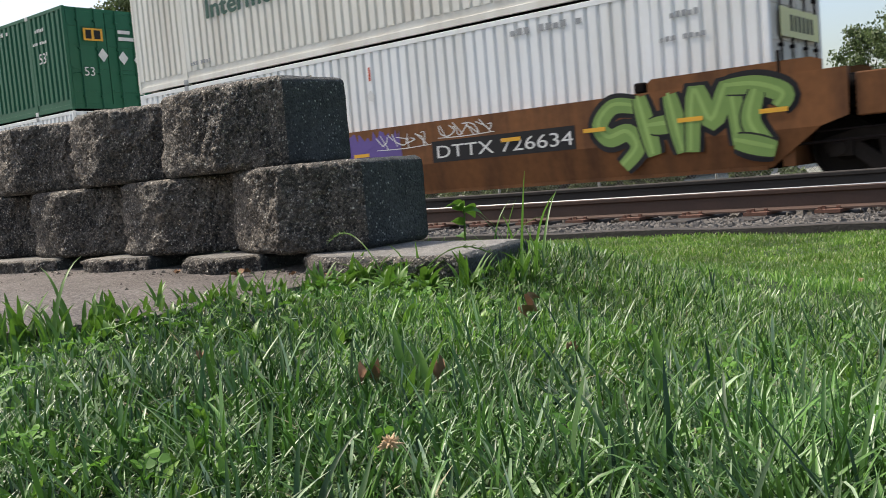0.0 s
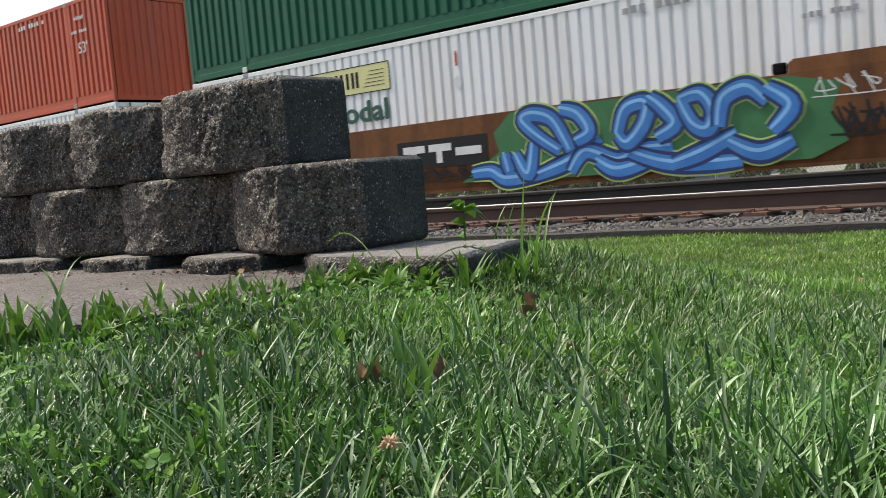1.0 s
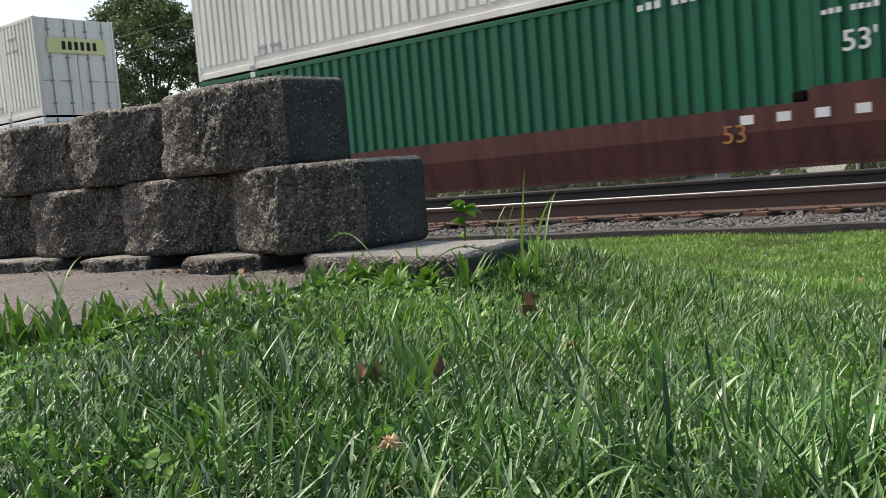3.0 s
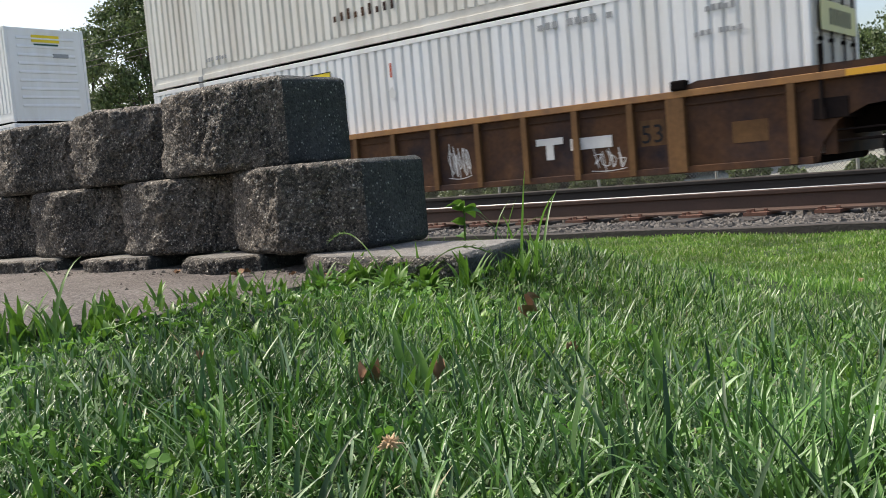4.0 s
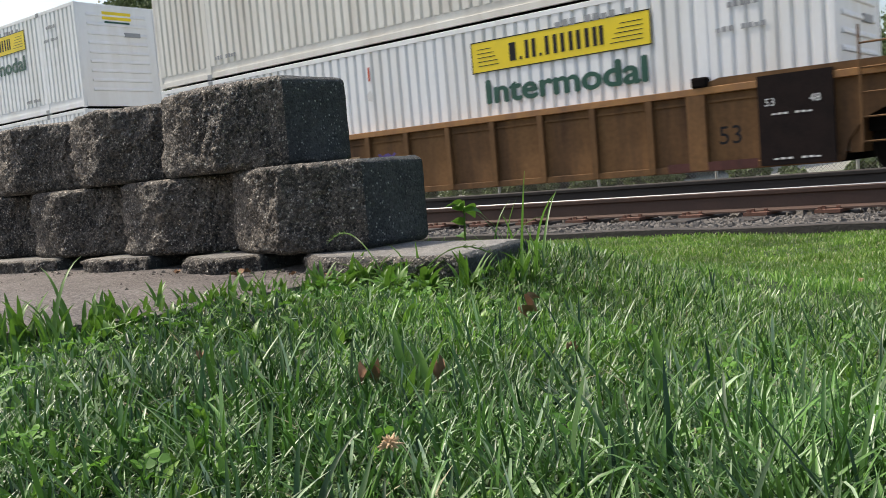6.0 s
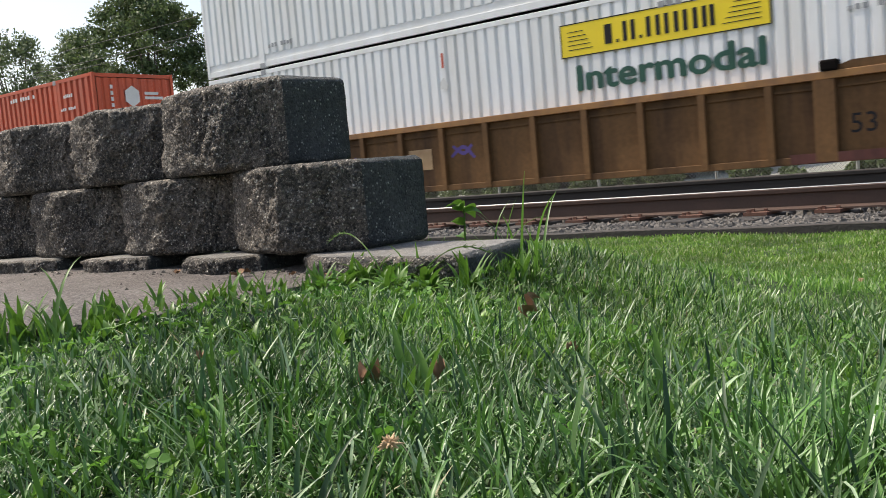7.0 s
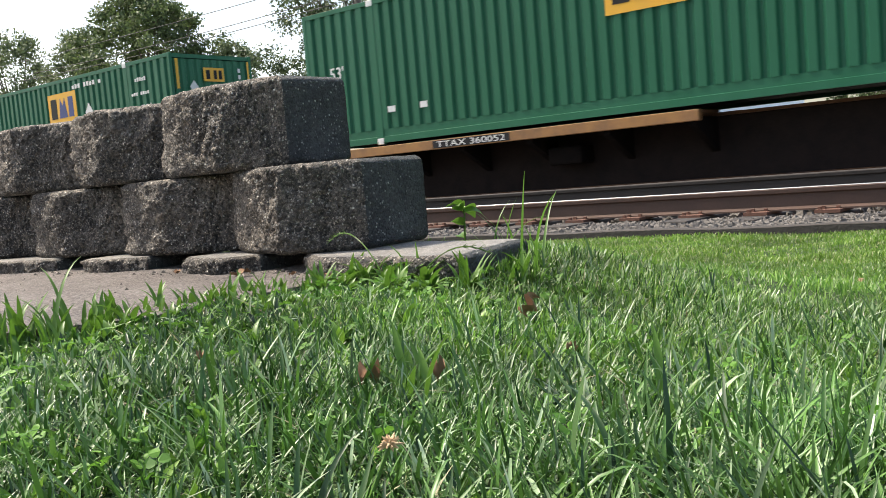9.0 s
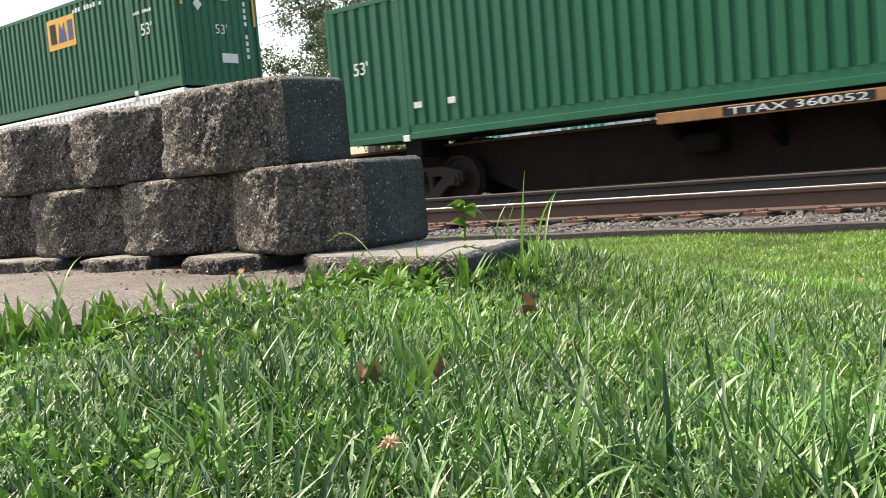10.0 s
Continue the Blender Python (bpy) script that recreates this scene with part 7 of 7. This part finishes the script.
    for x, y, n, h in (*edge, (-1.36, 0.655, 16, 0.082), (-1.31, 0.69, 9, 0.075), (-1.27, 0.735, 9, 0.055), (-1.285, 0.96, 11, 0.058), (-1.30, 1.11, 10, 0.05), (-1.25, 1.17, 8, 0.05),
                       (-1.21, 1.25, 12, 0.065), (-1.10, 1.24, 9, 0.055), (-0.97, 1.27, 12, 0.075), (-0.93, 1.36, 10, 0.085), (-0.55, 0.62, 7, 0.085), (-0.62, 0.72, 6, 0.075), (-0.36, 0.75, 6, 0.08)):
        t = tagged(new("grass_tuft"), "coarse broad-bladed green grass tuft in the lawn", "grass tuft", "coarse grass tufts")
        t.matrix_basis = pose(x, y, float(lawn_height(np.array(x), np.array(y))) - 0.004)
        for k in range(n):
            L, b, lean = h * r.uniform(0.6, 1.2), r.uniform(0.1, 1.1), r.uniform(0.0, 0.55)
            bm = bmesh.new()
            prev, px, pz, m = None, 0.0, 0.0, 7
            for i in range(m + 1):
                q = i / m
                w = 0.0042 * (0.7 + 0.6 * q) * (1 - q ** 3) + 0.0003
                cur = (bm.verts.new((px, -w, pz + w * 0.35)), bm.verts.new((px, 0, pz - w * 0.2)), bm.verts.new((px, w, pz + w * 0.35)))
                if prev:
                    bm.faces.new((prev[0], prev[1], cur[1], cur[0]))
                    bm.faces.new((prev[1], prev[2], cur[2], cur[1]))
                prev = cur
                th = lean + b * q ** 1.5
                px, pz = px + math.sin(th) * L / m, pz + math.cos(th) * L / m
            o = part("blade", bm, M["broad"], t, smooth=True)
            o.matrix_basis = pose(r.uniform(-0.02, 0.02), r.uniform(-0.02, 0.02), 0, 0, 0, r.uniform(0, 360))
    # a leafy shoot behind the wall's end
    w = tagged(new("weed_plant"), "leafy green weed standing behind the wall", "weed", "weeds in the lawn")
    w.matrix_basis = pose(-1.335, 1.73, 0.36)
    bm = bmesh.new()
    bar(bm, (0, 0, 0), (0.012, 0.0, 0.16), 0.003, 6, 0.002)
    part("stem", bm, M["broad"], w)
    lf = leaf_mesh("leaf", 0.055, 0.038, 1.3, M["broad"])
    for k in range(8):
        o = part("leaf", lf, M["broad"], w)
        q = r.uniform(0.55, 1.2)
        o.matrix_basis = pose(0.005, 0, (0.06, 0.09, 0.12, 0.15, 0.16, 0.155, 0.16, 0.165)[k], r.uniform(-35, 35), r.uniform(-10, 40), k * 137.5 + r.uniform(-30, 30)) @ Matrix.Diagonal((q, q, q, 1))


tufts()


def dead_things():
    f = tagged(new("dry_clover_flower"), "dry straw-brown clover flower on a bent stalk", "flower")
    f.matrix_basis = pose(-0.397, 0.420, 0.391)
    bm = bmesh.new()
    bar(bm, (-0.010, -0.034, -0.02), (0, -0.001, 0.040), 0.0016, 6)
    part("stalk", bm, M["broad"], f)
    bm = bmesh.new()
    r = np.random.default_rng(2)
    for k in range(64):
        z = 1 - 2 * (k + 0.5) / 64
        a = k * 2.4 + r.uniform(-0.4, 0.4)
        q = math.sqrt(1 - z * z)
        d = Vector((q * math.cos(a), q * math.sin(a), z * 0.6 + 0.05))
        tip = d * r.uniform(0.004, 0.0100) + Vector((r.uniform(-0.001, 0.001), r.uniform(-0.001, 0.001), 0.042))
        bar(bm, d * 0.0015 + Vector((0, 0, 0.042)), tip, 0.0015, 4, 0.0004)
    part("petal_head", bm, M["straw"], f)
    copy_thing(f, pose(-0.60, 2.33, 0.224, 0, 0, 50))
    spots = ((-0.716, 1.070, 0.040, 0.036), (-0.544, 0.650, 0.040, 0.026), (-0.585, 0.600, 0.034, 0.030), (-0.566, 0.928, 0.032, 0.016), (-0.784, 0.560, 0.032, 0.014), (-1.60, 1.27, 0.010, 0.05), (-1.86, 1.29, 0.008, 0.03), (-1.42, 1.26, 0.008, 0.025), (-1.30, 1.24, 0.008, 0.02))
    for k, (x, y, dz, s) in enumerate(spots):
        bm = bmesh.new()
        rr = np.random.default_rng(k + 70)
        n, flat = 9, 1.0 if x > -1.27 else 0.35
        g = [[bm.verts.new((s * (i / n - 0.5), s * 0.55 * (j / 4 - 0.5) * math.sin(math.pi * (0.06 + 0.9 * i / n)), flat * (s * 0.22 * math.sin(i * 1.1 + k) + s * 0.2 * math.cos(j * 1.4)) + rr.uniform(-0.02, 0.02) * s)) for j in range(5)] for i in range(n + 1)]
        for i in range(n):
            for j in range(4):
                bm.faces.new((g[i][j], g[i + 1][j], g[i + 1][j + 1], g[i][j + 1]))
        o = part("dry_leaf", bm, M["dry"], None, "curled dry brown leaf", smooth=True)
        tagged(o, category="leaf", group="dry leaves on lawn and pad")
        ground_z = 0.425 if x < -1.27 else float(lawn_height(np.array(x), np.array(y)))
        o.matrix_basis = pose(x, y, ground_z + (dz if x > -1.27 else 0.004), *((rr.uniform(-40, 40), rr.uniform(-50, 30)) if x > -1.27 else (rr.uniform(-12, 12), rr.uniform(-12, 12))), rr.uniform(0, 360))


dead_things()


def crumbs():
    """Bits of dirt and bark at the foot of the wall."""
    r = np.random.default_rng(31)
    v, f = [], []
    for k in range(230):
        x = r.uniform(-3.4, -1.35)
        y = 1.36 - abs(r.normal(0, 0.05)) if k < 180 else r.uniform(0.8, 1.3)
        s = r.uniform(0.002, 0.006) if k % 6 else r.uniform(0.006, 0.012)
        i = len(v)
        a = r.uniform(0, 3.14)
        ca, sa = math.cos(a) * s, math.sin(a) * s * 0.6
        for px, py, pz in ((ca, sa, 0), (-sa, ca * 0.5, 0), (-ca, -sa, 0), (sa, -ca * 0.5, 0), (0, 0, s * 0.6)):
            v.append((x + px, y + py, 0.420 + pz))
        for q in range(4):
            f.append((i + q, i + (q + 1) % 4, i + 4))
    tagged(new("dirt_crumbs", raw("dirt_crumbs", v, f, M["tie"])), "dark crumbs of dirt and bark on the pad", "dirt", kind="stuff")


crumbs()


# ---- what moves ----
def motions():
    """The train rolls by at a steady speed; the wheels turn with it."""
    for thing, u in RIDERS:
        z = thing.location.z
        walk(thing, [(t, pose(u + V * t, MIDY, z)) for t in (0.0, 5.0, 10.0)])
    for thing, u in CARS:
        walk(thing, [(t, pose(u + V * t, MIDY, 0.0)) for t in (0.0, 5.0, 10.0)])
    step = math.degrees(V / FPS / 0.483)
    for w, sx, a0 in WHEELS:
        walk(w, [(k / FPS, pose(sx, 0, 0, 0, a0 + k * step, 0)) for k in range(0, 301)])


motions()
